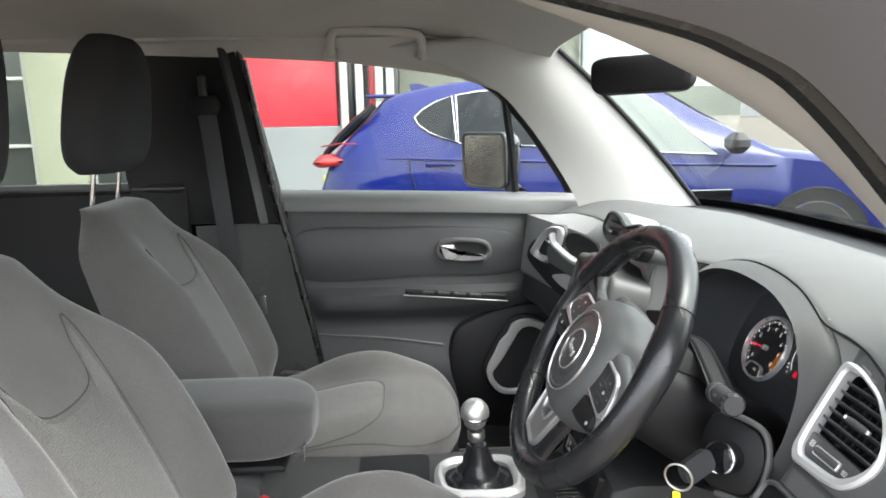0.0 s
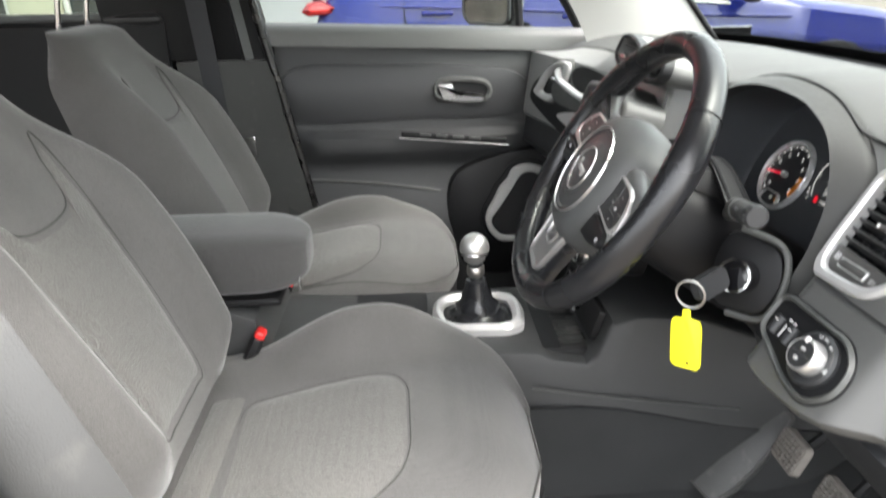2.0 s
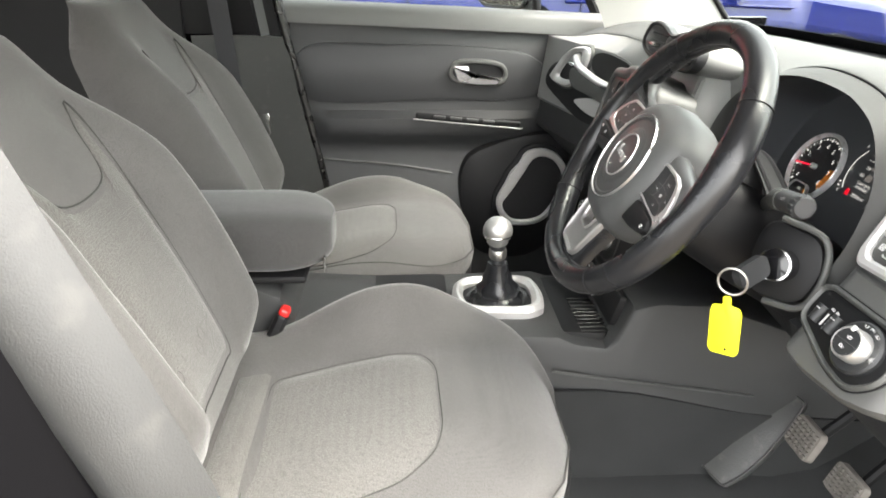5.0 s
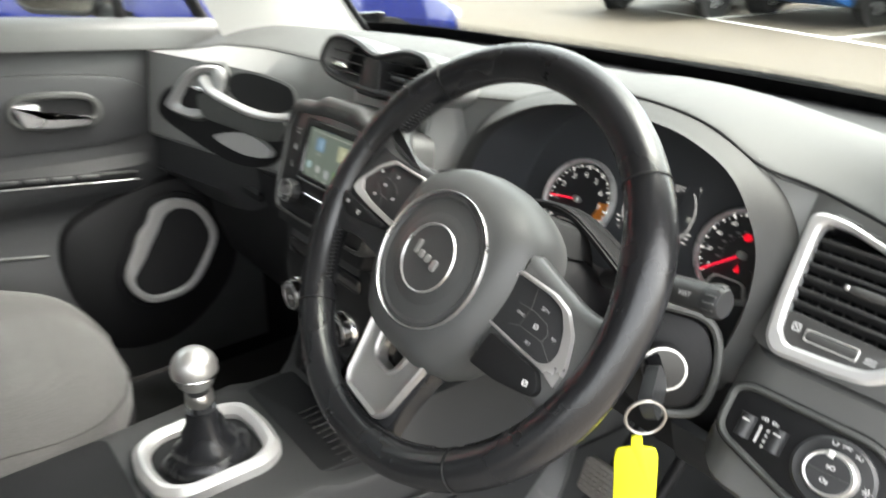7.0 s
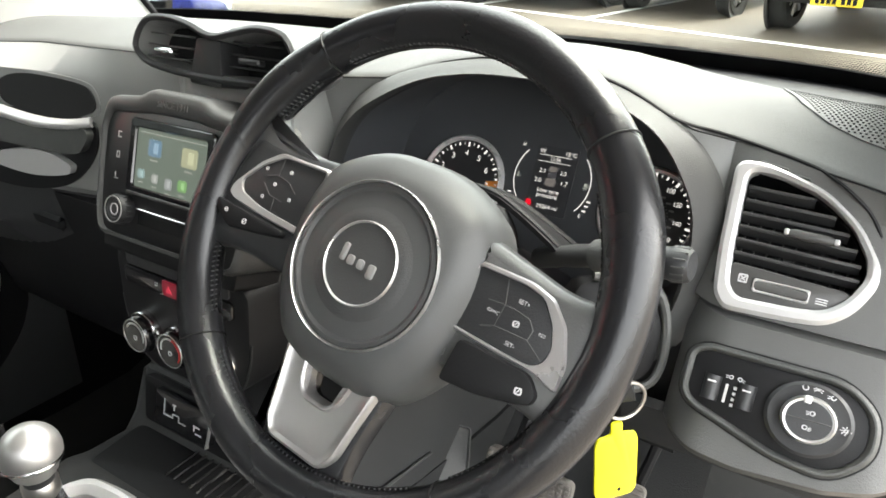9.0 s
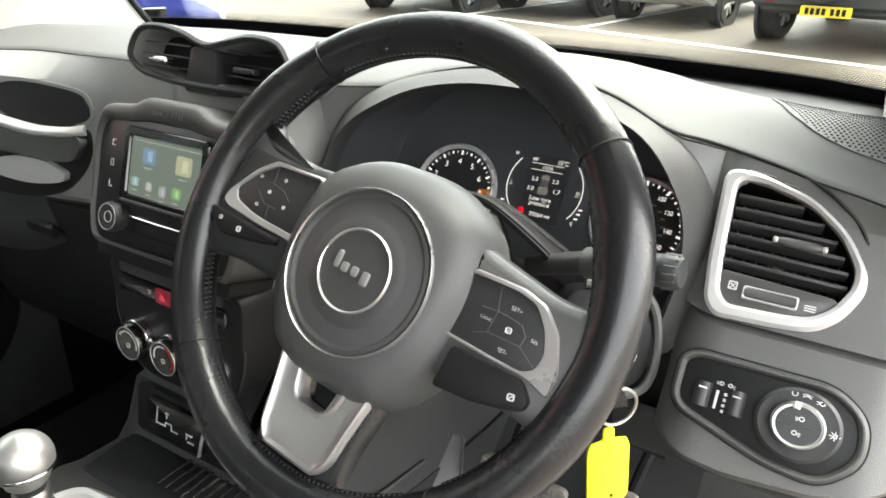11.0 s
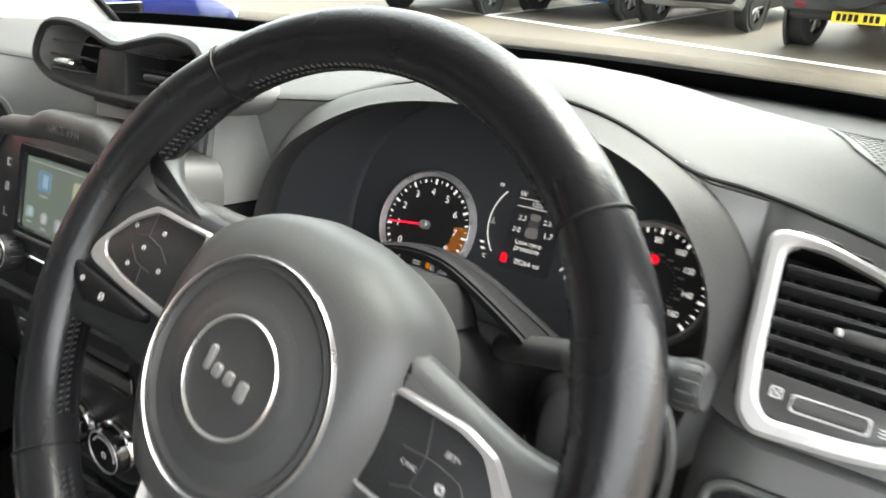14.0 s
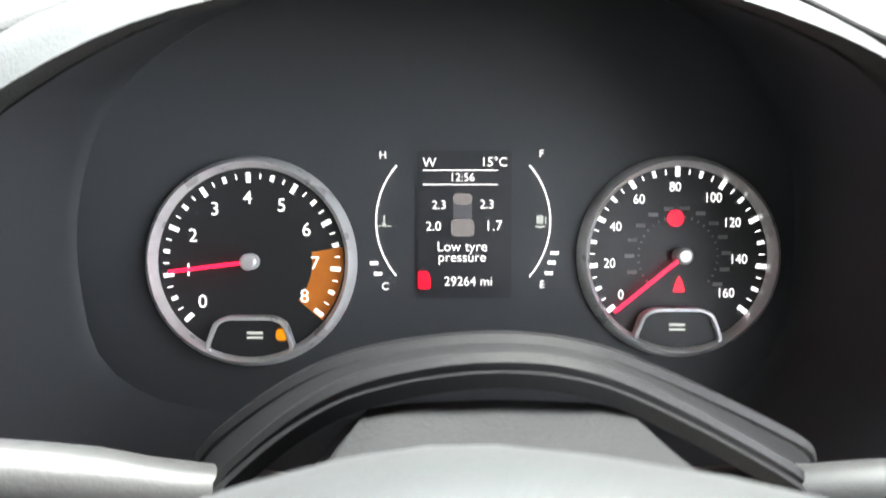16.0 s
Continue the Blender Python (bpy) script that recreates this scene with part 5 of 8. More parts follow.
fork = [Vector((p.x, p.y)) for p in rpoly([(-0.046, -0.066), (-0.022, -0.070), (-0.0165, -0.096), (-0.0105, -0.1035), (0.0105, -0.1035), (0.0165, -0.096), (0.022, -0.070), (0.046, -0.066), (0.0375, -0.112), (0.0345, -0.132), (0.0255, -0.1445), (-0.0255, -0.1445), (-0.0345, -0.132), (-0.0375, -0.112)], 0.006, 5)]
FORK = mat("fork_silver", (0.40, 0.392, 0.384), 0.34, metal=0.75, vary=0.15, vary_scale=14)
part("trim", skin([lift(fork, -0.018, mw), lift(fork, -0.0055, mw), lift(grow(fork, -0.0010), -0.0030, mw), lift(grow(fork, -0.0028), -0.0024, mw), lift(grow(fork, -0.0046), -0.0052, mw), lift([Vector((p.x * 0.72, -0.122 + (p.y + 0.122) * 0.78)) for p in fork], -0.0062, mw)], caps=True), FORK, lsp, "satin silver fork trim", 50)

# column shroud, stalks, ignition lock
mw = mrim
col = thing("steering_column", "grey plastic steering column shroud", "steering column")
ax = -(mw0.to_3x3() @ Vector((0, 0, 1)))
rings = []
for d, w, h in ((0.045, 0.050, 0.046), (0.06, 0.062, 0.056), (0.12, 0.068, 0.060), (0.20, 0.072, 0.062), (0.30, 0.076, 0.060)):
    mm = Matrix.Translation(ax * d) @ mw0
    rings.append([mm @ Vector((w * math.copysign(abs(math.cos(a)) ** 0.6, math.cos(a)), h * math.copysign(abs(math.sin(a)) ** 0.7, math.sin(a)) - 0.012, 0)) for a in (2 * math.pi * j / 32 for j in range(32))])
part("shroud", skin(rings), BLACK, col)
ARC = [(1.03, 1.134), (1.022, 1.1435), (1.0012, 1.1602), (0.981, 1.170), (0.952, 1.1752), (0.9236, 1.1733), (0.8955, 1.162), (0.857, 1.141), (0.85, 1.134)]
for dx, dz, w in ((0.0, 0.0, 0.004), (-0.020, 0.0085, 0.0035)):
    k = 0.86 if dx < 0 else 1.0
    part("rib", tube(smooth_path([(0.375 + dx, 0.945 + (y - 0.945) * k, z + dz) for y, z in ARC], 5), w, seg=8), BLACK, col)
rows = [[(0.377 - 0.028 * t, 0.945 + (y - 0.945) * lerp(1.0, 0.85, t), z + lerp(0.0, 0.0085, t) - 0.003) for t in spread(0, 1, 4)] for y, z in [(p.x, p.y) for p in smooth_path(ARC, 4)]]
part("gap_cover", sheet(rows, 0.004), BLACK, col, "dark sleeve over the column gap")
rows = []
for y, d in ((0.900, 0.030), (0.906, 0.010), (0.911, 0.002), (0.92, 0.0), (0.945, -0.001), (0.97, 0.0), (0.980, 0.002), (0.986, 0.010), (0.992, 0.030)):
    rows.append([(x, 0.945 + (y - 0.945) * lerp(0.92, 1.08, (0.366 - x) / 0.07), z - d) for x, z in ((0.366, 1.160), (0.356, 1.171), (0.350, 1.174), (0.33, 1.182), (0.30, 1.196))])
part("shroud_top", sheet(rows, 0.004), mat("shroud_plastic", (0.017, 0.0175, 0.018), 0.7, grain=0.4, scale=700, vary=0.3, vary_scale=20, spec=0.15), col, "dark grey top of the column shroud")
st = part("wiper_stalk", tube(smooth_path([(0.365, 0.885, 1.128), (0.346, 0.84, 1.149), (0.337, 0.805, 1.160), (0.330, 0.768, 1.1675)], 5), [0.009] * 4 + [0.0095] * 3 + [0.0115] * 3 + [0.0120] * 3 + [0.0122] * 3, seg=16), STALK, col, "dark wiper stalk")
part("end_cap", tube([(0.3302, 0.769, 1.1673), (0.3298, 0.766, 1.1678), (0.3282, 0.757, 1.1695), (0.3278, 0.754, 1.1699)], [0.0126, 0.0132, 0.0128, 0.0105], seg=20), DARK, st, "ribbed dark end cap")
for k in range(14):
    a = 2 * math.pi * k / 14
    part("grip_rib", tube([(0.3299 + 0.0130 * math.sin(a), 0.7665, 1.1677 + 0.0130 * math.cos(a)), (0.3284 + 0.0126 * math.sin(a), 0.7575, 1.1694 + 0.0126 * math.cos(a))], 0.0009, seg=5), BTRIM, st)
part("collar", tube([(0.3425, 0.828, 1.1535), (0.3375, 0.808, 1.1595)], 0.0128, seg=18), BTRIM, st)
part("stalk_print", words("MIST", 0.0052, basis((0.3192, 0.783, 1.1700), (-0.1, -1, 0.18), (0.55, 0, 1))), INK, st)
st = part("lamp_stalk", tube(smooth_path([(0.365, 1.00, 1.125), (0.345, 1.06, 1.155), (0.335, 1.10, 1.166), (0.327, 1.135, 1.172)], 5), [0.009] * 4 + [0.010] * 4 + [0.0125] * 4 + [0.0135] * 4, seg=14), STALK, col, "grey lamp stalk")
part("end_cap", tube([(0.328, 1.13, 1.171), (0.3245, 1.145, 1.175)], 0.0142, seg=18), DARK, st)
lock = part("lock_bezel", slab(rpoly([(-0.035, 0.045), (0.030, 0.035), (0.042, 0.0), (0.030, -0.045), (-0.03, -0.05), (-0.045, 0.0)], 0.02), -0.02, 0.008, 0.006, basis((0.362, 0.812, 1.083), (0.55, -0.8, 0), (0.3, 0.1, 1))), BLACK, col)
# paler tube on the right side only: the light falling there as colour
part("lock_edge", tube(smooth_path([basis((0.362, 0.812, 1.083), (0.55, -0.8, 0), (0.3, 0.1, 1)) @ Vector(p) for p in [(-0.02, 0.046, 0.006), (0.030, 0.037, 0.006), (0.043, 0.0, 0.006), (0.032, -0.044, 0.006), (-0.01, -0.052, 0.006)]], 6), 0.004, seg=8), BTRIM, lock, "right edge of the lock, paler for the light on it")
mk = basis((0.345, 0.803, 1.083), (0.55, -0.8, 0), (0.3, 0.1, 1))
part("lock_barrel", revolve([(0.019, -0.02), (0.019, 0.010), (0.017, 0.012), (0.001, 0.012)], 28, mk), GLOSS, lock)
part("lock_ring", revolve_open([(0.0195, 0.009), (0.019, 0.0125), (0.017, 0.0125), (0.0165, 0.009)], 28, mk), CHROME, lock)

# key with a yellow tag
key = thing("car_key", "black car key with ring and yellow plastic tag", "key")
part("head", slab(rrect(0.026, 0.046, 0.009), -0.006, 0.006, 0.003, basis((0.304, 0.786, 1.083), (-0.35, 0.2, 0.9), (0.8, 0.4, 0.2))), DARK, key)
part("ring", tube([basis((0.279, 0.774, 1.077), (0.75, -0.65, 0), (0, 0, 1)) @ Vector((0.0155 * math.cos(a), 0.0155 * math.sin(a), 0)) for a in (2 * math.pi * j / 28 for j in range(28))], 0.0014, closed=True, seg=8), STEEL, key, "steel key ring")
mt = basis((0.281, 0.775, 1.021), (0.72, -0.69, 0.10), (-0.10, 0.12, 1)) @ Matrix.Diagonal((0.72, 0.90, 1, 1))
tag = rpoly([(-0.006, 0.040), (0.006, 0.040), (0.006, 0.028), (0.021, 0.026), (0.024, 0.018), (0.024, -0.034), (0.018, -0.040), (-0.018, -0.040), (-0.024, -0.034), (-0.024, 0.018), (-0.021, 0.026), (-0.006, 0.028)], 0.003, 3)
part("tag", slab([Vector((p.x, p.y)) for p in tag], -0.0012, 0.0012, 0.0006, mt), YELLOW, key, "yellow plastic tag")
part("tag_hole", revolve([(0.0022, -0.0014), (0.0022, 0.0014)], 14, mt @ Matrix.Translation((0.004, -0.032, 0))), BLACK, key)

# ---- centre stack ----
stack = thing("centre_stack", "dark centre stack with radio and climate controls", "centre stack")
mst = basis((0.281, C, 1.10), (0, -1, 0), (0.30, 0, 1))            # local x: towards the driver (right), y: up
body = rpoly([(-0.112, -0.036), (-0.120, 0.00), (-0.122, 0.09), (-0.112, 0.121), (-0.058, 0.126), (-0.040, 0.136), (0.040, 0.136), (0.058, 0.126), (0.112, 0.121), (0.122, 0.09), (0.120, 0.00), (0.112, -0.036)], 0.016)
body = [Vector((p.x, p.y)) for p in body]
STACK = mat("stack_plastic", (0.052, 0.053, 0.052), 0.42, grain=0.35, scale=900, vary=0.15)
well = [Vector((p.x, p.y)) for p in rpoly([(-0.104, -0.030), (-0.110, 0.00), (-0.111, 0.085), (-0.103, 0.104), (-0.054, 0.107), (-0.036, 0.110), (0.036, 0.110), (0.054, 0.107), (0.103, 0.104), (0.111, 0.085), (0.110, 0.00), (0.104, -0.030)], 0.016)]
part("upper_panel", skin([lift(body, -0.07, mst), lift(body, -0.008, mst), lift(grow(body, -0.002), -0.002, mst), lift(grow(body, -0.007), 0.001, mst), lift(grow(well, 0.003), 0.001, mst), lift(well, -0.003, mst), lift(well, -0.012, mst)], caps=False), STACK, stack, "grey raised surround of the radio", 60)
part("mid_panel", slab(rpoly([(-0.110, -0.030), (0.110, -0.030), (0.107, -0.052), (-0.107, -0.052)], 0.006), -0.07, -0.008, 0.004, mst), BLACK, stack)
# lettering paler than its panel: the light on its raised edges as colour
part("raised_print", words("SINCE 1941", 0.0098, mst @ pose(0, 0.1205, 0.0008), depth=0.0010), LOWER, stack, "raised lettering")
radio = part("radio", slab(grow(well, 0.002), -0.014, -0.004, 0.001, mst), mat("radio_panel_plastic", (0.010, 0.010, 0.011), 0.34, vary=0.2, vary_scale=20), stack, "black radio panel")
SCREEN = glow("screen_picture", (0.20, 0.25, 0.21), 0.088)
mscr = mst @ Matrix.Translation((0.0, 0.0605, 0))
part("screen_frame", frame_ring(rrect(0.132, 0.084, 0.006), rrect(0.111, 0.064, 0.003), -0.005, 0.0005, 0.0015, mscr), GLOSS, radio)
part("screen_lip", slab(rrect(0.124, 0.0030, 0.001), -0.003, 0.0022, 0.0006, mscr @ Matrix.Translation((0, -0.0395, 0))), SEATLEVER, radio, "grey lip under the screen")
scr = part("screen", slab(rrect(0.1115, 0.0645, 0.003), -0.005, -0.0025, 0, mscr), SCREEN, radio, "lit touch screen with app icons")
for x, y, w, h, c in ((-0.026, 0.013, 0.021, 0.018, (0.09, 0.36, 0.62)), (0.029, 0.011, 0.024, 0.020, (0.62, 0.66, 0.30)), (-0.045, -0.017, 0.012, 0.010, (0.30, 0.60, 0.62)), (-0.022, -0.019, 0.010, 0.010, (0.50, 0.55, 0.52)), (0.000, -0.021, 0.011, 0.012, (0.42, 0.48, 0.50)), (0.022, -0.019, 0.014, 0.012, (0.22, 0.72, 0.10)), (0.046, -0.021, 0.008, 0.008, (0.70, 0.70, 0.55))):
    icon = part("icon", slab(rrect(w, h, 0.003), 0, 0.0003, 0, mscr @ Matrix.Translation((x, y, -0.0025))), glow("icon_colour", [0.55 * v + 0.45 * sum(c) / 3 for v in c], 0.085), scr)
    part("icon_mark", slab(rrect(w * 0.34, h * 0.62, 0.001), 0, 0.0003, 0, mscr @ Matrix.Translation((x + 0.1 * w, y, -0.0021))), glow("icon_light", [min(1, 0.35 + 0.8 * v) for v in c], 0.08), icon)
    part("icon_caption", bars([(x, y - h * 0.5 - 0.0042, 0.012 if w > 0.015 else 0.008, 0.0014)], mscr @ Matrix.Translation((0, 0, -0.0025)), z=0.0003), LIT_DIM, icon)
part("status_line", bars([(0.0, 0.028, 0.104, 0.0009)], mscr @ Matrix.Translation((0, 0, -0.0025)), z=0.0003), LIT_DIM, scr)
for y, rows in ((0.080, [(0, 0.003, 0.006, 0.0012), (0, -0.003, 0.006, 0.0012), (-0.002, 0, 0.0012, 0.006)]), (0.058, [(0, 0.003, 0.005, 0.0012), (0.002, 0, 0.0012, 0.006), (-0.0022, -0.001, 0.0012, 0.006), (0, -0.0035, 0.006, 0.0012)]), (0.034, [(-0.002, 0.001, 0.0012, 0.006), (0.0, -0.003, 0.006, 0.0012)])):
    part("side_print", bars(rows, mst @ Matrix.Translation((-0.0885, y, -0.0040))), INK, radio)
for x in (-0.067, 0.067):
    mk_ = mst @ Matrix.Translation((x, 0.000, -0.005))
    kn = part("knob", revolve([(0.0165, 0.000), (0.0165, 0.013), (0.0150, 0.0165), (0.0105, 0.0165), (0.0095, 0.0150), (0.001, 0.0150)], 36, mk_), DARK, radio)
    part("knob_ring", revolve_open([(0.0150, 0.0160), (0.0148, 0.0172), (0.0138, 0.0172), (0.0136, 0.0160)], 36, mk_), SILVER, kn, "silver ring")
    part("knob_button", revolve_open([(0.0068, 0.0150), (0.0066, 0.0158), (0.0056, 0.0158), (0.0054, 0.0150)], 28, mk_), INK, kn)
    for k in range(18):
        a = radians(20 * k)
        part("knob_rib", box((0.0012, 0.0016, 0.010), (0.0166 * math.cos(a), 0.0166 * math.sin(a), 0.007), 0.0004, mk_ @ pose(0, 0, 0)), DARK, kn)
part("slot_trim", tube([mst @ Vector((-0.046, 0.0045, -0.002)), mst @ Vector((0.0, 0.0040, -0.002)), mst @ Vector((0.046, 0.0045, -0.002))], 0.0011, seg=6), CHROME, radio, "silver line")
part("button_strip", box((0.088, 0.014, 0.003), (0.0, -0.006, -0.004), 0.001, mst), BLACK, radio)

mlo = basis((0.284, C, 0.97), (0, -1, 0), (0.06, 0, 1))
lower = rpoly([(-0.112, 0.075), (0.112, 0.075), (0.108, -0.01), (0.092, -0.055), (0.060, -0.075), (-0.060, -0.075), (-0.092, -0.055), (-0.108, -0.01)], 0.02)
lower = [Vector((p.x, p.y)) for p in lower]
lowp = part("lower_panel", slab(lower, -0.10, 0.0, 0.008, mlo), BLACK, stack)
part("lower_edge", tube([mlo @ Vector((p.x, p.y, -0.004)) for p in lower if p.y < 0.02], 0.0014, seg=6), DARK, lowp)
part("slot", slab(rrect(0.17, 0.016, 0.005), 0, 0.003, 0.001, mlo @ Matrix.Translation((0, 0.066, 0))), DARK, lowp)
part("switch_strip", slab(rrect(0.18, 0.022, 0.006), 0, 0.004, 0.002, mlo @ Matrix.Translation((0, 0.045, 0))), GLOSS, lowp)
hz = part("hazard_switch", slab(rrect(0.025, 0.019, 0.003), 0, 0.006, 0.002, mlo @ Matrix.Translation((-0.008, 0.045, 0))), glow("lit_hazard_switch", (0.55, 0.0, 0.04), 0.035), lowp, "lit red hazard switch")
part("triangle", slab(rpoly([(-0.005, -0.0035), (0.005, -0.0035), (0, 0.005)], 0.0005), 0.006, 0.0065, 0, mlo @ Matrix.Translation((-0.008, 0.045, 0))), glow("lit_triangle", (1.0, 0.06, 0.12), 0.09), hz)
part("strip_print", bars([(-0.032, 0.047, 0.005, 0.001), (-0.032, 0.044, 0.004, 0.001)], mlo @ Matrix.Translation((0, 0, 0.004))), INK, lowp)
for i, x in enumerate((-0.062, 0.0, 0.062)):
    mm = mlo @ Matrix.Translation((x, -0.024, 0))
    kn = part("climate_knob", revolve([(0.0235, 0.0), (0.0232, 0.016), (0.021, 0.019), (0.016, 0.0185), (0.001, 0.0185)], 40, mm), GLOSS, lowp)
    part("knob_ring", revolve_open([(0.0258, 0.0), (0.0258, 0.0075), (0.0248, 0.0090), (0.0236, 0.0078)], 40, mm), CHROME, kn, "chrome ring")
    part("knob_edge", revolve_open([(0.0212, 0.0186), (0.0208, 0.0196), (0.0202, 0.0196), (0.0199, 0.0184)], 40, mm), SILVER, kn)
    arcs = ((150, -20, 0.0150, INK),) if i != 1 else ((190, 75, 0.0150, INK), (70, -40, 0.0160, RED))
    for a0, a1, r, ink in arcs:
        pts = [Vector((q * math.cos(radians(a)), q * math.sin(radians(a)))) for q, aa in ((r + 0.0012, spread(a0, a1, 16)), (r - 0.0008, spread(a1, a0, 16))) for a in aa]
        part("knob_arc", slab(pts, 0.0184, 0.0190, 0, mm), ink, kn)
    part("knob_print", frame_ring(rrect(0.006, 0.006, 0.002), rrect(0.0036, 0.0036, 0.001), 0, 0.0005, 0, mm @ Matrix.Translation((0, -0.003, 0.0185))), INK, kn)
    part("knob_pointer", box((0.0026, 0.007, 0.002), (0, 0.0225, 0.0095), 0.0006, mm @ pose(0, 0, 0, 0, 0, -70 + 60 * i)), SILVER, kn)

# fascia behind the vents and the stack
rows = []
for y in spread(1.192, 1.402, 14):
    fx, fz = interp(y, [(a, b) for a, b, c in FRONT]), interp(y, [(a, c) for a, b, c in FRONT])
    t = ease((y - 1.35) / 0.05)
    row = [(fx + 0.001, y, fz - 0.003)]
    for z in spread(1.222, 1.00, 9):
        row.append((lerp(0.36 + 0.25 * (z - 1.1), 0.415 - 0.12 * (1.205 - z), t) + 0.002, y, z))
    rows.append(row)
part("centre_fascia", sheet(rows, 0.01), DASH, dash)

# centre air vents above the stack
cv = thing("centre_air_vents", "pair of dark centre air vents in one pod", "air vent")
mcv = basis((0.368, C, 1.262), (0, -1, 0), (0.22, 0, 1))
pod = smooth_loop([(-0.122, 0.000), (-0.106, 0.030), (-0.07, 0.036), (-0.032, 0.031), (0.004, 0.0215), (0.038, 0.028), (0.072, 0.034), (0.110, 0.028), (0.126, 0.000), (0.106, -0.022), (0.06, -0.026), (0.0, -0.027), (-0.05, -0.025), (-0.100, -0.018)], 4)
part("pod", skin([lift(grow(pod, -0.002), -0.075, mcv), lift(grow(pod, 0.001), -0.03, mcv), lift(pod, 0.0, mcv), lift(grow(pod, -0.003), 0.004, mcv), lift(grow(pod, -0.006), 0.003, mcv), lift(grow(pod, -0.008), -0.004, mcv), lift(grow(pod, -0.010), -0.040, mcv)], caps=False), DASH, cv, "dark grey vent pod")
part("rim", frame_ring(grow(pod, 0.0010), grow(pod, -0.0065), -0.012, 0.0060, 0.003, mcv), DARK, cv, "dark rounded rim")
part("recess", slab(grow(pod, -0.008), -0.042, -0.036, 0, mcv), BLACK, cv)
part("bridge", slab(rpoly([(-0.018, 0.016), (0.018, 0.016), (0.026, -0.032), (-0.026, -0.032)], 0.005), -0.036, 0.003, 0.003, mcv), DARK, cv)
for s in (-1, 1):
    for k in range(4):
        # left slats paler than the right: the light on them is put into colour
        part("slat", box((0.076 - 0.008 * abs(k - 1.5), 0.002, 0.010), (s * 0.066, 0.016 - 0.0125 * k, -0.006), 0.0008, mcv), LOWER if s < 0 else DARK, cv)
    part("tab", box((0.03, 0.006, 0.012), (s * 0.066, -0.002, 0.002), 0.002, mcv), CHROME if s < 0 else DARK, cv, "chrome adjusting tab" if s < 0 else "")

# ---- passenger's fascia ----
pf = thing("passenger_fascia", "grey passenger fascia with grab bar and vent", "fascia")
rows = []
for y in spread(1.385, 1.985, 48):
    fx, fz = interp(y, [(a, b) for a, b, c in FRONT]), interp(y, [(a, c) for a, b, c in FRONT])
    nose = 0.23 * max(0.0, y - 1.53)
    row = [(fx + 0.001, y, fz - 0.003)]
    for z in spread(1.205, 1.045, 10):
        row.append((0.415 - 0.12 * (1.205 - z) - nose, y, z))
    rows.append(row + [(0.402 - nose, y, 1.036), (0.43 - nose, y, 1.030)])
part("panel", sheet(rows, 0.02), DASH, pf)
rows = [[(0.415 - 0.12 * (1.205 - z) - 0.23 * max(0.0, y - 1.53) + 0.012, y, z) for z in spread(1.034, 0.97, 4)] + [(0.42, y, 0.86), (0.47, y, 0.76)] for y in spread(1.385, 1.985, 24)]
part("lower_panel", sheet(rows, 0.02), DARK, pf, "dark lower fascia")
FP = lambda y, z: 0.415 - 0.12 * (1.205 - z) - 0.23 * max(0.0, y - 1.53)


def on_face(y, z, d=0.0):
    return Vector((FP(y, z) - d, y, z))


def face_patch(pts, d0, d1):
    """A shallow plate on the passenger's fascia of that (y, z) outline."""
    cy, cz = sum(p[0] for p in pts) / len(pts), sum(p[1] for p in pts) / len(pts)
    rings = [[on_face(p[0], p[1], d0) for p in pts]]
    for k in (1.0, 0.92, 0.84, 0.76, 0.68, 0.6, 0.52, 0.44, 0.36, 0.28, 0.2, 0.12, 0.05):
        rings.append([on_face(cy + (p[0] - cy) * k, cz + (p[1] - cz) * k, d1) for p in pts])
    return skin(rings)


slot = smooth_loop([(1.726, 1.180), (1.712, 1.194), (1.669, 1.2005), (1.585, 1.193), (1.563, 1.180), (1.563, 1.158), (1.60, 1.146), (1.652, 1.146), (1.715, 1.157)], 8)
slot = [(p.x, p.y) for p in slot]
part("slot_edge", face_patch([(1.645 + (y - 1.645) * 1.07, 1.173 + (z - 1.173) * 1.18) for y, z in slot], -0.01, 0.0015), DASH, pf, "rounded edge of the slot")
# black plates proud of the fascia: the shade of the hollows as colour
part("upper_slot", face_patch(slot, -0.01, 0.0035), BLACK, pf, "black plate for the shaded slot behind the grab bar")
lowslot = smooth_loop([(1.945, 1.092), (1.90, 1.148), (1.74, 1.152), (1.585, 1.148), (1.560, 1.122), (1.580, 1.078), (1.63, 1.045), (1.725, 1.037), (1.84, 1.058)], 8)
part("lower_slot", face_patch([(p.x, p.y) for p in lowslot], -0.01, 0.003), BLACK, pf, "black plate for the shaded recess under the grab bar")
grip = smooth_loop([(1.795, 1.150), (1.70, 1.146), (1.578, 1.138), (1.572, 1.112), (1.60, 1.098), (1.70, 1.103), (1.785, 1.112)], 8)
# darker grey below the band: the bar's shaded underside
part("grip_body", face_patch([(p.x, p.y) for p in grip], 0.0, 0.014), BTRIM, pf, "underside of the grab bar, its shade put into a darker grey")
bar = smooth_path([on_face(1.785, 1.178, 0.012), on_face(1.760, 1.160, 0.015), on_face(1.710, 1.1495, 0.017), on_face(1.641, 1.1395, 0.017), on_face(1.590, 1.1400, 0.013), on_face(1.566, 1.1430, 0.004)], 6)
part("grab_bar", tube(bar, [0.0105] * 6 + [0.0085] * 13 + [0.0075] * (len(bar) - 19), seg=14, flat=0.8), SILVERP, pf, "satin silver upper band of the grab bar")
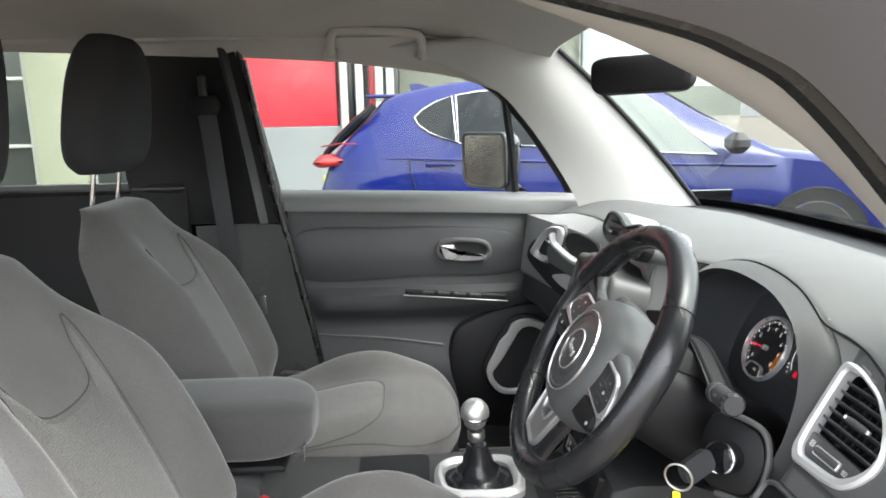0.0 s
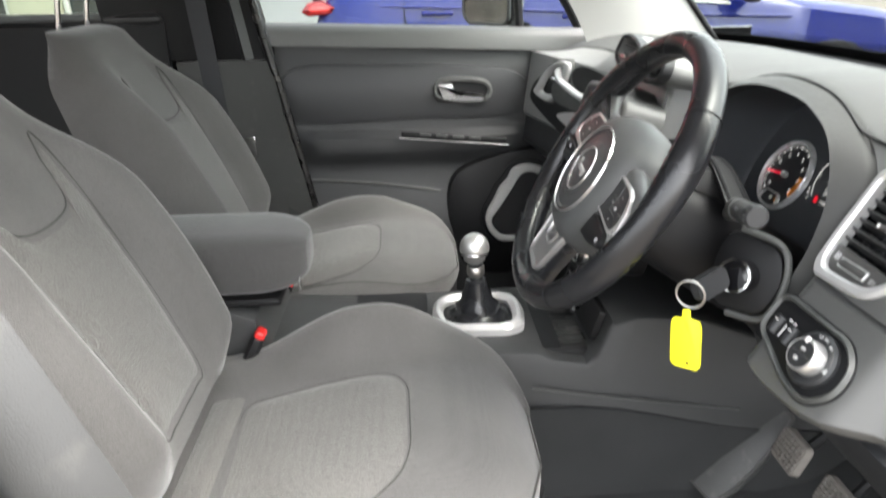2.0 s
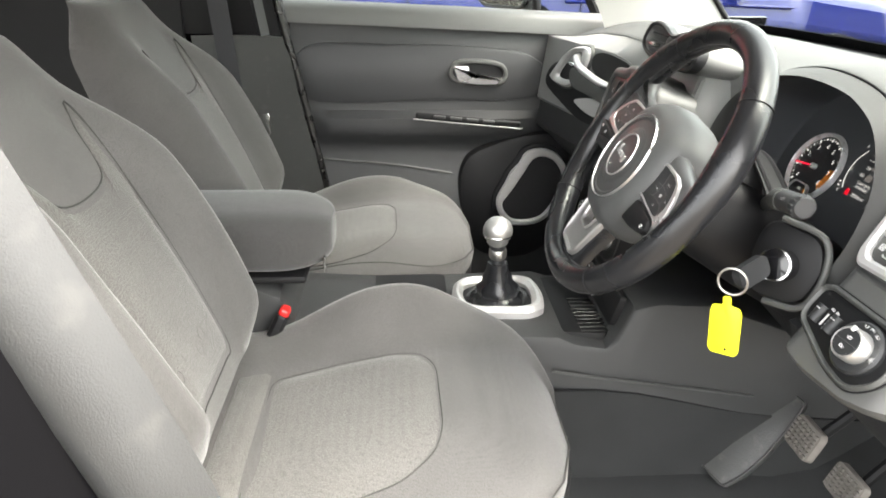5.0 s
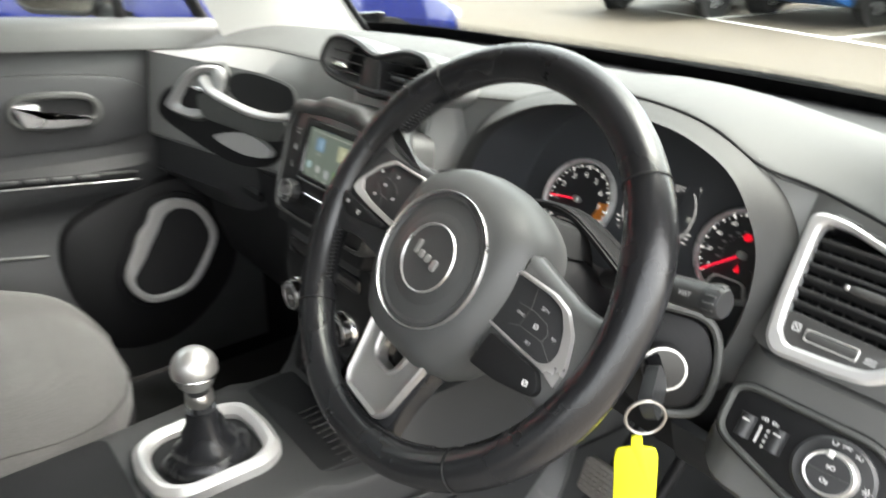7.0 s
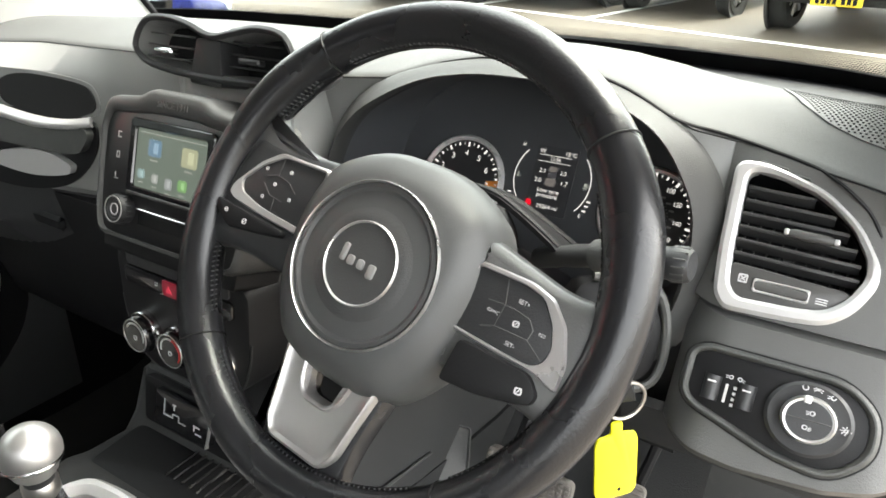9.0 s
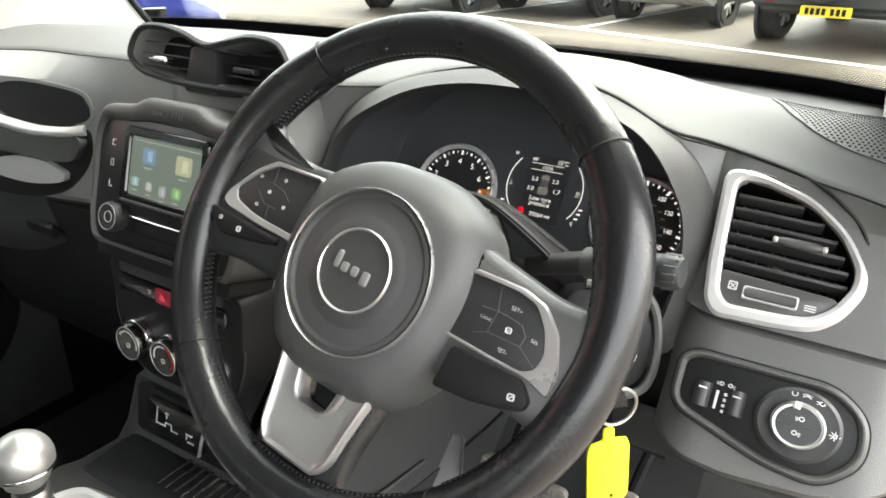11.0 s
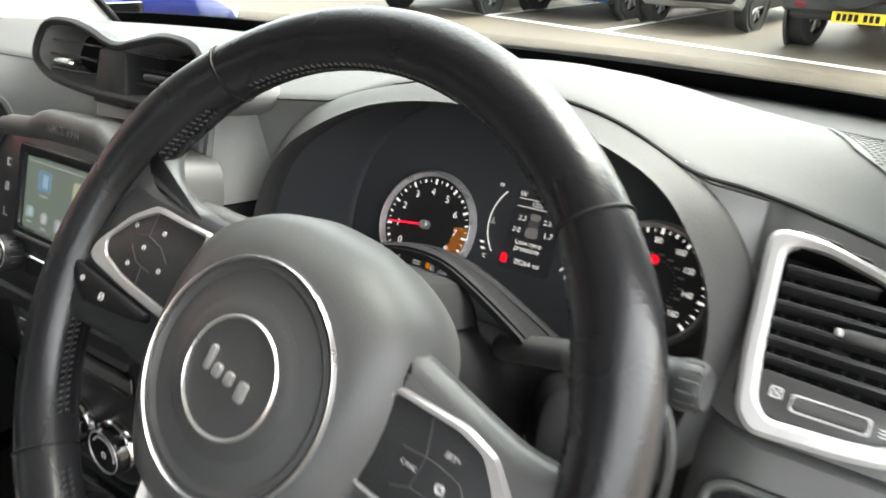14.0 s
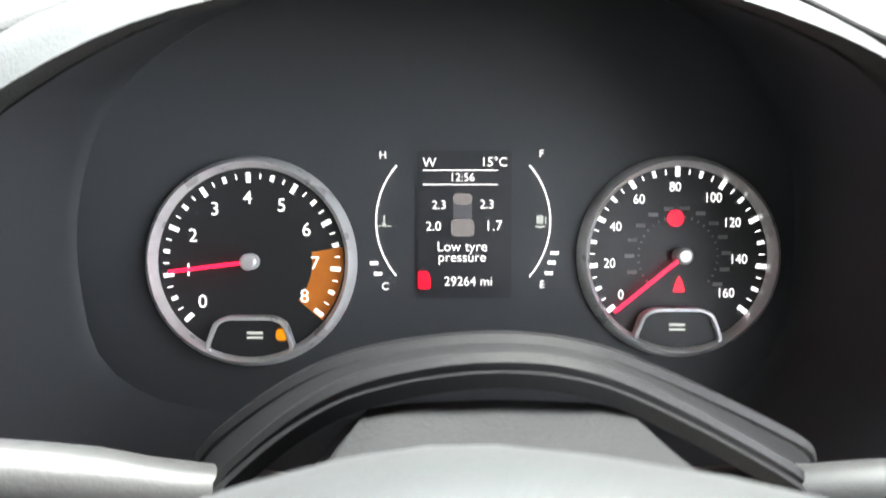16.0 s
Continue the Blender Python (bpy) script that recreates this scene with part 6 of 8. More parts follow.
lens = smooth_loop([(1.756, 1.0785), (1.70, 1.0945), (1.646, 1.097), (1.606, 1.0845), (1.600, 1.075), (1.612, 1.0665), (1.662, 1.0610), (1.7156, 1.066)], 8)
part("silver_inlay", face_patch([(p.x, p.y) for p in lens], 0.0, 0.012), SILVERP, pf, "satin silver inlay")
pv = thing("passenger_air_vent", "silver-ringed air vent by the passenger door", "air vent")
mpv = basis((0.330, 1.847, 1.142), (0.23, -1, 0), (0.12, 0, 1))
o = smooth_loop([(-0.068, -0.033), (-0.045, -0.002), (-0.004, 0.036), (0.0445, 0.056), (0.1000, 0.0625), (0.119, 0.051), (0.113, 0.023), (0.0926, -0.010), (0.0416, -0.040), (-0.016, -0.043)], 5)
i = smooth_loop([(-0.026, -0.022), (-0.008, 0.004), (0.0136, 0.030), (0.045, 0.045), (0.073, 0.048), (0.080, 0.041), (0.078, 0.020), (0.072, 0.002), (0.045, -0.020), (0.006, -0.027)], 5)
part("pod", skin([lift(grow(o, 0.006), -0.06, mpv), lift(grow(o, 0.006), -0.004, mpv), lift(grow(o, 0.003), 0.002, mpv), lift(grow(o, -0.002), 0.001, mpv)], caps=False), BTRIM, pv, "dark grey vent pod", 60)
part("ring", skin([lift(o, -0.02, mpv), lift(o, 0.003, mpv), lift(grow(o, -0.004), 0.008, mpv), lift(grow(i, 0.004), 0.006, mpv), lift(i, 0.000, mpv), lift(i, -0.03, mpv)], caps=False, loop=True), SILVERP, pv, "satin silver vent ring", 60)
part("duct", slab(grow(i, 0.003), -0.034, -0.026, 0, mpv), BLACK, pv)
for k in range(4):
    part("slat", box((0.086, 0.002, 0.012), (0.032 + 0.006 * k - 0.009, -0.012 + 0.0145 * k, -0.010), 0.0008, mpv @ pose(0, 0, 0, 0, 0, 0)), DARK, pv)
part("tab", box((0.030, 0.007, 0.012), (0.036, 0.014, 0.001), 0.002, mpv), CHROME, pv, "chrome adjusting tab")
gbx = thing("glove_box", "dark closed glove box lid", "glove box")
rows = [[(0.375 + 0.16 * (1.03 - z) - 0.015 * math.sin(math.pi * (1.03 - z) / 0.26), y, z) for z in spread(1.03, 0.77, 8)] for y in spread(1.44, 1.94, 8)]
part("lid", sheet(rows, 0.02), BLACK, gbx)
part("catch", box((0.012, 0.10, 0.022), (0.366, 1.69, 0.985), 0.005), BLACK, gbx)

# ---- centre console ----
con = thing("centre_console", "dark grey console between the front seats", "console")
rings = []
for x, y0, y1, zt in ((-0.95, 1.18, 1.38, 0.80), (-0.70, 1.17, 1.39, 0.872), (-0.34, 1.17, 1.39, 0.875), (-0.295, 1.165, 1.395, 0.86), (-0.275, 1.16, 1.40, 0.80), (-0.08, 1.155, 1.405, 0.785), (0.0, 1.15, 1.41, 0.787), (0.19, 1.14, 1.42, 0.787), (0.22, 1.135, 1.425, 0.775), (0.275, 1.13, 1.43, 0.768), (0.295, 1.13, 1.43, 0.79), (0.318, 1.13, 1.43, 0.845), (0.36, 1.13, 1.43, 0.855), (0.46, 1.13, 1.43, 0.85), (0.60, 1.12, 1.44, 0.80), (0.80, 1.10, 1.46, 0.70)):
    r = 0.014
    pts = [(y0 - 0.015, 0.44), (y0 - 0.012, 0.68), (y0 - 0.003, 0.71), (y0, zt - r), (y0 + 0.3 * r, zt - 0.3 * r), (y0 + r, zt)]
    mid = spread(y0 + 0.05, y1 - 0.05, 3)
    pts += [(m, zt) for m in mid]
    pts += [(y1 - r, zt), (y1 - 0.3 * r, zt - 0.3 * r), (y1, zt - r), (y1 + 0.003, 0.71), (y1 + 0.012, 0.68), (y1 + 0.015, 0.44)]
    rings.append([(x, y, z) for y, z in pts])
part("body", skin(rings), CONSOLE, con)
part("side_carpet", sheet([[(x, lerp(1.112, 1.118, t) - 0.03 * ease((x - 0.5) / 0.3), lerp(0.45, 0.690 - 0.06 * ease((x - 0.25) / 0.35), t)) for t in spread(0, 1, 5)] for x in spread(-0.2, 0.8, 16)], -0.006), CARPET, con, "black carpet on the console side")
part("side_line", tube(smooth_path([(0.18, 1.124, 0.726), (0.28, 1.118, 0.712), (0.43, 1.115, 0.690), (0.55, 1.108, 0.675)], 5), 0.0025, seg=6), BTRIM, con)
part("tray_mat", slab(rpoly([(0.197, -0.112), (0.286, -0.122), (0.286, 0.122), (0.197, 0.112)], 0.016), 0.766, 0.7815, 0.004, Matrix.Translation((0, C, 0))), BLACK, con, "black tray in front of the gear lever")
for k in range(10):
    part("mat_rib", box((0.050, 0.0035, 0.003), (0.262, C - 0.112 + 0.0135 * k, 0.7825), 0.001), RUBBER, con)
msoc = basis((0.300, C, 0.842), (0, -1, 0), (0.25, 0, 1))
usb = part("socket_panel", slab(rpoly([(-0.082, 0.006), (0.026, 0.006), (0.019, -0.040), (-0.082, -0.042)], 0.005), 0, 0.012, 0.003, msoc), GLOSS, con, "black socket panel with white signs")
for mark in [(-0.0625, -0.0135, 0.0018, 0.022), (-0.0555, -0.0235, 0.0150, 0.0020), (-0.046, -0.0215, 0.0018, 0.006), (-0.040, -0.0185, 0.011, 0.0016), (-0.0345, -0.0225, 0.0016, 0.008), (-0.044, -0.006, 0.007, 0.0014), (-0.044, -0.010, 0.0016, 0.006), (-0.028, -0.0255, 0.012, 0.0016), (-0.002, -0.020, 0.012, 0.0022), (-0.006, -0.024, 0.0022, 0.005), (0.002, -0.029, 0.011, 0.0018)]:
    part("socket_print", bars([mark], msoc @ Matrix.Translation((0, 0, 0.0121))), INK, usb)
part("socket_edge", box((0.003, 0.044, 0.006), (0.0225, -0.017, 0.011), 0.001, msoc @ pose(0, 0, 0, 0, 0, -8)), SILVER, usb, "bright edge")
part("front_wall", slab(rpoly([(-0.118, 0.010), (0.118, 0.010), (0.112, -0.052), (-0.112, -0.052)], 0.008), -0.01, 0.002, 0.002, msoc), BLACK, con, "black wall of the tray")

# black plate over the console top: the dark between the seats as colour
part("tray", slab(rpoly([(-0.270, -0.112), (0.004, -0.118), (0.004, 0.118), (-0.270, 0.112)], 0.02), 0.780, 0.7895, 0.003, Matrix.Translation((0, C, 0))), BLACK, con, "black plate on the console for the dark between the seats")
arm = thing("armrest", "grey cloth armrest lid over the console box", "armrest")
rings = []
for k in range(26):
    x = -0.60 + 0.395 * math.sin(math.pi / 2 * (k / 25)) if k else -0.60
    nose = max(0.0, (x + 0.315) / 0.112)
    f = math.sqrt(max(0.004, 1 - min(1.0, nose) ** 2.4))
    back = ease((x + 0.62) / 0.05)
    w, h, zc = 0.102 * (0.25 + 0.75 * f) * back, 0.056 * (0.42 + 0.58 * f) * back, 0.940 + 0.010 * (1 - f)
    rings.append([(x, C - 0.004 - 0.022 * (1 - f) + w * math.copysign(abs(math.cos(a)) ** 0.5, math.cos(a)), zc + h * math.copysign(abs(math.sin(a)) ** 0.6, math.sin(a)) * (1 if math.sin(a) > 0 else 0.95)) for a in (2 * math.pi * j / 40 for j in range(40))])
part("pad", skin(rings), cloth("armrest_cloth", (0.030, 0.030, 0.030), (0.064, 0.063, 0.062), 0.0013, 0.5), arm, "grey cloth pad", 60)
part("hinge_plate", box((0.36, 0.20, 0.012), (-0.43, C, 0.883), 0.004), BLACK, arm)
part("latch", box((0.004, 0.02, 0.03), (-0.217, C - 0.085, 0.91), 0.002), CHROME, arm, "chrome latch edge")

# gear lever
gl = thing("gear_lever", "gear lever with a silver ball knob in a silver surround", "gear lever")
sur_o = rpoly([(0.018, -0.050), (0.045, -0.072), (0.15, -0.076), (0.180, -0.058), (0.187, 0.0), (0.180, 0.058), (0.15, 0.076), (0.045, 0.072), (0.018, 0.050), (0.010, 0.0)], 0.02, 5)
sur_o = [Vector((p.x, p.y)) for p in sur_o]
mgl = Matrix.Translation((0.0, C, 0.786))
part("surround", frame_ring(sur_o, [Vector((0.095 + (p.x - 0.095) * 0.76, p.y * 0.74)) for p in sur_o], -0.004, 0.022, 0.008, mgl), SILVERP, gl, "satin silver gear surround")
part("plate", slab([Vector((0.095 + (p.x - 0.095) * 0.80, p.y * 0.78)) for p in sur_o], -0.002, 0.006, 0, mgl), BLACK, gl)
bas, top = Vector((0.098, 1.268, 0.795)), Vector((0.089, 1.25, 0.945))
rings = []
for t, r in ((0.0, 0.050), (0.06, 0.047), (0.12, 0.036), (0.2, 0.034), (0.27, 0.025), (0.36, 0.023), (0.44, 0.018), (0.55, 0.0155)):
    c = bas.lerp(top, t)
    rings.append([c + Vector((r * (1.15 + 0.1 * math.sin(5 * a)) * math.cos(a), r * math.sin(a) * (1 + 0.08 * math.cos(4 * a)), 0)) for a in (2 * math.pi * j / 24 for j in range(24))])
part("gaiter", skin(rings), LEATHER, gl, "black leather gaiter")
part("stem", tube([bas.lerp(top, t) for t in spread(0.45, 0.85, 6)], [0.012, 0.013, 0.012, 0.0115, 0.014, 0.016], seg=16), DARK, gl)
part("reverse_collar", tube([bas.lerp(top, t) for t in (0.62, 0.65, 0.73, 0.76)], [0.013, 0.0165, 0.0165, 0.013], seg=18), STEEL, gl, "grey reverse collar")
mkb = Matrix.Translation(top)
prof = [(0.010, -0.030), (0.016, -0.026), (0.0195, -0.022), (0.0195, -0.016), (0.024, -0.012)] + [(0.0268 * math.cos(a), 0.0268 * math.sin(a)) for a in spread(radians(-22), radians(88), 12)]
part("knob", revolve(prof, 32, mkb), mat("brushed_knob", (0.52, 0.52, 0.51), 0.38, metal=0.9, vary=0.12, vary_scale=40), gl, "silver ball knob", 60)
part("knob_seam", revolve_open([(0.0262, -0.0085), (0.0272, -0.0075), (0.0272, -0.006), (0.0265, -0.005)], 32, mkb), CHROME, gl)

# hand brake switch area and drink holder between the seats
cup = thing("cup_holder", "dark round cup holder in the console", "cup holder")
part("rim", revolve_open([(0.040, 0.782), (0.040, 0.791), (0.036, 0.793), (0.034, 0.788)], 32, Matrix.Translation((-0.085, C - 0.03, 0))), DARK, cup)
part("well", revolve([(0.035, 0.789), (0.033, 0.7885), (0.001, 0.7882)], 32, Matrix.Translation((-0.085, C - 0.03, 0))), BLACK, cup)

# belt buckles beside the seats
for (x, y, z), nm in (((-0.287, 1.148, 0.835), "driver"), ((-0.285, 1.425, 0.802), "passenger")):
    bk = thing("belt_buckle", f"black seat belt buckle with red button beside the {nm} seat", "belt buckle", group="belt buckles")
    mm = basis((x, y, z), (0, -1, 0.1), (-0.45, 0, -0.9))
    part("case", box((0.034, 0.085, 0.022), (0, 0.038, 0), 0.006, mm), BLACK, bk)
    part("button", box((0.028, 0.014, 0.018), (0, -0.008, 0.0), 0.004, mm), RED, bk, "red release button")
    part("stalk", tube([mm @ Vector((0, 0.07, 0)), mm @ Vector((0, 0.22, 0))], 0.009, seg=8), DARK, bk)

# ---- front seats ----
VALANCE = mat("dark_valance_cloth", (0.014, 0.014, 0.015), 0.9, grain=0.6, scale=900, vary=0.15, spec=0.15)
SEATSEAM = mat("seat_seam_thread", (0.035, 0.034, 0.032), 0.9, vary=0.1)
MARK = mat("pale_woven_thread", (0.118, 0.116, 0.111), 0.9, grain=0.5, scale=900, vary=0.2, vary_scale=40)
RAIL = mat("greased_seat_rail", (0.075, 0.074, 0.072), 0.38, metal=0.9, vary=0.3, vary_scale=30)
BOLSTER = [0.095]


def seat_top(x, s):
    """Height of the cushion's top at x, s across (-1 to 1)."""
    z = 0.828 - 0.15 * max(0.0, -0.03 - x) - 0.10 * max(0.0, x + 0.03) ** 1.5
    z += (BOLSTER[0] * ease((s - 0.45) / 0.42) - 0.012 * ease((-s - 0.45) / 0.4)) * (1 - 0.80 * ease((x + 0.10) / 0.20)) * (1 - 0.72 * ease((-0.12 - x) / 0.20))
    return z


def seat_half(x):
    w = 0.252 - 0.012 * ease((-0.2 - x) / 0.15)
    if x > -0.06:
        w *= math.sqrt(max(0.0, 1 - ((x + 0.06) / 0.212) ** 3.2))
    return w


def front_drop(x):
    return 0.052 * max(0.0, (x - 0.055) / 0.095) ** 2.6


WOVEN = ((0.16, -0.36), (0.34, -0.38), (0.15, 0.0))


def seat(name, y0, dx, outer, label):
    """outer: -1 if the seat's door side lies towards -y."""
    o = Vector((dx, y0, 0))
    st = thing(name, label, "car seat", group="front seats")
    # cushion
    rings = []
    S = [math.sin(math.pi * (k / 28 - 0.5)) for k in range(29)]
    for x in spread(-0.37, 0.06, 16) + [0.08, 0.10, 0.118, 0.132, 0.142, 0.149]:
        w = seat_half(x)
        zb = 0.735 + 0.02 * ease((x - 0.02) / 0.13)
        ring = [o + Vector((x, w * s, zb)) for s in S[::4]]
        for s in S[::-1]:
            e = (1 - abs(s) ** 7) ** 0.45
            zt = seat_top(x, s) - front_drop(x)
            ring.append(o + Vector((x, w * s * (1.0 if abs(s) < 0.99 else 0.99), zb + 0.02 + (zt - zb - 0.02) * e)))
        rings.append(ring)
    cush = part("cushion", skin(rings), SEAT, st, "grey cloth seat cushion", 60)
    # insert panel with piping
    ins = rpoly([(-0.284, 0.074), (-0.17, 0.096), (-0.095, 0.102), (-0.055, 0.090), (-0.036, 0.052), (-0.033, -0.09), (-0.044, -0.135), (-0.085, -0.172), (-0.17, -0.198), (-0.284, -0.207)], 0.02, 5)

    def on_top(x, y, d):
        return o + Vector((x, y, seat_top(x, y / seat_half(x)) - front_drop(x) + d))

    def fan(loop, centre_d, edge_d, n=8, cx=-0.16):
        rr = []
        for k in range(n + 1):
            t = k / n
            rr.append([on_top(cx + (p.x - cx) * t, p.y * t, lerp(centre_d, edge_d, ease((t - 0.8) / 0.2))) for p in loop])
        return skin(rr[1:] + [[q - Vector((0, 0, 0.02)) for q in rr[-1]]], caps=True)

    part("insert", fan(ins, 0.005, -0.001), INSERT, cush, "paler mesh cloth insert", 60)
    part("piping", tube([on_top(p.x, p.y, -0.0005) for p in grow([Vector((q.x, q.y)) for q in ins], 0.002)], 0.0011, closed=True, seg=6), SEATSEAM, cush)
    part("rear_pleat", sheet([[on_top(x, y, 0.001 + d) for x, d in ((-0.346, -0.004), (-0.337, 0.004), (-0.314, 0.005), (-0.297, 0.004), (-0.288, -0.003))] for y in spread(-0.212, 0.09, 14)], -0.003), INSERT, cush, "paler pleat of mesh cloth")
    # front and side seam
    seam = [o + Vector((x, s * seat_half(x) * 0.995, 0.765 + 0.5 * (seat_top(x, 0.95) - front_drop(x) - 0.765))) for s, xs in ((outer, spread(-0.30, 0.144, 18)), (-outer, spread(0.144, -0.30, 18))) for x in xs]
    part("side_piping", tube(seam, 0.0012, seg=6), SEATSEAM, cush)
    hem = [o + Vector((x, s * seat_half(x) * 0.985, 0.756)) for s, xs in ((outer, spread(-0.30, 0.140, 16)), (-outer, spread(0.140, -0.30, 16))) for x in xs]
    part("valance", sheet([[p, p + Vector((0, 0, -0.05)), p + Vector((-0.012, 0, -0.12))] for p in hem], 0.006), VALANCE, st, "dark cloth valance under the cushion")
    # backrest, leaning back
    base, lean = Vector((-0.375, 0, 0.80)), radians(24)
    up, nrm = Vector((-math.sin(lean), 0, math.cos(lean))), Vector((math.cos(lean), 0, math.sin(lean)))
    H = 0.575

    wide = [p.y for p in smooth_path([(-0.1, 0.190), (0.0, 0.200), (0.1, 0.214), (0.2, 0.226), (0.3, 0.233), (0.4, 0.236), (0.5, 0.234), (0.6, 0.224), (0.7, 0.203), (0.8, 0.176), (0.9, 0.158), (1.0, 0.118), (1.1, 0.05)], 10)]

    def bw(v):
        k = min(len(wide) - 2, max(0, int((v + 0.1) * 100)))
        return lerp(wide[k], wide[k + 1], (v + 0.1) * 100 - k)

    def bfront(v, s):
        mid = 0.012 * math.sin(math.pi * min(1, v / 0.8))
        bol = 0.062 * ease((abs(s) - 0.40) / 0.36) * ease((v + 0.04) / 0.16) * ease((0.90 - v) / 0.36)
        return 0.042 + mid + bol - 0.05 * max(0, (v - 0.93) / 0.07) ** 2

    def bpoint(v, s, d=0.0):
        bend = -0.03 * v * v
        return o + base + up * (H * v) + nrm * (bfront(v, s) + d + bend) + Vector((0, bw(v) * s, 0))

    rings = []
    for v in spread(0.0, 0.9, 31) + [0.92, 0.94, 0.96, 0.975, 0.988, 0.996, 1.0]:
        ring = []
        thick = 0.075 * (1 - 0.6 * ease((v - 0.8) / 0.2))
        bend = -0.03 * v * v
        for s in S[::3]:
            ring.append(o + base + up * (H * v) + nrm * (bend - thick + 0.02 * s * s) + Vector((0, bw(v) * 0.96 * s, 0)))
        for s in S[::-1]:
            e = (1 - abs(s) ** 5.5) ** 0.5
            ring.append(o + base + up * (H * v) + nrm * (bend - 0.01 + (bfront(v, s) + 0.01) * e) + Vector((0, bw(v) * s, 0)))
        rings.append(ring)
    bk = part("backrest", skin(rings), SEAT, st, "grey cloth backrest with side bolsters", 60)
    # pale mesh centre of the backrest
    half = [(0.05, 0.0), (0.05, 0.25), (0.06, 0.40), (0.20, 0.40), (0.36, 0.41), (0.52, 0.44), (0.66, 0.49), (0.77, 0.55), (0.70, 0.42), (0.62, 0.33), (0.585, 0.22), (0.575, 0.0)]
    loop = smooth_loop(half + [(a, -b) for a, b in half[-2:0:-1]], 4)
    rr = []
    for k in range(1, 9):
        t = k / 8
        rr.append([bpoint(0.33 + (p.x - 0.33) * t, p.y * t, lerp(0.003, -0.002, ease((t - 0.8) / 0.2))) for p in loop])
    rr.append([q - nrm * 0.02 for q in rr[-1]])
    part("insert", skin(rr), INSERT, bk, "paler mesh cloth insert", 60)
    part("piping", tube([bpoint(p.x, p.y, 0.0) for p in loop], 0.0014, closed=True, seg=6), SEATSEAM, bk)
    # faint woven mark on the driver's backrest, plain rounded shapes
    if outer < 0:
        for v0, s0 in WOVEN:
            for j in (0, 1):
                c0, r = s0 + 0.10 * j, 0.0085
                loop = [bpoint(v0 + (0.018 * j + r * 1.2 * math.cos(a) / H), c0 + r * math.sin(a) / bw(v0), 0.0024) for a in (2 * math.pi * i / 18 for i in range(18))]
                part("woven_mark", tube(loop, 0.0014, closed=True, seg=6), MARK, bk, "paler woven mark")
            part("woven_bar", tube([bpoint(v0 - 0.03 + 0.03 * i, s0 + 0.145, 0.0022) for i in range(3)], 0.0013, seg=6), MARK, bk)
    # head restraint
    hr = part("head_restraint", head(o + Vector((-0.610, 0, 1.522)), radians(8)), mat("dark_head_cloth", (0.03, 0.03, 0.032), 0.9, grain=0.7, scale=900, vary=0.12, spec=0.2), st, "dark cloth head restraint", 60)
    for s in (-1, 1):
        p0, p1 = bpoint(0.97, s * 0.6) + Vector((-0.045, 0, -0.03)), o + Vector((-0.625, s * 0.065, 1.42))
        p0.y = p1.y
        part("post", tube([p0, p1], 0.0055, seg=10), CHROME, hr, "chrome post")
        part("post_sleeve", tube([p0 + Vector((0, 0, 0.015)), p0 + Vector((-0.004, 0, 0.030))], 0.012, seg=12), DARK, hr)
    # base: side shield with levers on the door side, runner rails
    ys = y0 + outer * 0.298
    msh = basis((dx, ys, 0.0), (1, 0, 0), (0, 0, 1)) if outer < 0 else basis((dx, ys, 0.0), (-1, 0, 0), (0, 0, 1))
    f = 1 if outer < 0 else -1
    if outer > 0:
        msh = msh @ Matrix.Translation((0, -0.055, 0))
    shield = rpoly([(f * -0.33, 0.833), (f * -0.22, 0.818), (f * 0.02, 0.812), (f * 0.100, 0.802), (f * 0.110, 0.785), (f * 0.104, 0.74), (f * 0.085, 0.70), (f * 0.055, 0.662), (f * 0.0, 0.632), (f * -0.20, 0.632), (f * -0.33, 0.66)], 0.02, 4)
    sh = part("side_shield", slab([Vector((p.x, p.y)) for p in shield], -0.028, 0.0, 0.006, msh), SEATBASE, st, "grey plastic side shield")
    upper = rpoly([(f * -0.34, 0.838), (f * -0.22, 0.824), (f * 0.02, 0.818), (f * 0.100, 0.808), (f * 0.112, 0.795), (f * 0.108, 0.765), (f * 0.085, 0.772), (f * 0.03, 0.795), (f * -0.20, 0.798), (f * -0.24, 0.775), (f * -0.34, 0.79)], 0.012, 4)
    part("upper_shield", slab([Vector((p.x, p.y)) for p in upper], -0.028, 0.008, 0.006, msh), SHIELD, sh, "upper band, its daylight put into a paler grey")
    if outer < 0:
        lev = rpoly([(-0.195, 0.672), (-0.150, 0.632), (-0.118, 0.645), (-0.085, 0.690), (0.035, 0.712), (0.046, 0.738), (0.042, 0.756), (-0.05, 0.744), (-0.16, 0.716)], 0.018, 5)
        lv = part("height_lever", slab([Vector((p.x, p.y)) for p in lev], -0.002, 0.020, 0.010, msh), SHIELD, sh, "long grey seat height lever")
        part("pivot_cap", revolve([(0.030, 0.0), (0.030, 0.022), (0.027, 0.025), (0.001, 0.025)], 32, msh @ Matrix.Translation((-0.150, 0.668, 0))), SEATBASE, lv)
        lev = rpoly([(-0.232, 0.745), (-0.215, 0.77), (-0.14, 0.788), (-0.126, 0.775), (-0.130, 0.757), (-0.20, 0.742), (-0.215, 0.722), (-0.235, 0.725)], 0.012, 5)
        lv = part("recline_lever", slab([Vector((p.x, p.y)) for p in lev], -0.002, 0.018, 0.008, msh), SHIELD, sh, "short grey recline lever")
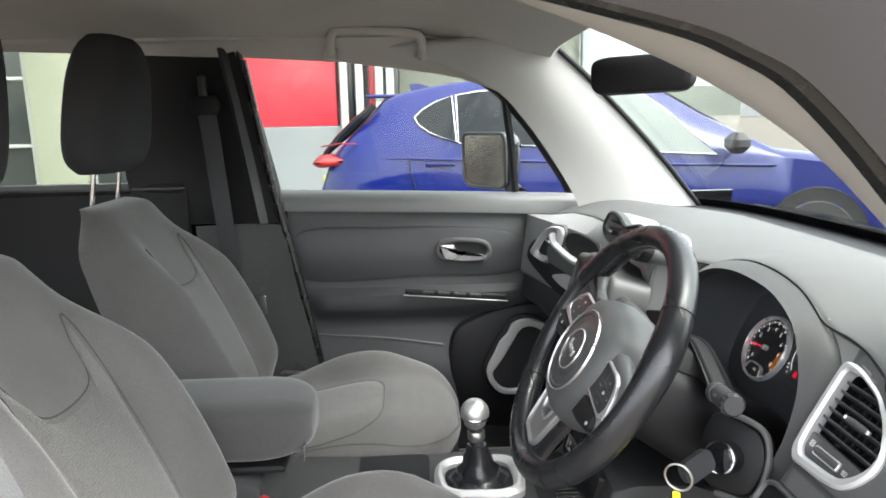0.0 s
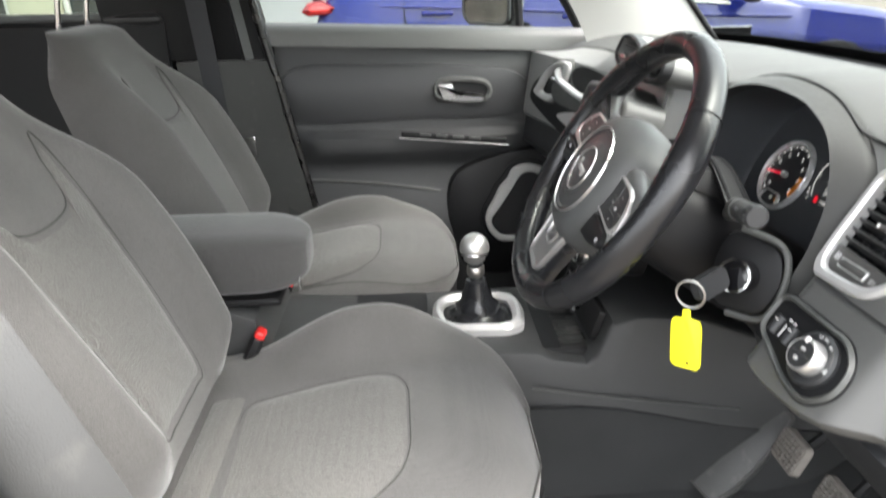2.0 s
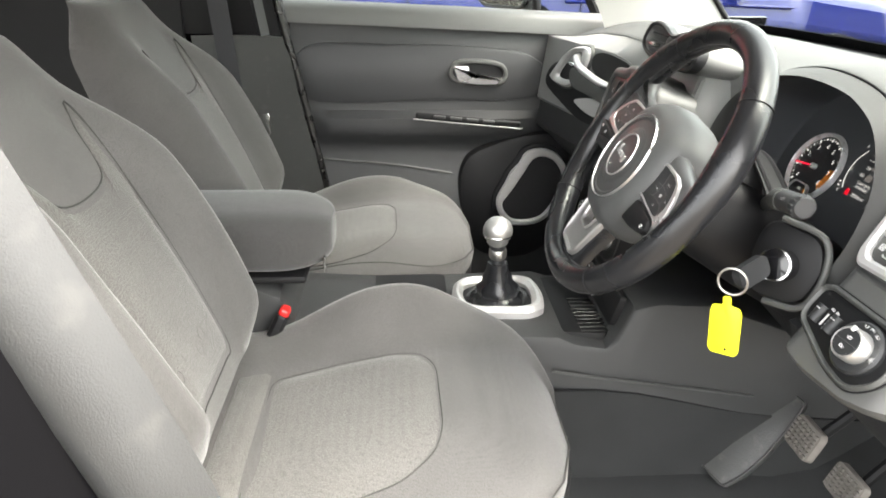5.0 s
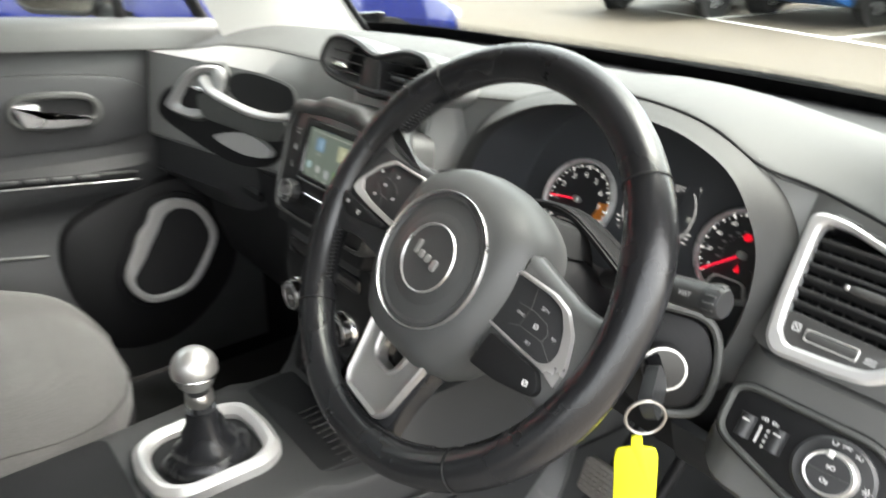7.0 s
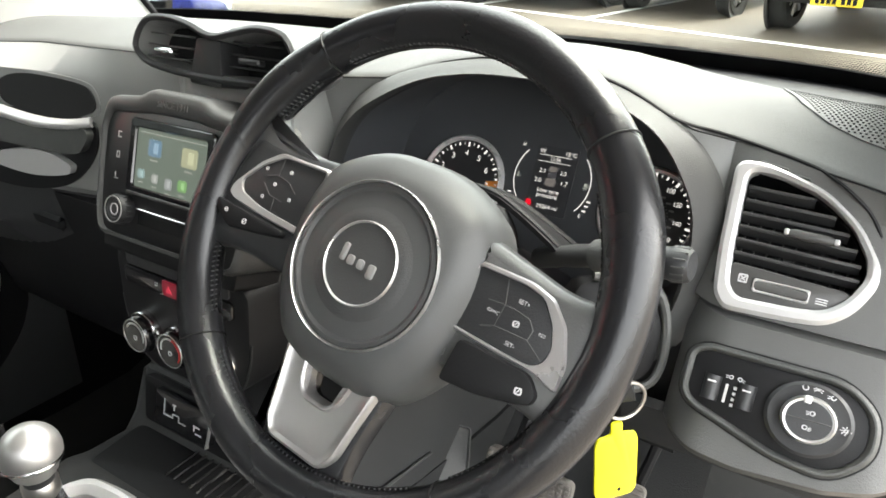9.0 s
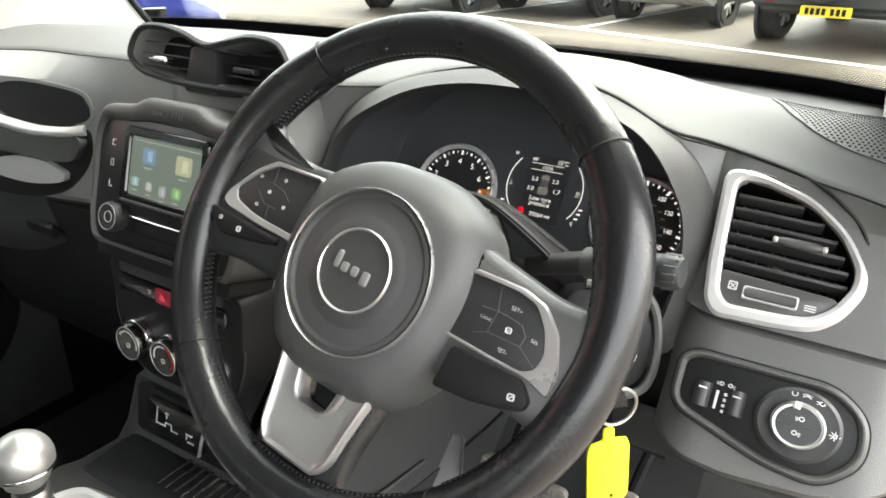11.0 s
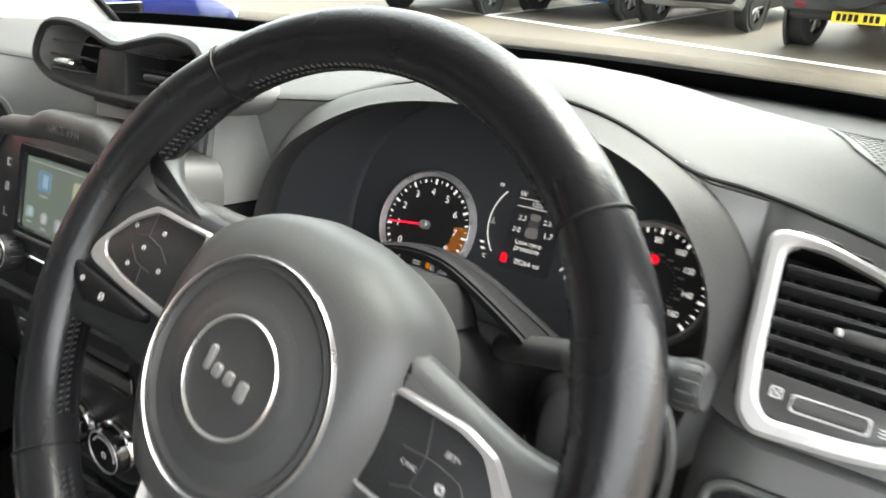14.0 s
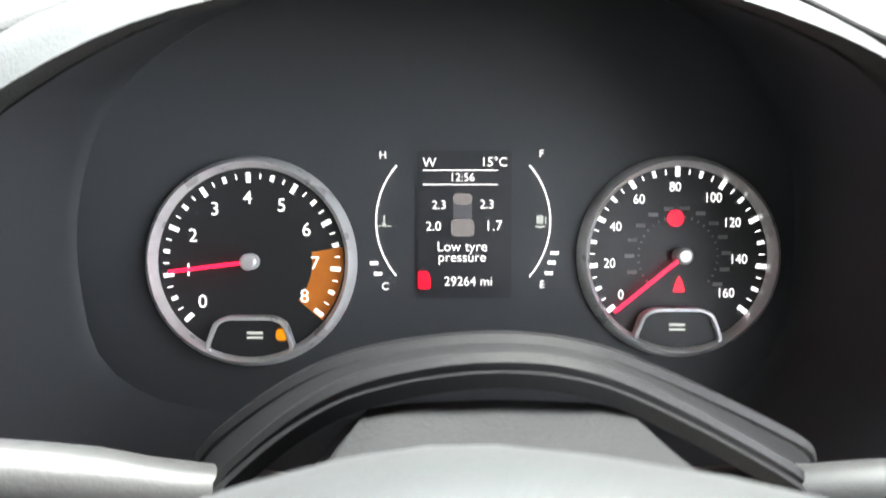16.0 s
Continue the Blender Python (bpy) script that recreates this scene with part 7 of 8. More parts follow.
        part("pivot_cap", revolve([(0.014, 0.0), (0.014, 0.014), (0.001, 0.015)], 24, msh @ Matrix.Translation((-0.222, 0.732, 0))), BLACK, lv)
        part("lower_guard", slab(rpoly([(-0.265, 0.712), (-0.19, 0.668), (-0.175, 0.645), (-0.20, 0.640), (-0.275, 0.68)], 0.012), -0.002, 0.010, 0.004, msh), SEATBASE, sh)
        part("badge_button", slab(rrect(0.028, 0.020, 0.003), 0.008, 0.0105, 0.0008, msh @ pose(0.070, 0.795, 0, 0, 0, 6)), CHROME, sh, "bright seat badge")
        part("badge_face", slab(rrect(0.019, 0.014, 0.002), 0.0105, 0.0115, 0.0004, msh @ pose(0.071, 0.7955, 0, 0, 0, 6)), WHITE, sh)
    # lower base and rails
    part("base_pan", box((0.42, 0.46, 0.10), (dx - 0.13, y0, 0.70), 0.03), BLACK, st)
    for s in (-1, 1):
        yr = y0 + s * 0.205
        rl = part("rail", box((0.60, 0.034, 0.022), (dx - 0.17, yr, 0.497), 0.004), RAIL, st, "dull steel seat rail")
        part("rail_slider", box((0.44, 0.022, 0.020), (dx - 0.11, yr, 0.520), 0.004), RAIL, rl)
        part("rail_end", box((0.03, 0.045, 0.022), (dx + 0.115, yr, 0.480), 0.005), BLACK, rl)
        part("leg", box((0.32, 0.03, 0.13), (dx - 0.13, yr, 0.59), 0.01), BLACK, st)
    return st


def head(c, lean):
    rings = []
    for t in spread(-1, 1, 15):
        h = 0.145 * math.copysign(abs(t) ** 0.8, t)
        f = max(0.30, (1 - abs(t) ** 3.2) ** 0.45)
        w = (0.135 - 0.022 * ease((t + 0.2) / 1.2)) * (0.55 + 0.45 * f)
        d = 0.062 * (0.35 + 0.65 * f) * (1 - 0.12 * t)
        cc = c + Vector((math.sin(lean) * h, 0, math.cos(lean) * h))
        rings.append([cc + Vector((d * math.copysign(abs(math.cos(a)) ** 0.7, math.cos(a)), w * math.copysign(abs(math.sin(a)) ** 0.55, math.sin(a)), 0)) for a in (2 * math.pi * j / 36 for j in range(36))])
    return skin(rings)


seat("front_seat", 0.945, 0.0, -1, "grey cloth driver seat with paler mesh insert and side levers")
BOLSTER[0] = 0.062
seat("front_seat", 1.635, -0.065, 1, "grey cloth passenger seat with dark head restraint")

# ---- floor things ----
def lerp_point(a, b, t, z):
    return Vector((lerp(a[0], b[0], t), lerp(a[1], b[1], t), z))



RIBRUBBER = mat("worn_wet_rubber", (0.020, 0.020, 0.020), 0.22, grain=0.4, scale=300, vary=0.5, vary_scale=40, wear=0.15)
fm = thing("floor_mat", "black ribbed rubber heel mat sewn into the carpet", "floor mat")
fo = rpoly([(0.366, 1.088), (0.415, 1.099), (0.459, 1.132), (0.490, 1.112), (0.502, 1.064), (0.613, 1.064), (0.626, 1.009), (0.622, 0.902), (0.592, 0.885), (0.578, 0.752), (0.477, 0.750), (0.389, 0.750), (0.383, 0.790), (0.381, 0.99)], 0.008, 3)
part("base", slab([Vector((p.x, p.y)) for p in fo], 0.455, 0.466, 0.003), RUBBER, fm)
part("edge", tube([Vector((p.x, p.y, 0.466)) for p in fo], 0.0035, closed=True, seg=6), RUBBER, fm)
for a, b in (((0.397, 1.062), (0.454, 0.764)), ((0.431, 1.082), (0.480, 0.764)), ((0.478, 1.066), (0.506, 0.764)), ((0.531, 1.056), (0.530, 0.765)), ((0.582, 1.040), (0.556, 0.765))):
    rib = part("rib", tube([lerp_point(a, b, t, 0.467) for t in spread(0, 1, 9)], [0.002] + [0.0034] * 7 + [0.002], seg=8), RIBRUBBER, fm)
    part("rib_end", revolve([(0.0055, 0.464), (0.0045, 0.471), (0.001, 0.4725)], 12, Matrix.Translation((b[0], b[1], 0))), RUBBER, rib)
for a, b in (((0.414, 1.070), (0.467, 0.78)), ((0.455, 1.070), (0.493, 0.78)), ((0.504, 1.056), (0.518, 0.78)), ((0.556, 1.048), (0.543, 0.78)), ((0.604, 1.02), (0.567, 0.78))):
    part("groove_line", tube([lerp_point(a, b, t, 0.466) for t in spread(0, 1, 5)], 0.0016, seg=6), RUBBER, fm)
for x, y, r in ((0.420, 0.865, 0.020), (0.422, 0.793, 0.016)):
    part("moulded_oval", tube([Vector((x + r * math.cos(a), y + 0.6 * r * math.sin(a), 0.4665)) for a in (2 * math.pi * j / 20 for j in range(20))], 0.0018, closed=True, seg=6), RUBBER, fm)
bm = bmesh.new()
rw = random.Random(11)
for _ in range(46):
    x, y, r = rw.uniform(0.395, 0.45), rw.uniform(0.76, 0.90), rw.uniform(0.0012, 0.0034)
    revolve([(r, 0.466), (r * 0.8, 0.466 + 0.35 * r), (r * 0.3, 0.466 + 0.5 * r)], 9, Matrix.Translation((x, y, 0)), bm)
for _ in range(26):
    x, y, r = rw.uniform(0.46, 0.56), rw.uniform(0.77, 0.98), rw.uniform(0.0008, 0.002)
    revolve([(r, 0.466), (r * 0.8, 0.466 + 0.35 * r), (r * 0.3, 0.466 + 0.5 * r)], 9, Matrix.Translation((x, y, 0)), bm)
solid("water_drops", bm, mat("water_film", (0.03, 0.03, 0.03), 0.03, spec=0.9, coat=1.0), "shiny water drops on the rubber heel mat", "water drops", kind="stuff")
tile = thing("carpet_plate", "worn dark plastic plate with pale edges in the carpet", "floor plate")
to = [Vector((p.x, p.y)) for p in rpoly([(0.167, 0.781), (0.260, 0.774), (0.260, 0.722), (0.165, 0.722)], 0.004)]
part("plate", slab(to, 0.452, 0.464, 0.002), mat("scuffed_plate_plastic", (0.045, 0.046, 0.045), 0.42, grain=0.4, scale=300, vary=0.5, vary_scale=30, wear=0.12), tile)
part("edge", frame_ring(to, grow(to, -0.003), 0.460, 0.4665, 0.001), SEATLEVER, tile, "scuffed pale edge")
for k in range(5):
    part("screw_mark", revolve([(0.003, 0.463), (0.002, 0.4652), (0.0005, 0.4652)], 10, Matrix.Translation((0.235 + 0.006 * k, 0.762 - 0.007 * k, 0))), STEEL, tile)
solid("mat_stud", revolve([(0.013, 0.456), (0.012, 0.463), (0.006, 0.466), (0.001, 0.467)], 24, Matrix.Translation((0.206, 1.046, 0))), DARK, "small dark mat fixing stud close to the seat", "fixing stud")
stud = solid("mat_stud", revolve([(0.021, 0.456), (0.020, 0.464), (0.008, 0.466), (0.007, 0.475), (0.001, 0.476)], 24, Matrix.Translation((0.206, 0.845, 0))), DARK, "round dark mat fixing stud in the carpet", "fixing stud")
# grit on the carpet
bm = bmesh.new()
rg = random.Random(4)
for _ in range(110):
    x, y = rg.uniform(0.15, 0.72), rg.uniform(0.70, 1.06)
    s = rg.uniform(0.0005, 0.0015)
    z = 0.458 + 0.004 * noise.noise((x * 9, y * 9, 0)) + (0.011 if 0.39 < x < 0.62 and y > 0.75 else 0)
    box((s, s * rg.uniform(0.6, 1.6), s), (x, y, z + 0.004), 0.0002, bm=bm)
solid("grit", bm, mat("pale_grit", (0.6, 0.57, 0.5), 0.9, vary=0.2), "pale grit and crumbs scattered on the carpet", "grit", kind="stuff")

# pedals and footrest
rest = thing("footrest", "dark grey worn plastic footrest beside the pedals", "footrest")
mrest = basis((0.572, 1.080, 0.585), (0.42, -0.88, -0.22), (0.60, 0.10, 0.72))
REST = mat("footrest_plastic", (0.060, 0.060, 0.059), 0.5, grain=0.5, scale=300, vary=0.25, vary_scale=14, wear=0.15)
ro = [Vector((p.x, p.y)) for p in rpoly([(-0.059, -0.108), (-0.0635, -0.066), (-0.063, -0.017), (-0.056, 0.045), (-0.0434, 0.107), (0.003, 0.110), (0.0135, 0.049), (0.018, -0.014), (0.0155, -0.065), (0.004, -0.108)], 0.010)]
part("plate", slab(ro, -0.012, 0.002, 0.003, mrest), REST, rest)
part("edge", frame_ring(ro, grow(ro, -0.004), -0.002, 0.006, 0.0015, mrest), SEATLEVER, rest, "scuffed pale edge")
part("bracket", box((0.05, 0.18, 0.03), (-0.022, 0.0, -0.026), 0.008, mrest), BLACK, rest)


def pedal(kind, c, w, h, label, armtop, up=(0.35, 0, 0.94)):
    p = thing(kind, label, "pedal", group="pedals")
    m = basis(c, (0, -1, 0), up)
    pad = part("pad", slab(rrect(w, h, 0.010), -0.010, 0.004, 0.003, m), PEDAL, p, "worn ribbed rubber pad")
    n = max(4, int(h / 0.009))
    for k in range(n):
        if h > 0.1:
            part("rib", box((w * 0.86, 0.0045, 0.003), (0, -h / 2 + h * (k + 0.5) / n, 0.005), 0.001, m), PEDAL, pad)
        else:
            for q in range(6):
                part("rubber_stud", box((w * 0.10, h * 0.62 / n, 0.004), (w * (-0.40 + 0.16 * q), h * (-0.42 + 0.84 * (k + 0.5) / n), 0.0055), 0.001, m), PEDAL, pad)
    part("arm", tube(smooth_path([m @ Vector((0, 0, -0.010)), m @ Vector((0, 0.02, -0.03)), armtop], 5), 0.009, seg=8), BLACK, p)
    return p


pedal("clutch_pedal", (0.585, 1.000, 0.668), 0.066, 0.058, "worn clutch pedal above the dark carpet", (0.78, 0.99, 0.86))
pedal("brake_pedal", (0.641, 0.950, 0.607), 0.072, 0.055, "worn brake pedal above the dark carpet", (0.80, 0.92, 0.86))
pedal("accelerator_pedal", (0.700, 0.850, 0.535), 0.052, 0.15, "long worn accelerator pedal", (0.86, 0.80, 0.80), (0.5, 0.1, 0.85))

# ---- passenger's door ----
door = thing("door_1", "dark grey passenger door, closed, with silver handle and speaker ring", "car door", kind="structure")


def door_y(x, z):
    y = 2.015 - 0.02 * ease((1.24 - z) / 0.1)
    y -= 0.032 * ease((z - 0.90) / 0.05) * ease((1.005 - z) / 0.02) * ease((x + 0.33) / 0.05) * ease((0.33 - x) / 0.1)
    y -= 0.03 * ease((0.90 - z) / 0.2)
    return y


rows = []
for x in spread(-0.375, 0.50, 34):
    rows.append([(x, door_y(x, z), z) for z in spread(1.245, 0.50, 44)])
part("panel", sheet(rows, -0.02), DOORCARD, door)
top = [(-0.40, 1.262), (-0.2, 1.256), (0.1, 1.246), (0.3, 1.238), (0.46, 1.232)]
rows = [[(x, y, interp(x, top) + h) for y, h in ((1.985, -0.03), (1.985, 0.004), (1.995, 0.018), (2.02, 0.026), (2.055, 0.024))] for x in spread(-0.40, 0.46, 14)]
part("sill_pad", sheet(rows, 0.015), mat("sill_pad_plastic", (0.095, 0.097, 0.095), 0.5, grain=0.35, scale=700, vary=0.1), door, "grey padded window sill")
# raised band that carries the handle
band = smooth_loop([(-0.34, 1.168), (-0.10, 1.178), (0.10, 1.174), (0.26, 1.155), (0.325, 1.09), (0.27, 1.035), (0.02, 1.030), (-0.34, 1.030)], 6)
bm = skin([[(p.x, door_y(p.x, p.y) + 0.004, p.y) for p in band], [(p.x, door_y(p.x, p.y) - 0.004, p.y) for p in grow(band, -0.002)], [(p.x, door_y(p.x, p.y) - 0.006, p.y) for p in grow(band, -0.010)]])
part("handle_band", bm, DARK, door)
mh = basis((0.125, 1.983, 1.106), (1, 0, -0.05), (0, 0, 1)) @ Matrix.Diagonal((0.88, 0.88, 1, 1))
ho = smooth_loop([(-0.092, 0.0), (-0.07, 0.034), (0, 0.042), (0.07, 0.034), (0.092, 0.0), (0.07, -0.032), (0, -0.038), (-0.07, -0.032)], 5)
part("handle_surround", frame_ring(ho, grow(ho, -0.014), -0.002, 0.010, 0.004, mh), BTRIM, door)
hd = part("door_handle", slab(rpoly([(-0.080, 0.018), (-0.032, 0.021), (-0.022, -0.008), (0.060, -0.012), (0.076, -0.014), (0.058, -0.030), (0.0, -0.034), (-0.060, -0.029)], 0.006), 0.0, 0.014, 0.005, mh), mat("satin_chrome", (0.75, 0.75, 0.75), 0.25, metal=0.8, vary=0.08), door, "chrome door handle")
part("handle_cup", slab(grow(ho, -0.013), -0.002, 0.002, 0, mh), BLACK, hd)
ms = basis((0.10, 1.951, 0.985), (1, 0, -0.09), (0, 0, 1))
sp = part("switch_strip", box((0.29, 0.016, 0.010), (0, 0, 0), 0.004, ms), BLACK, door)
for k in range(4):
    part("window_switch", box((0.032, 0.008, 0.010), (-0.08 + 0.045 * k, 0.002, 0.005), 0.002, ms), DARK, sp)
part("strip_line", box((0.30, 0.002, 0.003), (0, -0.010, 0.005), 0.0005, ms), SILVER, sp)
part("pocket_line", tube(smooth_path([(-0.31, door_y(-0.31, 0.862) - 0.002, 0.866), (-0.1, door_y(-0.1, 0.846) - 0.002, 0.848), (0.06, door_y(0.06, 0.83) - 0.002, 0.824)], 5), 0.004, seg=6), BTRIM, door)
# speaker
mspk = basis((0.29, 1.955, 0.785), (1, 0, 0), (0, 0, 1))
so = smooth_loop([(-0.082, 0.020), (-0.066, 0.056), (-0.044, 0.080), (-0.030, 0.108), (0.000, 0.121), (0.035, 0.118), (0.070, 0.098), (0.095, 0.055), (0.099, 0.011), (0.068, -0.052), (0.024, -0.098), (-0.052, -0.106), (-0.090, -0.078), (-0.104, -0.040), (-0.098, -0.010)], 4)
si = smooth_loop([(-0.058, 0.004), (-0.044, 0.028), (-0.027, 0.056), (-0.010, 0.086), (0.010, 0.098), (0.032, 0.097), (0.058, 0.082), (0.079, 0.047), (0.083, 0.010), (0.055, -0.042), (0.018, -0.082), (-0.048, -0.089), (-0.078, -0.066), (-0.086, -0.040), (-0.076, -0.022)], 4)
spk = part("speaker", slab(grow(so, 0.012), -0.035, 0.004, 0.003, mspk), BLACK, door, "black speaker pod on the door")
pod_r = smooth_loop([(-0.20, 0.075), (-0.12, 0.130), (0.0, 0.160), (0.10, 0.150), (0.15, 0.05), (0.14, -0.10), (0.0, -0.22), (-0.16, -0.20), (-0.21, -0.06)], 5)
# black plate proud of the door: the dashboard's shade round the speaker
part("speaker_shade_plate", slab(pod_r, -0.05, -0.006, 0.02, mspk), BLACK, spk)
part("speaker_ring", frame_ring(so, si, -0.01, 0.016, 0.004, mspk), SILVERP, spk, "satin silver speaker ring")
part("speaker_mesh", slab(grow(si, 0.001), 0.0, 0.007, 0.001, mspk), mat("speaker_cloth", (0.012, 0.012, 0.013), 0.9, grain=1.0, scale=900, vary=0.1), spk)
# window: black frame, divider, glass
fr = [(-0.405, 2.045, 1.27), (-0.43, 2.035, 1.40), (-0.475, 2.005, 1.63), (-0.455, 1.995, 1.668), (-0.19, 1.985, 1.66), (0.05, 1.985, 1.63), (0.20, 1.99, 1.57), (0.30, 2.0, 1.47), (0.41, 2.03, 1.32), (0.455, 2.045, 1.245)]
part("window_frame", tube(smooth_path(fr, 5), 0.014, seg=8), BLACK, door)
part("divider", tube([(0.285, 2.04, 1.245), (0.268, 2.015, 1.40), (0.245, 1.99, 1.54)], 0.013, seg=8, flat=0.8), BLACK, door)
gl_rows = []
for t in spread(0, 1, 8):
    z = lerp(1.25, 1.66, t)
    x0, x1 = interp(z, [(1.25, -0.40), (1.40, -0.43), (1.66, -0.475)]), interp(z, [(1.25, 0.45), (1.32, 0.41), (1.47, 0.30), (1.57, 0.20), (1.66, 0.0)])
    gl_rows.append([(x, 2.05 - 0.055 * t, z) for x in spread(x0, x1, 6)])
g = part("window_pane", sheet(gl_rows, 0.004), GLASS, door, "clear side window glass")
g.visible_shadow = False

# door mirror outside
dm = thing("door_mirror", "dark door mirror outside the passenger window", "door mirror")
mdm = basis((0.215, 2.245, 1.345), (0.62, -0.78, 0), (0, 0, 1))
mo = [Vector((p.x, p.y)) for p in rpoly([(-0.105, 0.088), (0.085, 0.088), (0.098, 0.06), (0.098, -0.075), (0.075, -0.092), (-0.07, -0.092), (-0.10, -0.07)], 0.03, 5)]
part("housing", skin([lift(grow(mo, -0.006), 0.0, mdm), lift(mo, -0.008, mdm), lift(grow(mo, -0.002), -0.05, mdm), lift(grow(mo, -0.022), -0.085, mdm), lift(grow(mo, -0.05), -0.10, mdm)]), GLOSS, dm)
part("bezel", frame_ring(mo, grow(mo, -0.010), -0.004, 0.004, 0.002, mdm), DARK, dm)
part("glass", slab(grow(mo, -0.009), -0.004, 0.0, 0, mdm), MIRROR, dm, "mirror glass")
part("foot", tube(smooth_path([(0.30, 2.20, 1.255), (0.30, 2.13, 1.25), (0.30, 2.06, 1.25)], 4), 0.025, seg=10), BLACK, dm)

# outer skin of the passenger side below the windows
solid("wall_left", sheet([[(x, 2.09 + 0.05 * math.sin(math.pi * t), lerp(0.35, 1.25, t)) for t in spread(0, 1, 8)] for x in spread(-1.7, 0.95, 8)], -0.01), GLOSS, "black painted body side under the windows", "body side", kind="structure")
roof_rows = [[(x, y, 1.765 - 0.05 * ((y - C) / 0.66) ** 4 - 0.09 * ease((x - 0.0) / 0.36)) for y in spread(0.60, 1.96, 12)] for x in spread(-1.72, 0.36, 12)]
solid("roof", sheet(roof_rows, -0.01), GLOSS, "black painted car roof", "car roof", kind="structure")

# ---- outside: ground, building, parked cars ----
def ground_z(x):
    return GROUND + 0.055 * max(0.0, min(x, 16.0) - 2.0) * ease((x - 2.0) / 2.0)


def asphalt():
    ma = mat("worn_asphalt", (0.088, 0.071, 0.052), 0.7, grain=0.25, scale=120, vary=0.3, vary_scale=0.5, wear=0.2)
    return ma


xs = [-300, -60, -20, -8, -4, -2, 0, 1, 2, 2.5, 3, 3.5, 4, 5, 6, 8, 10, 12, 14, 16, 20, 30, 60, 300]
ys = [-300, -60, -20, -8, -3, 0, 3, 6, 10, 20, 60, 300]
solid("ground", sheet([[(x, y, ground_z(x)) for y in ys] for x in xs], 0.05), asphalt(), "worn pale asphalt car park, damp in patches", "car park ground", kind="structure")
PAINT = mat("road_paint", (0.72, 0.71, 0.66), 0.7, vary=0.15, vary_scale=3, wear=0.3)


def line(name, a, b, w):
    A, B = Vector(a), Vector(b)
    n = (B - A).orthogonal().normalized() * (w / 2)
    rows = []
    for t in spread(0, 1, 12):
        p = A.lerp(B, t)
        rows.append([(q.x, q.y, ground_z(q.x) + 0.006) for q in (p - n, p + n)])
    solid(name, sheet(rows, 0.002), PAINT, "white painted bay line on the asphalt", "road marking", group="bay lines", kind="structure")


line("road_marking", (9.95, 7.2), (7.6, -0.95), 0.13)
line("road_marking", (7.6, -0.95), (6.6, -4.4), 0.13)
for y in (4.05, 6.1):
    line("road_marking", (7.92 + 0.29 * y, y + 0.05), (14.5, y - 1.3), 0.10)

TYRE = mat("tyre_rubber", (0.018, 0.018, 0.018), 0.8, grain=0.6, scale=150, vary=0.2)
ALLOY = mat("alloy_wheel", (0.55, 0.55, 0.56), 0.35, metal=0.8, vary=0.08)
TRIMB = mat("black_body_trim", (0.02, 0.02, 0.021), 0.6, vary=0.15)
# opaque pale glass: the bright sky seen through it is put into the colour
SKYGLASS = mat("sky_pale_car_glass", (0.085, 0.10, 0.095), 0.12, spec=0.25, vary=0.15, vary_scale=1.5)
CARGLASS = mat("dark_car_glass", (0.006, 0.008, 0.010), 0.10, spec=0.15)
LAMP_RED = mat("red_lamp_lens", (0.16, 0.004, 0.006), 0.2, coat=0.3, vary=0.1)
LAMP_CLEAR = mat("clear_lamp_lens", (0.5, 0.52, 0.54), 0.1, coat=0.8, vary=0.1)
PLATE_Y = mat("yellow_plate", (0.80, 0.60, 0.03), 0.5, vary=0.05)
PLATE_W = mat("white_plate", (0.75, 0.75, 0.75), 0.5, vary=0.05)


def paint(name, c):
    return mat(name, c, 0.28, coat=0.9, vary=0.06, vary_scale=2, spec=0.5)


def wheel_of(parent, m, r, w, spokes=7):
    """A wheel with its axis along local y."""
    turn = m @ pose(0, 0, 0, 90, 0, 0)
    wh = part("wheel", revolve_open([(r * 0.66, -w / 2), (r * 0.93, -w / 2), (r, -w * 0.36), (r, w * 0.36), (r * 0.93, w / 2), (r * 0.66, w / 2)], 32, turn), TYRE, parent, "black tyre on an alloy rim")
    part("rim", revolve_open([(r * 0.67, -w / 2), (r * 0.68, -w / 2 - 0.005), (r * 0.62, -w * 0.42), (r * 0.60, w * 0.3)], 32, turn), ALLOY, wh)
    part("hub", revolve([(r * 0.62, -w * 0.05), (r * 0.3, -w * 0.1), (0.01, -w * 0.1)], 28, turn), BLACK, wh)
    for k in range(spokes):
        a = 360 * k / spokes
        part("spoke", box((r * 0.56, r * 0.13, 0.025), (r * 0.34, 0, -w * 0.38), 0.006, turn @ pose(0, 0, 0, 0, 0, a)), ALLOY, wh)
    for k in range(spokes):
        a = 360 * k / spokes
        part("spoke", box((r * 0.56, r * 0.13, 0.025), (r * 0.34, 0, w * 0.38), 0.006, turn @ pose(0, 0, 0, 0, 0, a)), ALLOY, wh)
    return wh


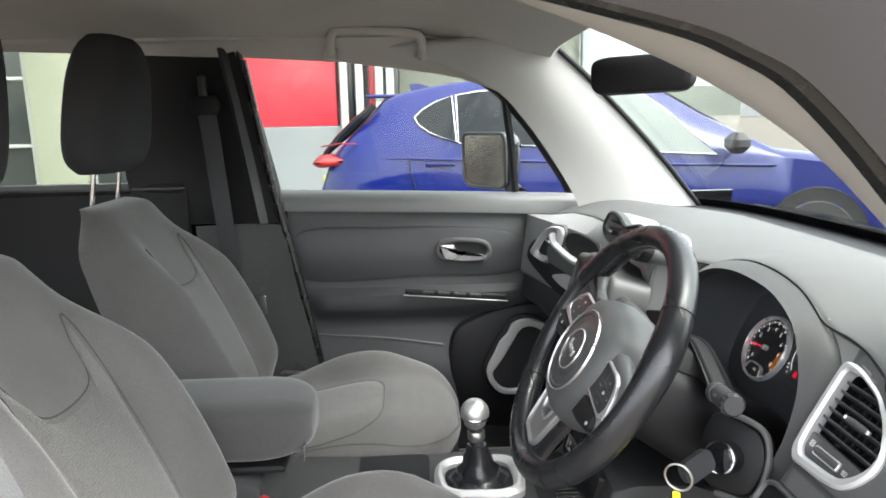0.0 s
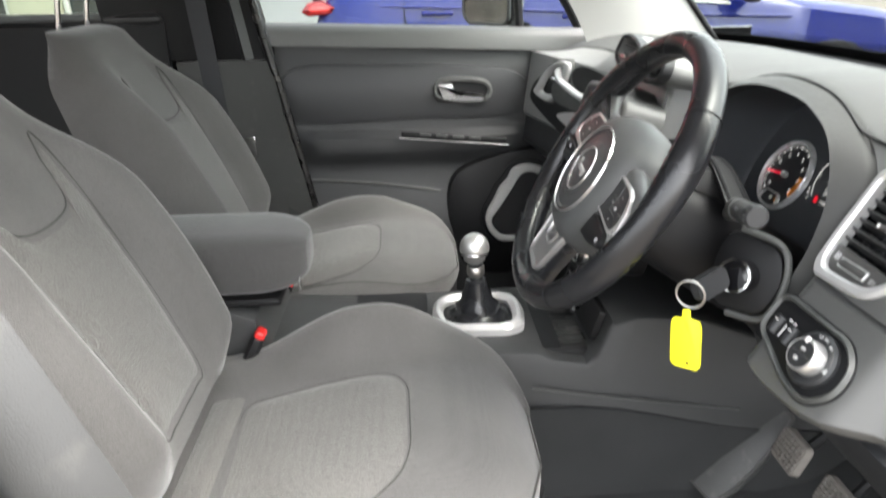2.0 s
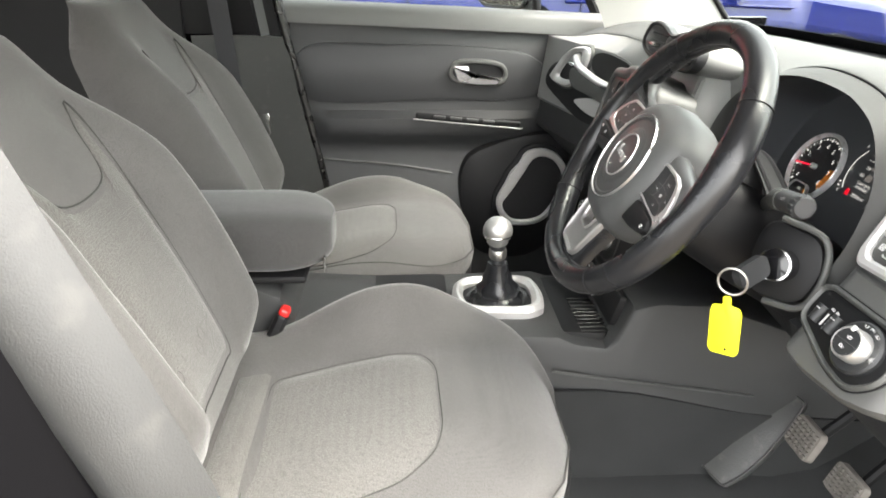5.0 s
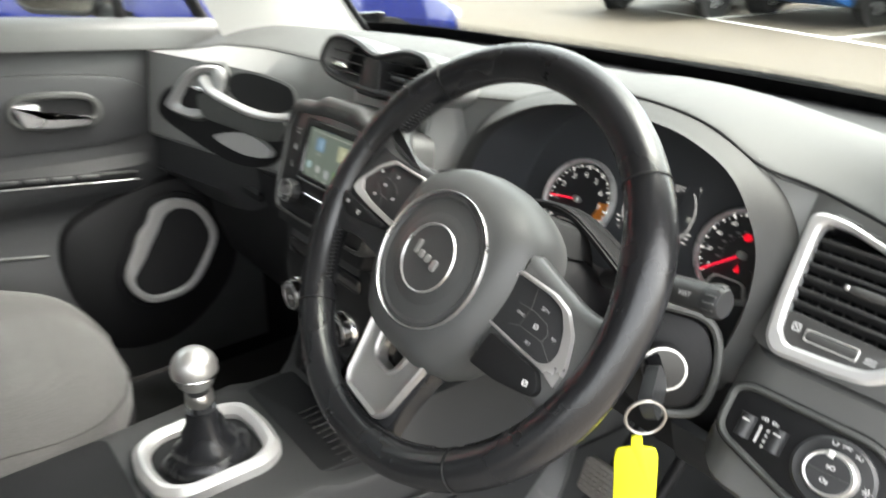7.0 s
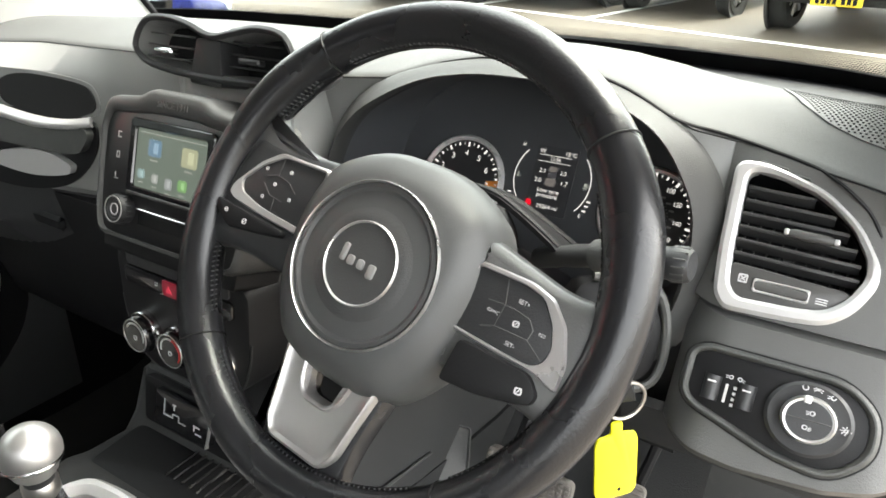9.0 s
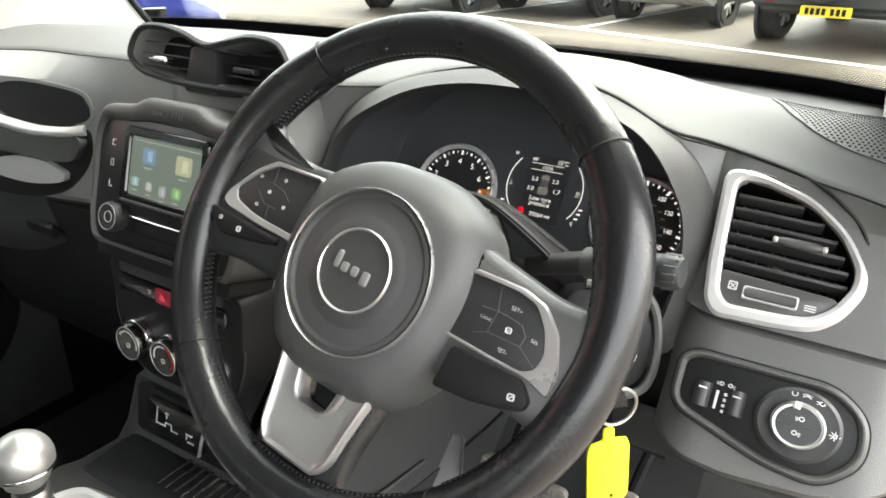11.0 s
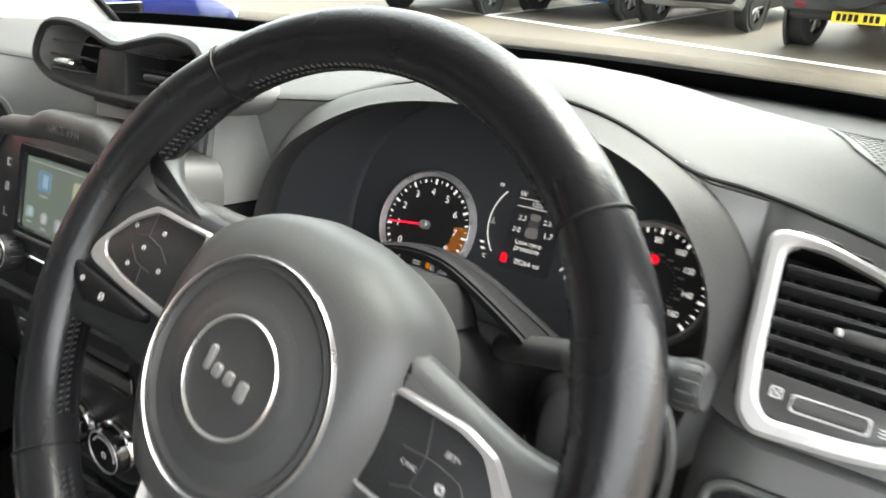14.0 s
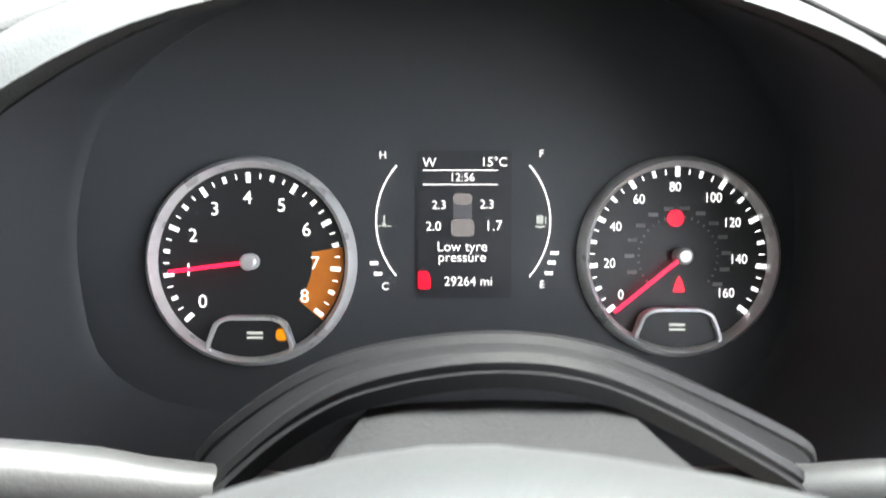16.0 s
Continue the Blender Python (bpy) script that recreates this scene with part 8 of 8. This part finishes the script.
def car(name, label, pos, heading, colour, length, width, roof, belt, windows, wheels, wheel_r, tail_lamps, head_lamps, plate_rear, plate_front=None, screen=None, rear_glass=None, cabin=0.74, clad=0.32, under=0.26, group="parked cars"):
    """A parked car. x runs from its tail (0) to its nose; roof and belt are heights along x."""
    m = Matrix.Translation(pos) @ pose(0, 0, 0, 0, -3.1 * math.cos(radians(heading)) if pos[0] > 2 else 0, heading)
    body_mat = colour
    c = thing(name, label, "parked car", group=group)
    W = width / 2

    def wide(x):
        return W * (1 - 0.16 * max(0, 1 - x / 0.35) ** 2 - 0.20 * max(0, 1 - (length - x) / 0.5) ** 2)

    def side(x, t, out=0.0):
        w = wide(x)
        rz, bz = interp(x, roof), interp(x, belt)
        k = ease((rz - bz - 0.05) / 0.3)
        wr = w * lerp(0.93, cabin, k)
        return Vector((x, -(lerp(w * 0.985, wr, t) + out), lerp(bz, rz - 0.03, t)))

    rings = []
    for x in sorted(set([round(v, 3) for v in spread(0, length, 46)])):
        w, rz, bz = wide(x), interp(x, roof), interp(x, belt)
        k = ease((rz - bz - 0.05) / 0.3)
        wr = w * lerp(0.93, cabin, k)
        low = under + 0.14 * max(0, 1 - x / 0.3) + 0.1 * max(0, 1 - (length - x) / 0.3)
        low = min(low, bz - 0.1)
        h = [(0, low), (w * 0.90, low), (w * 0.97, lerp(low, bz, 0.2)), (w, lerp(low, bz, 0.55)), (w * 0.985, bz), (lerp(w * 0.985, wr, 0.5) + 0.012 * k, lerp(bz, rz - 0.03, 0.5)), (wr, rz - 0.03), (wr * 0.92, rz - 0.006), (wr * 0.5, rz + 0.006), (0, rz + 0.01)]
        rings.append([m @ Vector((x, y, z)) for y, z in h] + [m @ Vector((x, -y, z)) for y, z in h[-2:0:-1]])
    body = part("body", skin(rings), body_mat, c, "", 50)
    for s in (-1, 1):
        for pts in windows:
            P = [side(x, t, 0.022) for x, t in pts]
            Q = [side(x, t, -0.02) for x, t in pts]
            if s > 0:
                P, Q = [Vector((p.x, -p.y, p.z)) for p in P], [Vector((p.x, -p.y, p.z)) for p in Q]
            front = name == "blue_suv" and pts is windows[-1]
            pane_part = part("window", skin([[m @ q for q in Q], [m @ p for p in P]]), SKYGLASS if front else CARGLASS, c, "front side window, the bright sky through it put into its colour" if front else "dark side window")
            part("window_trim", tube([m @ (p + Vector((0, 0.002 * s, 0))) for p in P], 0.0042 if name == "blue_suv" else 0.011, closed=True, seg=6), SILVER if name == "blue_suv" else TRIMB, pane_part)
        # sill cladding
        part("cladding", skin([[m @ Vector((x, s * (wide(x) * f), z)) for f, z in ((0.955, clad - 0.08), (1.006, clad), (1.006, clad + 0.10), (0.99, clad + 0.12))] for x in spread(0.25, length - 0.25, 14)], closed=False, caps=False), TRIMB, c)
    for wx in wheels:
        for s in (-1, 1):
            mm = m @ Matrix.Translation((wx, s * (W - 0.105), wheel_r))
            part("wheel_arch", revolve_open([(wheel_r * 0.7, -0.01), (wheel_r * 1.16, 0.0), (wheel_r * 1.22, 0.012), (wheel_r * 1.25, -0.03)], 32, m @ Matrix.Translation((wx, s * (W + 0.004), wheel_r * 1.03)) @ pose(0, 0, 0, 90 if s < 0 else -90, 0, 0)), TRIMB, c)
            wheel_of(c, mm @ Matrix.Translation((0, s * 0.012, 0)), wheel_r, 0.21)
    for glass_range, nm in ((screen, "windscreen"), (rear_glass, "rear_window")):
        if glass_range:
            x0, x1 = glass_range
            rows = [[m @ Vector((x, y, interp(x, roof) + 0.012 + 0.006 * (1 - abs(y) / W))) for y in spread(-W * cabin * 0.92, W * cabin * 0.92, 7)] for x in spread(x0, x1, 6)]
            part(nm, sheet(rows, 0.006 if x1 > x0 else -0.006), SKYGLASS if name == "blue_suv" else CARGLASS, c, "glass")
    for x, y, z, sx, sy, sz in tail_lamps:
        for s in (-1, 1):
            part("tail_lamp", box((sx, sy, sz), (x, s * y, z), 0.02, m), LAMP_RED, c, "red tail lamp")
    for x, y, z, sx, sy, sz in head_lamps:
        for s in (-1, 1):
            part("head_lamp", box((sx, sy, sz), (x, s * y, z), 0.03, m), LAMP_CLEAR, c, "clear head lamp")
    for pl, mt_, xx in ((plate_rear, PLATE_Y, -0.012), (plate_front, PLATE_W, length + 0.012)):
        if pl:
            pp = part("number_plate", box((0.02, 0.52, 0.111), (xx + pl[0], 0, pl[1]), 0.004, m), mt_, c, "plate with plain dark bars")
            part("plate_bars", bars([(-0.19 + 0.058 * i + (0.03 if i > 3 else 0), 0, 0.04, 0.07) for i in range(7)], m @ basis((xx + pl[0] + (-0.011 if xx < 1 else 0.011), 0, pl[1]), (0, -1 if xx < 1 else 1, 0), (0, 0, 1)), z=0.003), BLACK, pp)
    # bumpers
    part("rear_bumper", box((0.10, width * 0.88, 0.20), (0.03, 0, 0.47), 0.04, m), TRIMB, c)
    part("front_bumper", box((0.10, width * 0.80, 0.20), (length - 0.06, 0, 0.42), 0.04, m), TRIMB, c)
    for s in (-1, 1):
        sx = screen[0] - 0.35 if screen else length * 0.65
        part("mirror", box((0.14, 0.20, 0.15), (sx, s * (W + 0.10), interp(sx, belt) + 0.10), 0.05, m), TRIMB, c)
        part("door_handle", box((0.20, 0.03, 0.03), (length * 0.40, s * (W * 0.995), interp(length * 0.4, belt) - 0.10), 0.01, m), body_mat, c)
    return c, m


SUV_ROOF = [(0, 0.80), (0.05, 1.00), (0.14, 1.12), (0.38, 1.34), (0.52, 1.50), (0.60, 1.535), (0.9, 1.60), (1.4, 1.655), (1.9, 1.665), (2.3, 1.63), (2.62, 1.53), (3.05, 1.29), (3.42, 1.09), (3.6, 1.06), (4.1, 1.00), (4.45, 0.90), (4.62, 0.72), (4.69, 0.55)]
SUV_BELT = [(0, 0.75), (0.1, 0.98), (0.3, 1.09), (0.8, 1.14), (1.6, 1.10), (2.6, 1.05), (3.42, 1.02), (4.1, 0.93), (4.5, 0.80), (4.69, 0.50)]
BLUE = mat("blue_car_paint", (0.001, 0.006, 0.085), 0.35, coat=0.6, vary=0.06, vary_scale=2, spec=0.1)
def glass_at(x, z):
    """A window corner at height z over the ground, as a share of the way from belt to roof."""
    low, high = interp(x, SUV_BELT), interp(x, SUV_ROOF) - 0.03
    return x, (z - low) / (high - low)


blue, mb = car("blue_suv", "glossy deep blue sports utility car with tinted windows", (-0.73, 5.95, GROUND), 0, BLUE, 4.69, 1.90, SUV_ROOF, SUV_BELT,
               [[glass_at(x, z) for x, z in ((0.735, 1.362), (0.80, 1.42), (0.90, 1.475), (1.015, 1.512), (1.035, 1.180), (0.93, 1.215), (0.84, 1.252), (0.765, 1.307))], [glass_at(x, z) for x, z in ((1.045, 1.517), (1.20, 1.540), (1.40, 1.556), (1.85, 1.565), (1.87, 1.125), (1.05, 1.173))], [(1.92, 0.05), (2.95, 0.05), (2.60, 0.75), (2.40, 0.92), (1.92, 0.93)]],
               (0.92, 3.74), 0.35, [], [(4.50, 0.68, 0.78, 0.20, 0.30, 0.11)], (0.0, 0.85), screen=(3.40, 2.66), rear_glass=(0.20, 0.52))
part("roof_fin", skin([[mb @ Vector((x, y, z)) for x, y, z in [(0.72, -0.012, 1.565), (0.92, -0.012, 1.60), (0.92, 0.012, 1.60), (0.72, 0.012, 1.565)]], [mb @ Vector((x, y, z)) for x, y, z in [(0.70, -0.004, 1.635), (0.78, -0.004, 1.64), (0.78, 0.004, 1.64), (0.70, 0.004, 1.635)]]]), BLUE, blue)
part("roof_spoiler", box((0.26, 1.16, 0.03), (0.50, 0, 1.525), 0.012, mb), BLUE, blue)
for q in (-1, 1):
    lamp = [Vector(p) for p in rpoly([(-0.020, 1.045), (0.030, 1.100), (0.117, 1.112), (0.235, 1.064), (0.200, 1.026), (0.03, 1.012)], 0.015)]
    lm_ = mb @ Matrix.Translation((0, q * 0.80, 0)) @ pose(0, 0, 0, 90, 0, 0)
    tl = part("tail_lamp", slab(lamp, -0.10, 0.10, 0.02, lm_), LAMP_RED, blue, "red tail lamp")
    part("lamp_core", slab([Vector((0.105 + (p.x - 0.105) * 0.6, 1.062 + (p.y - 1.062) * 0.45)) for p in lamp], -0.104, 0.104, 0.004, lm_), mat("bright_lamp_core", (0.45, 0.02, 0.02), 0.2, coat=0.6, vary=0.1), tl)
    part("lamp_line", tube([mb @ Vector((x, q * (0.865 + 0.06 * x), z)) for x, z in ((0.05, 1.165), (0.18, 1.185), (0.31, 1.180))], 0.006, seg=6), LAMP_RED, blue)
    part("rear_pillar_trim", tube([mb @ Vector((x, q * y, z)) for x, y, z in ((0.06, 0.76, 1.10), (0.16, 0.74, 1.20), (0.30, 0.72, 1.33), (0.44, 0.70, 1.455))], [0.02, 0.035, 0.04, 0.025], seg=8), CARGLASS, blue)
    part("door_seam", tube([mb @ Vector((x, q * y, z)) for x, y, z in ((0.725, 0.905, 1.17), (0.690, 0.938, 1.09), (0.690, 0.949, 1.00), (0.715, 0.952, 0.90), (0.760, 0.951, 0.75), (0.90, 0.949, 0.62))], 0.0045, seg=6), BLACK, blue)
    part("front_door_seam", tube([mb @ Vector((x, q * y, z)) for x, y, z in ((1.89, 0.930, 1.10), (1.89, 0.951, 0.90), (1.86, 0.951, 0.60))], 0.0045, seg=6), BLACK, blue)
    part("rear_handle", box((0.22, 0.03, 0.035), (0.915, q * 0.945, 1.022), 0.012, mb @ pose(0, 0, 0)), BLUE, blue)
    # flat dark plate: the shade in the hollow is put into its colour
    part("handle_hollow", slab(smooth_loop([(0.80, 1.022), (0.86, 1.045), (0.96, 1.042), (1.03, 1.015), (0.95, 0.998), (0.86, 1.002)], 4), -0.004, 0.004, 0, mb @ Matrix.Translation((0, q * 0.945, 0)) @ pose(0, 0, 0, 90, 0, 0)), TRIMB, blue)
    part("body_crease", tube([mb @ Vector((x, q * y, z)) for x, y, z in ((0.45, 0.925, 1.075), (0.80, 0.946, 1.065), (1.6, 0.952, 1.03), (2.6, 0.952, 0.985), (3.4, 0.95, 0.96))], 0.010, seg=8), BLUE, blue)

HATCH_ROOF = [(0, 0.70), (0.04, 0.95), (0.25, 1.28), (0.40, 1.44), (0.8, 1.50), (1.6, 1.50), (2.0, 1.42), (2.6, 1.02), (3.3, 0.92), (3.55, 0.70), (3.62, 0.5)]
HATCH_BELT = [(0, 0.65), (0.1, 0.86), (0.4, 0.94), (2.6, 0.92), (3.3, 0.84), (3.62, 0.45)]
HW = [[(0.55, 0.08), (1.40, 0.06), (1.40, 0.92), (0.65, 0.9)], [(1.46, 0.06), (2.30, 0.06), (1.98, 0.85), (1.46, 0.92)]]
hatch = dict(length=3.62, width=1.56, roof=HATCH_ROOF, belt=HATCH_BELT, windows=HW, wheels=(0.58, 2.95), wheel_r=0.30, tail_lamps=[(0.10, 0.66, 0.86, 0.10, 0.16, 0.22)], head_lamps=[(3.40, 0.60, 0.72, 0.2, 0.22, 0.16)], plate_rear=(0.01, 0.70), plate_front=(0.0, 0.45), screen=(2.58, 2.02), rear_glass=(0.08, 0.36))
suv = dict(length=4.4, width=1.82, roof=[(x * 0.94, z) for x, z in SUV_ROOF], belt=[(x * 0.94, z) for x, z in SUV_BELT], windows=[[(1.0, 0.06), (1.7, 0.06), (1.7, 0.92), (1.1, 0.9)], [(1.8, 0.06), (2.75, 0.06), (2.4, 0.8), (1.8, 0.92)]], wheels=(0.85, 3.5), wheel_r=0.34, tail_lamps=[(0.10, 0.72, 0.98, 0.14, 0.28, 0.14)], head_lamps=[(4.22, 0.64, 0.78, 0.2, 0.3, 0.12)], plate_rear=(0.0, 0.80), plate_front=(0.0, 0.5), screen=(3.2, 2.5), rear_glass=(0.2, 0.5))
P_WHITE = paint("white_car_paint", (0.75, 0.75, 0.74))
P_BLUE2 = paint("mid_blue_car_paint", (0.03, 0.16, 0.50))
P_GREY = paint("dark_grey_car_paint", (0.05, 0.055, 0.06))
P_RED = paint("dark_red_car_paint", (0.25, 0.02, 0.02))


def at(x, y):
    return (x, y, ground_z(x))


car("white_hatchback", "small white hatchback parked tail-on in a bay", at(9.85, 3.27), -11, P_WHITE, **hatch)
car("mid_blue_car", "mid blue car parked tail-on in a bay", at(9.85, 5.25), -11, P_BLUE2, **suv)
car("white_car", "white car parked tail-on in a bay", at(9.0, 7.1), 0, P_WHITE, **suv)
car("white_car", "white car parked nose-out across the car park", at(15.5, 12.6), 178, P_WHITE, **hatch)
car("dark_grey_car", "dark grey car parked nose-out in a bay", at(14.2, -1.35), 180, P_GREY, **suv)
for k, (x, y, p) in enumerate(((24, 36, P_WHITE), (26.6, 35, P_WHITE), (29.2, 34, P_RED), (31.8, 33, P_WHITE), (34.4, 32, P_WHITE))):
    car("far_parked_car", "car parked in a distant row", (x, y, ground_z(x)), -70, p, **hatch)

# boxy yellow four-by-four with a spare wheel
BOX_ROOF = [(0, 0.70), (0.02, 1.10), (0.06, 1.82), (0.3, 1.86), (1.9, 1.86), (2.1, 1.80), (2.5, 1.25), (2.7, 1.18), (3.7, 1.12), (3.95, 1.0), (4.0, 0.7)]
BOX_BELT = [(0, 0.65), (0.04, 1.05), (0.3, 1.12), (2.5, 1.12), (3.7, 1.06), (4.0, 0.65)]
P_YEL = paint("yellow_car_paint", (0.80, 0.50, 0.01))
yel, my = car("yellow_off_roader", "boxy yellow off-roader with a spare wheel on its tail", at(8.78, 1.10), -14, P_YEL, 4.0, 1.72, BOX_ROOF, BOX_BELT,
              [[(0.25, 0.12), (1.1, 0.12), (1.1, 0.85), (0.25, 0.85)], [(1.2, 0.12), (2.2, 0.12), (2.0, 0.80), (1.2, 0.85)]],
              (0.64, 3.10), 0.40, [(0.00, 0.68, 0.98, 0.06, 0.15, 0.26), (-0.10, 0.62, 0.53, 0.03, 0.12, 0.07)], [(3.98, 0.55, 0.95, 0.06, 0.2, 0.2)], (-0.12, 0.43), screen=(2.48, 2.12), rear_glass=None, cabin=0.90, clad=0.56, under=0.50)
part("rear_step_bumper", box((0.16, 1.64, 0.15), (-0.03, 0, 0.53), 0.03, my), TRIMB, yel)
part("rear_window", box((0.02, 1.2, 0.42), (0.045, 0, 1.50), 0.01, my), CARGLASS, yel)
sp = my @ Matrix.Translation((-0.16, 0.06, 0.90)) @ pose(0, 0, 0, 0, 0, 90)
wheel_of(yel, sp, 0.38, 0.22)
part("spare_cover", revolve([(0.372, -0.02), (0.368, 0.118), (0.34, 0.128), (0.20, 0.132), (0.01, 0.133)], 36, my @ Matrix.Translation((-0.16, 0.06, 0.90)) @ pose(0, 0, 0, 0, -90, 0)), TRIMB, yel, "black spare wheel cover")
for wx in (0.64, 3.10):
    for s in (-1, 1):
        part("wide_arch", box((0.95, 0.16, 0.10), (wx, s * 0.86, 0.86), 0.04, my), TRIMB, yel)

# showroom building behind the blue car
bd = thing("showroom_building", "pale showroom with dark glazing, white posts and a red wall panel", "building")
Y0 = 9.6
CREAM = mat("cream_render", (0.21, 0.22, 0.178), 0.8, grain=0.3, scale=60, vary=0.08, vary_scale=1.2)
GREYW = mat("grey_cladding", (0.30, 0.32, 0.32), 0.6, vary=0.08, vary_scale=1.5)
PLINTH = mat("grey_plinth_render", (0.165, 0.175, 0.178), 0.7, grain=0.3, scale=60, vary=0.15, vary_scale=1.5)
REDW = mat("red_panel", (0.50, 0.010, 0.022), 0.25, coat=0.5, vary=0.06, vary_scale=1.5)
WHITEW = mat("white_post_paint", (0.34, 0.35, 0.335), 0.5, vary=0.06)
GLAZE = mat("dark_glazing", (0.02, 0.025, 0.028), 0.06, coat=0.6, vary=0.1)


def wall_box(name, x0, x1, z0, z1, y, d, material, label=""):
    return part(name, box((x1 - x0, d, z1 - z0), ((x0 + x1) / 2, y + d / 2, (z0 + z1) / 2), 0.01), material, bd, label)


wall_box("rear_wall", -16, 3.2, 0.12, 4.6, Y0 + 2.0, 0.3, GREYW)
wall_box("plinth", -2.6, -0.98, 0.12, 1.385, Y0, 0.5, PLINTH, "grey plinth")
wall_box("red_panel", -2.6, -1.04, 1.39, 4.2, Y0 + 0.02, 0.4, REDW, "gloss red wall panel")
wall_box("pale_pier", -5.15, -4.5, 0.12, 4.6, Y0, 0.4, CREAM, "pale rendered pier")
for x0, x1 in ((-9.5, -5.2), (-4.45, -2.65)):
    wall_box("glazing", x0, x1, 0.3, 3.6, Y0 + 0.15, 0.08, GLAZE, "dark shop window")
    for k in range(4):
        xx = lerp(x0, x1, k / 3)
        wall_box("mullion", xx - 0.03, xx + 0.03, 0.12, 3.6, Y0 + 0.08, 0.1, GREYW)
    for zz in (0.3, 1.2, 2.1, 3.0, 3.6):
        wall_box("transom", x0, x1, zz - 0.025, zz + 0.025, Y0 + 0.09, 0.08, GREYW)
for xx in (-0.93, -0.72, -0.45, -0.30):
    wall_box("white_post", xx - 0.05, xx + 0.05, 0.12, 4.2, Y0 - 0.05, 0.12, WHITEW, "white post")
wall_box("entrance_glazing", -1.0, -0.2, 0.12, 3.6, Y0 + 0.5, 0.06, GLAZE)
wall_box("red_post", -0.60, -0.52, 0.9, 2.3, Y0 + 0.2, 0.08, REDW)
wall_box("cream_wall", -0.2, 2.6, 0.12, 4.2, Y0 + 1.2, 0.3, CREAM, "cream rendered wall")
wall_box("roof_edge", -16, 3.2, 4.2, 4.7, Y0 - 0.3, 2.6, WHITEW, "white roof edge")
wall_box("corner_post", 2.62, 2.76, 0.12, 4.6, Y0 + 1.1, 0.14, GREYW)

# distant grey shed with a white board
sh = thing("distant_shed", "distant pale grey shed with a white board", "building")
part("wall", box((26, 8, 6.5), (44, 60, 3.6), 0.05), mat("pale_shed_cladding", (0.55, 0.56, 0.55), 0.7, vary=0.08, vary_scale=0.3), sh)
part("roof", box((27, 9, 0.5), (44, 60, 7.0), 0.05), GREYW, sh)
part("board", box((7.5, 0.2, 2.4), (38.0, 55.8, 3.3), 0.03), WHITEW, sh, "white board")
solid("backdrop", sheet([[(95 * math.cos(radians(a)), 95 * math.sin(radians(a)), z) for z in (-1, 4.5 + 1.5 * noise.noise((a * 0.15, 2.3, 0)))] for a in spread(-100, 200, 90)], 0.2), mat("distant_trees", (0.16, 0.18, 0.15), 0.9, vary=0.5, vary_scale=0.12), "distant hazy tree line round the car park", "tree line", kind="structure")
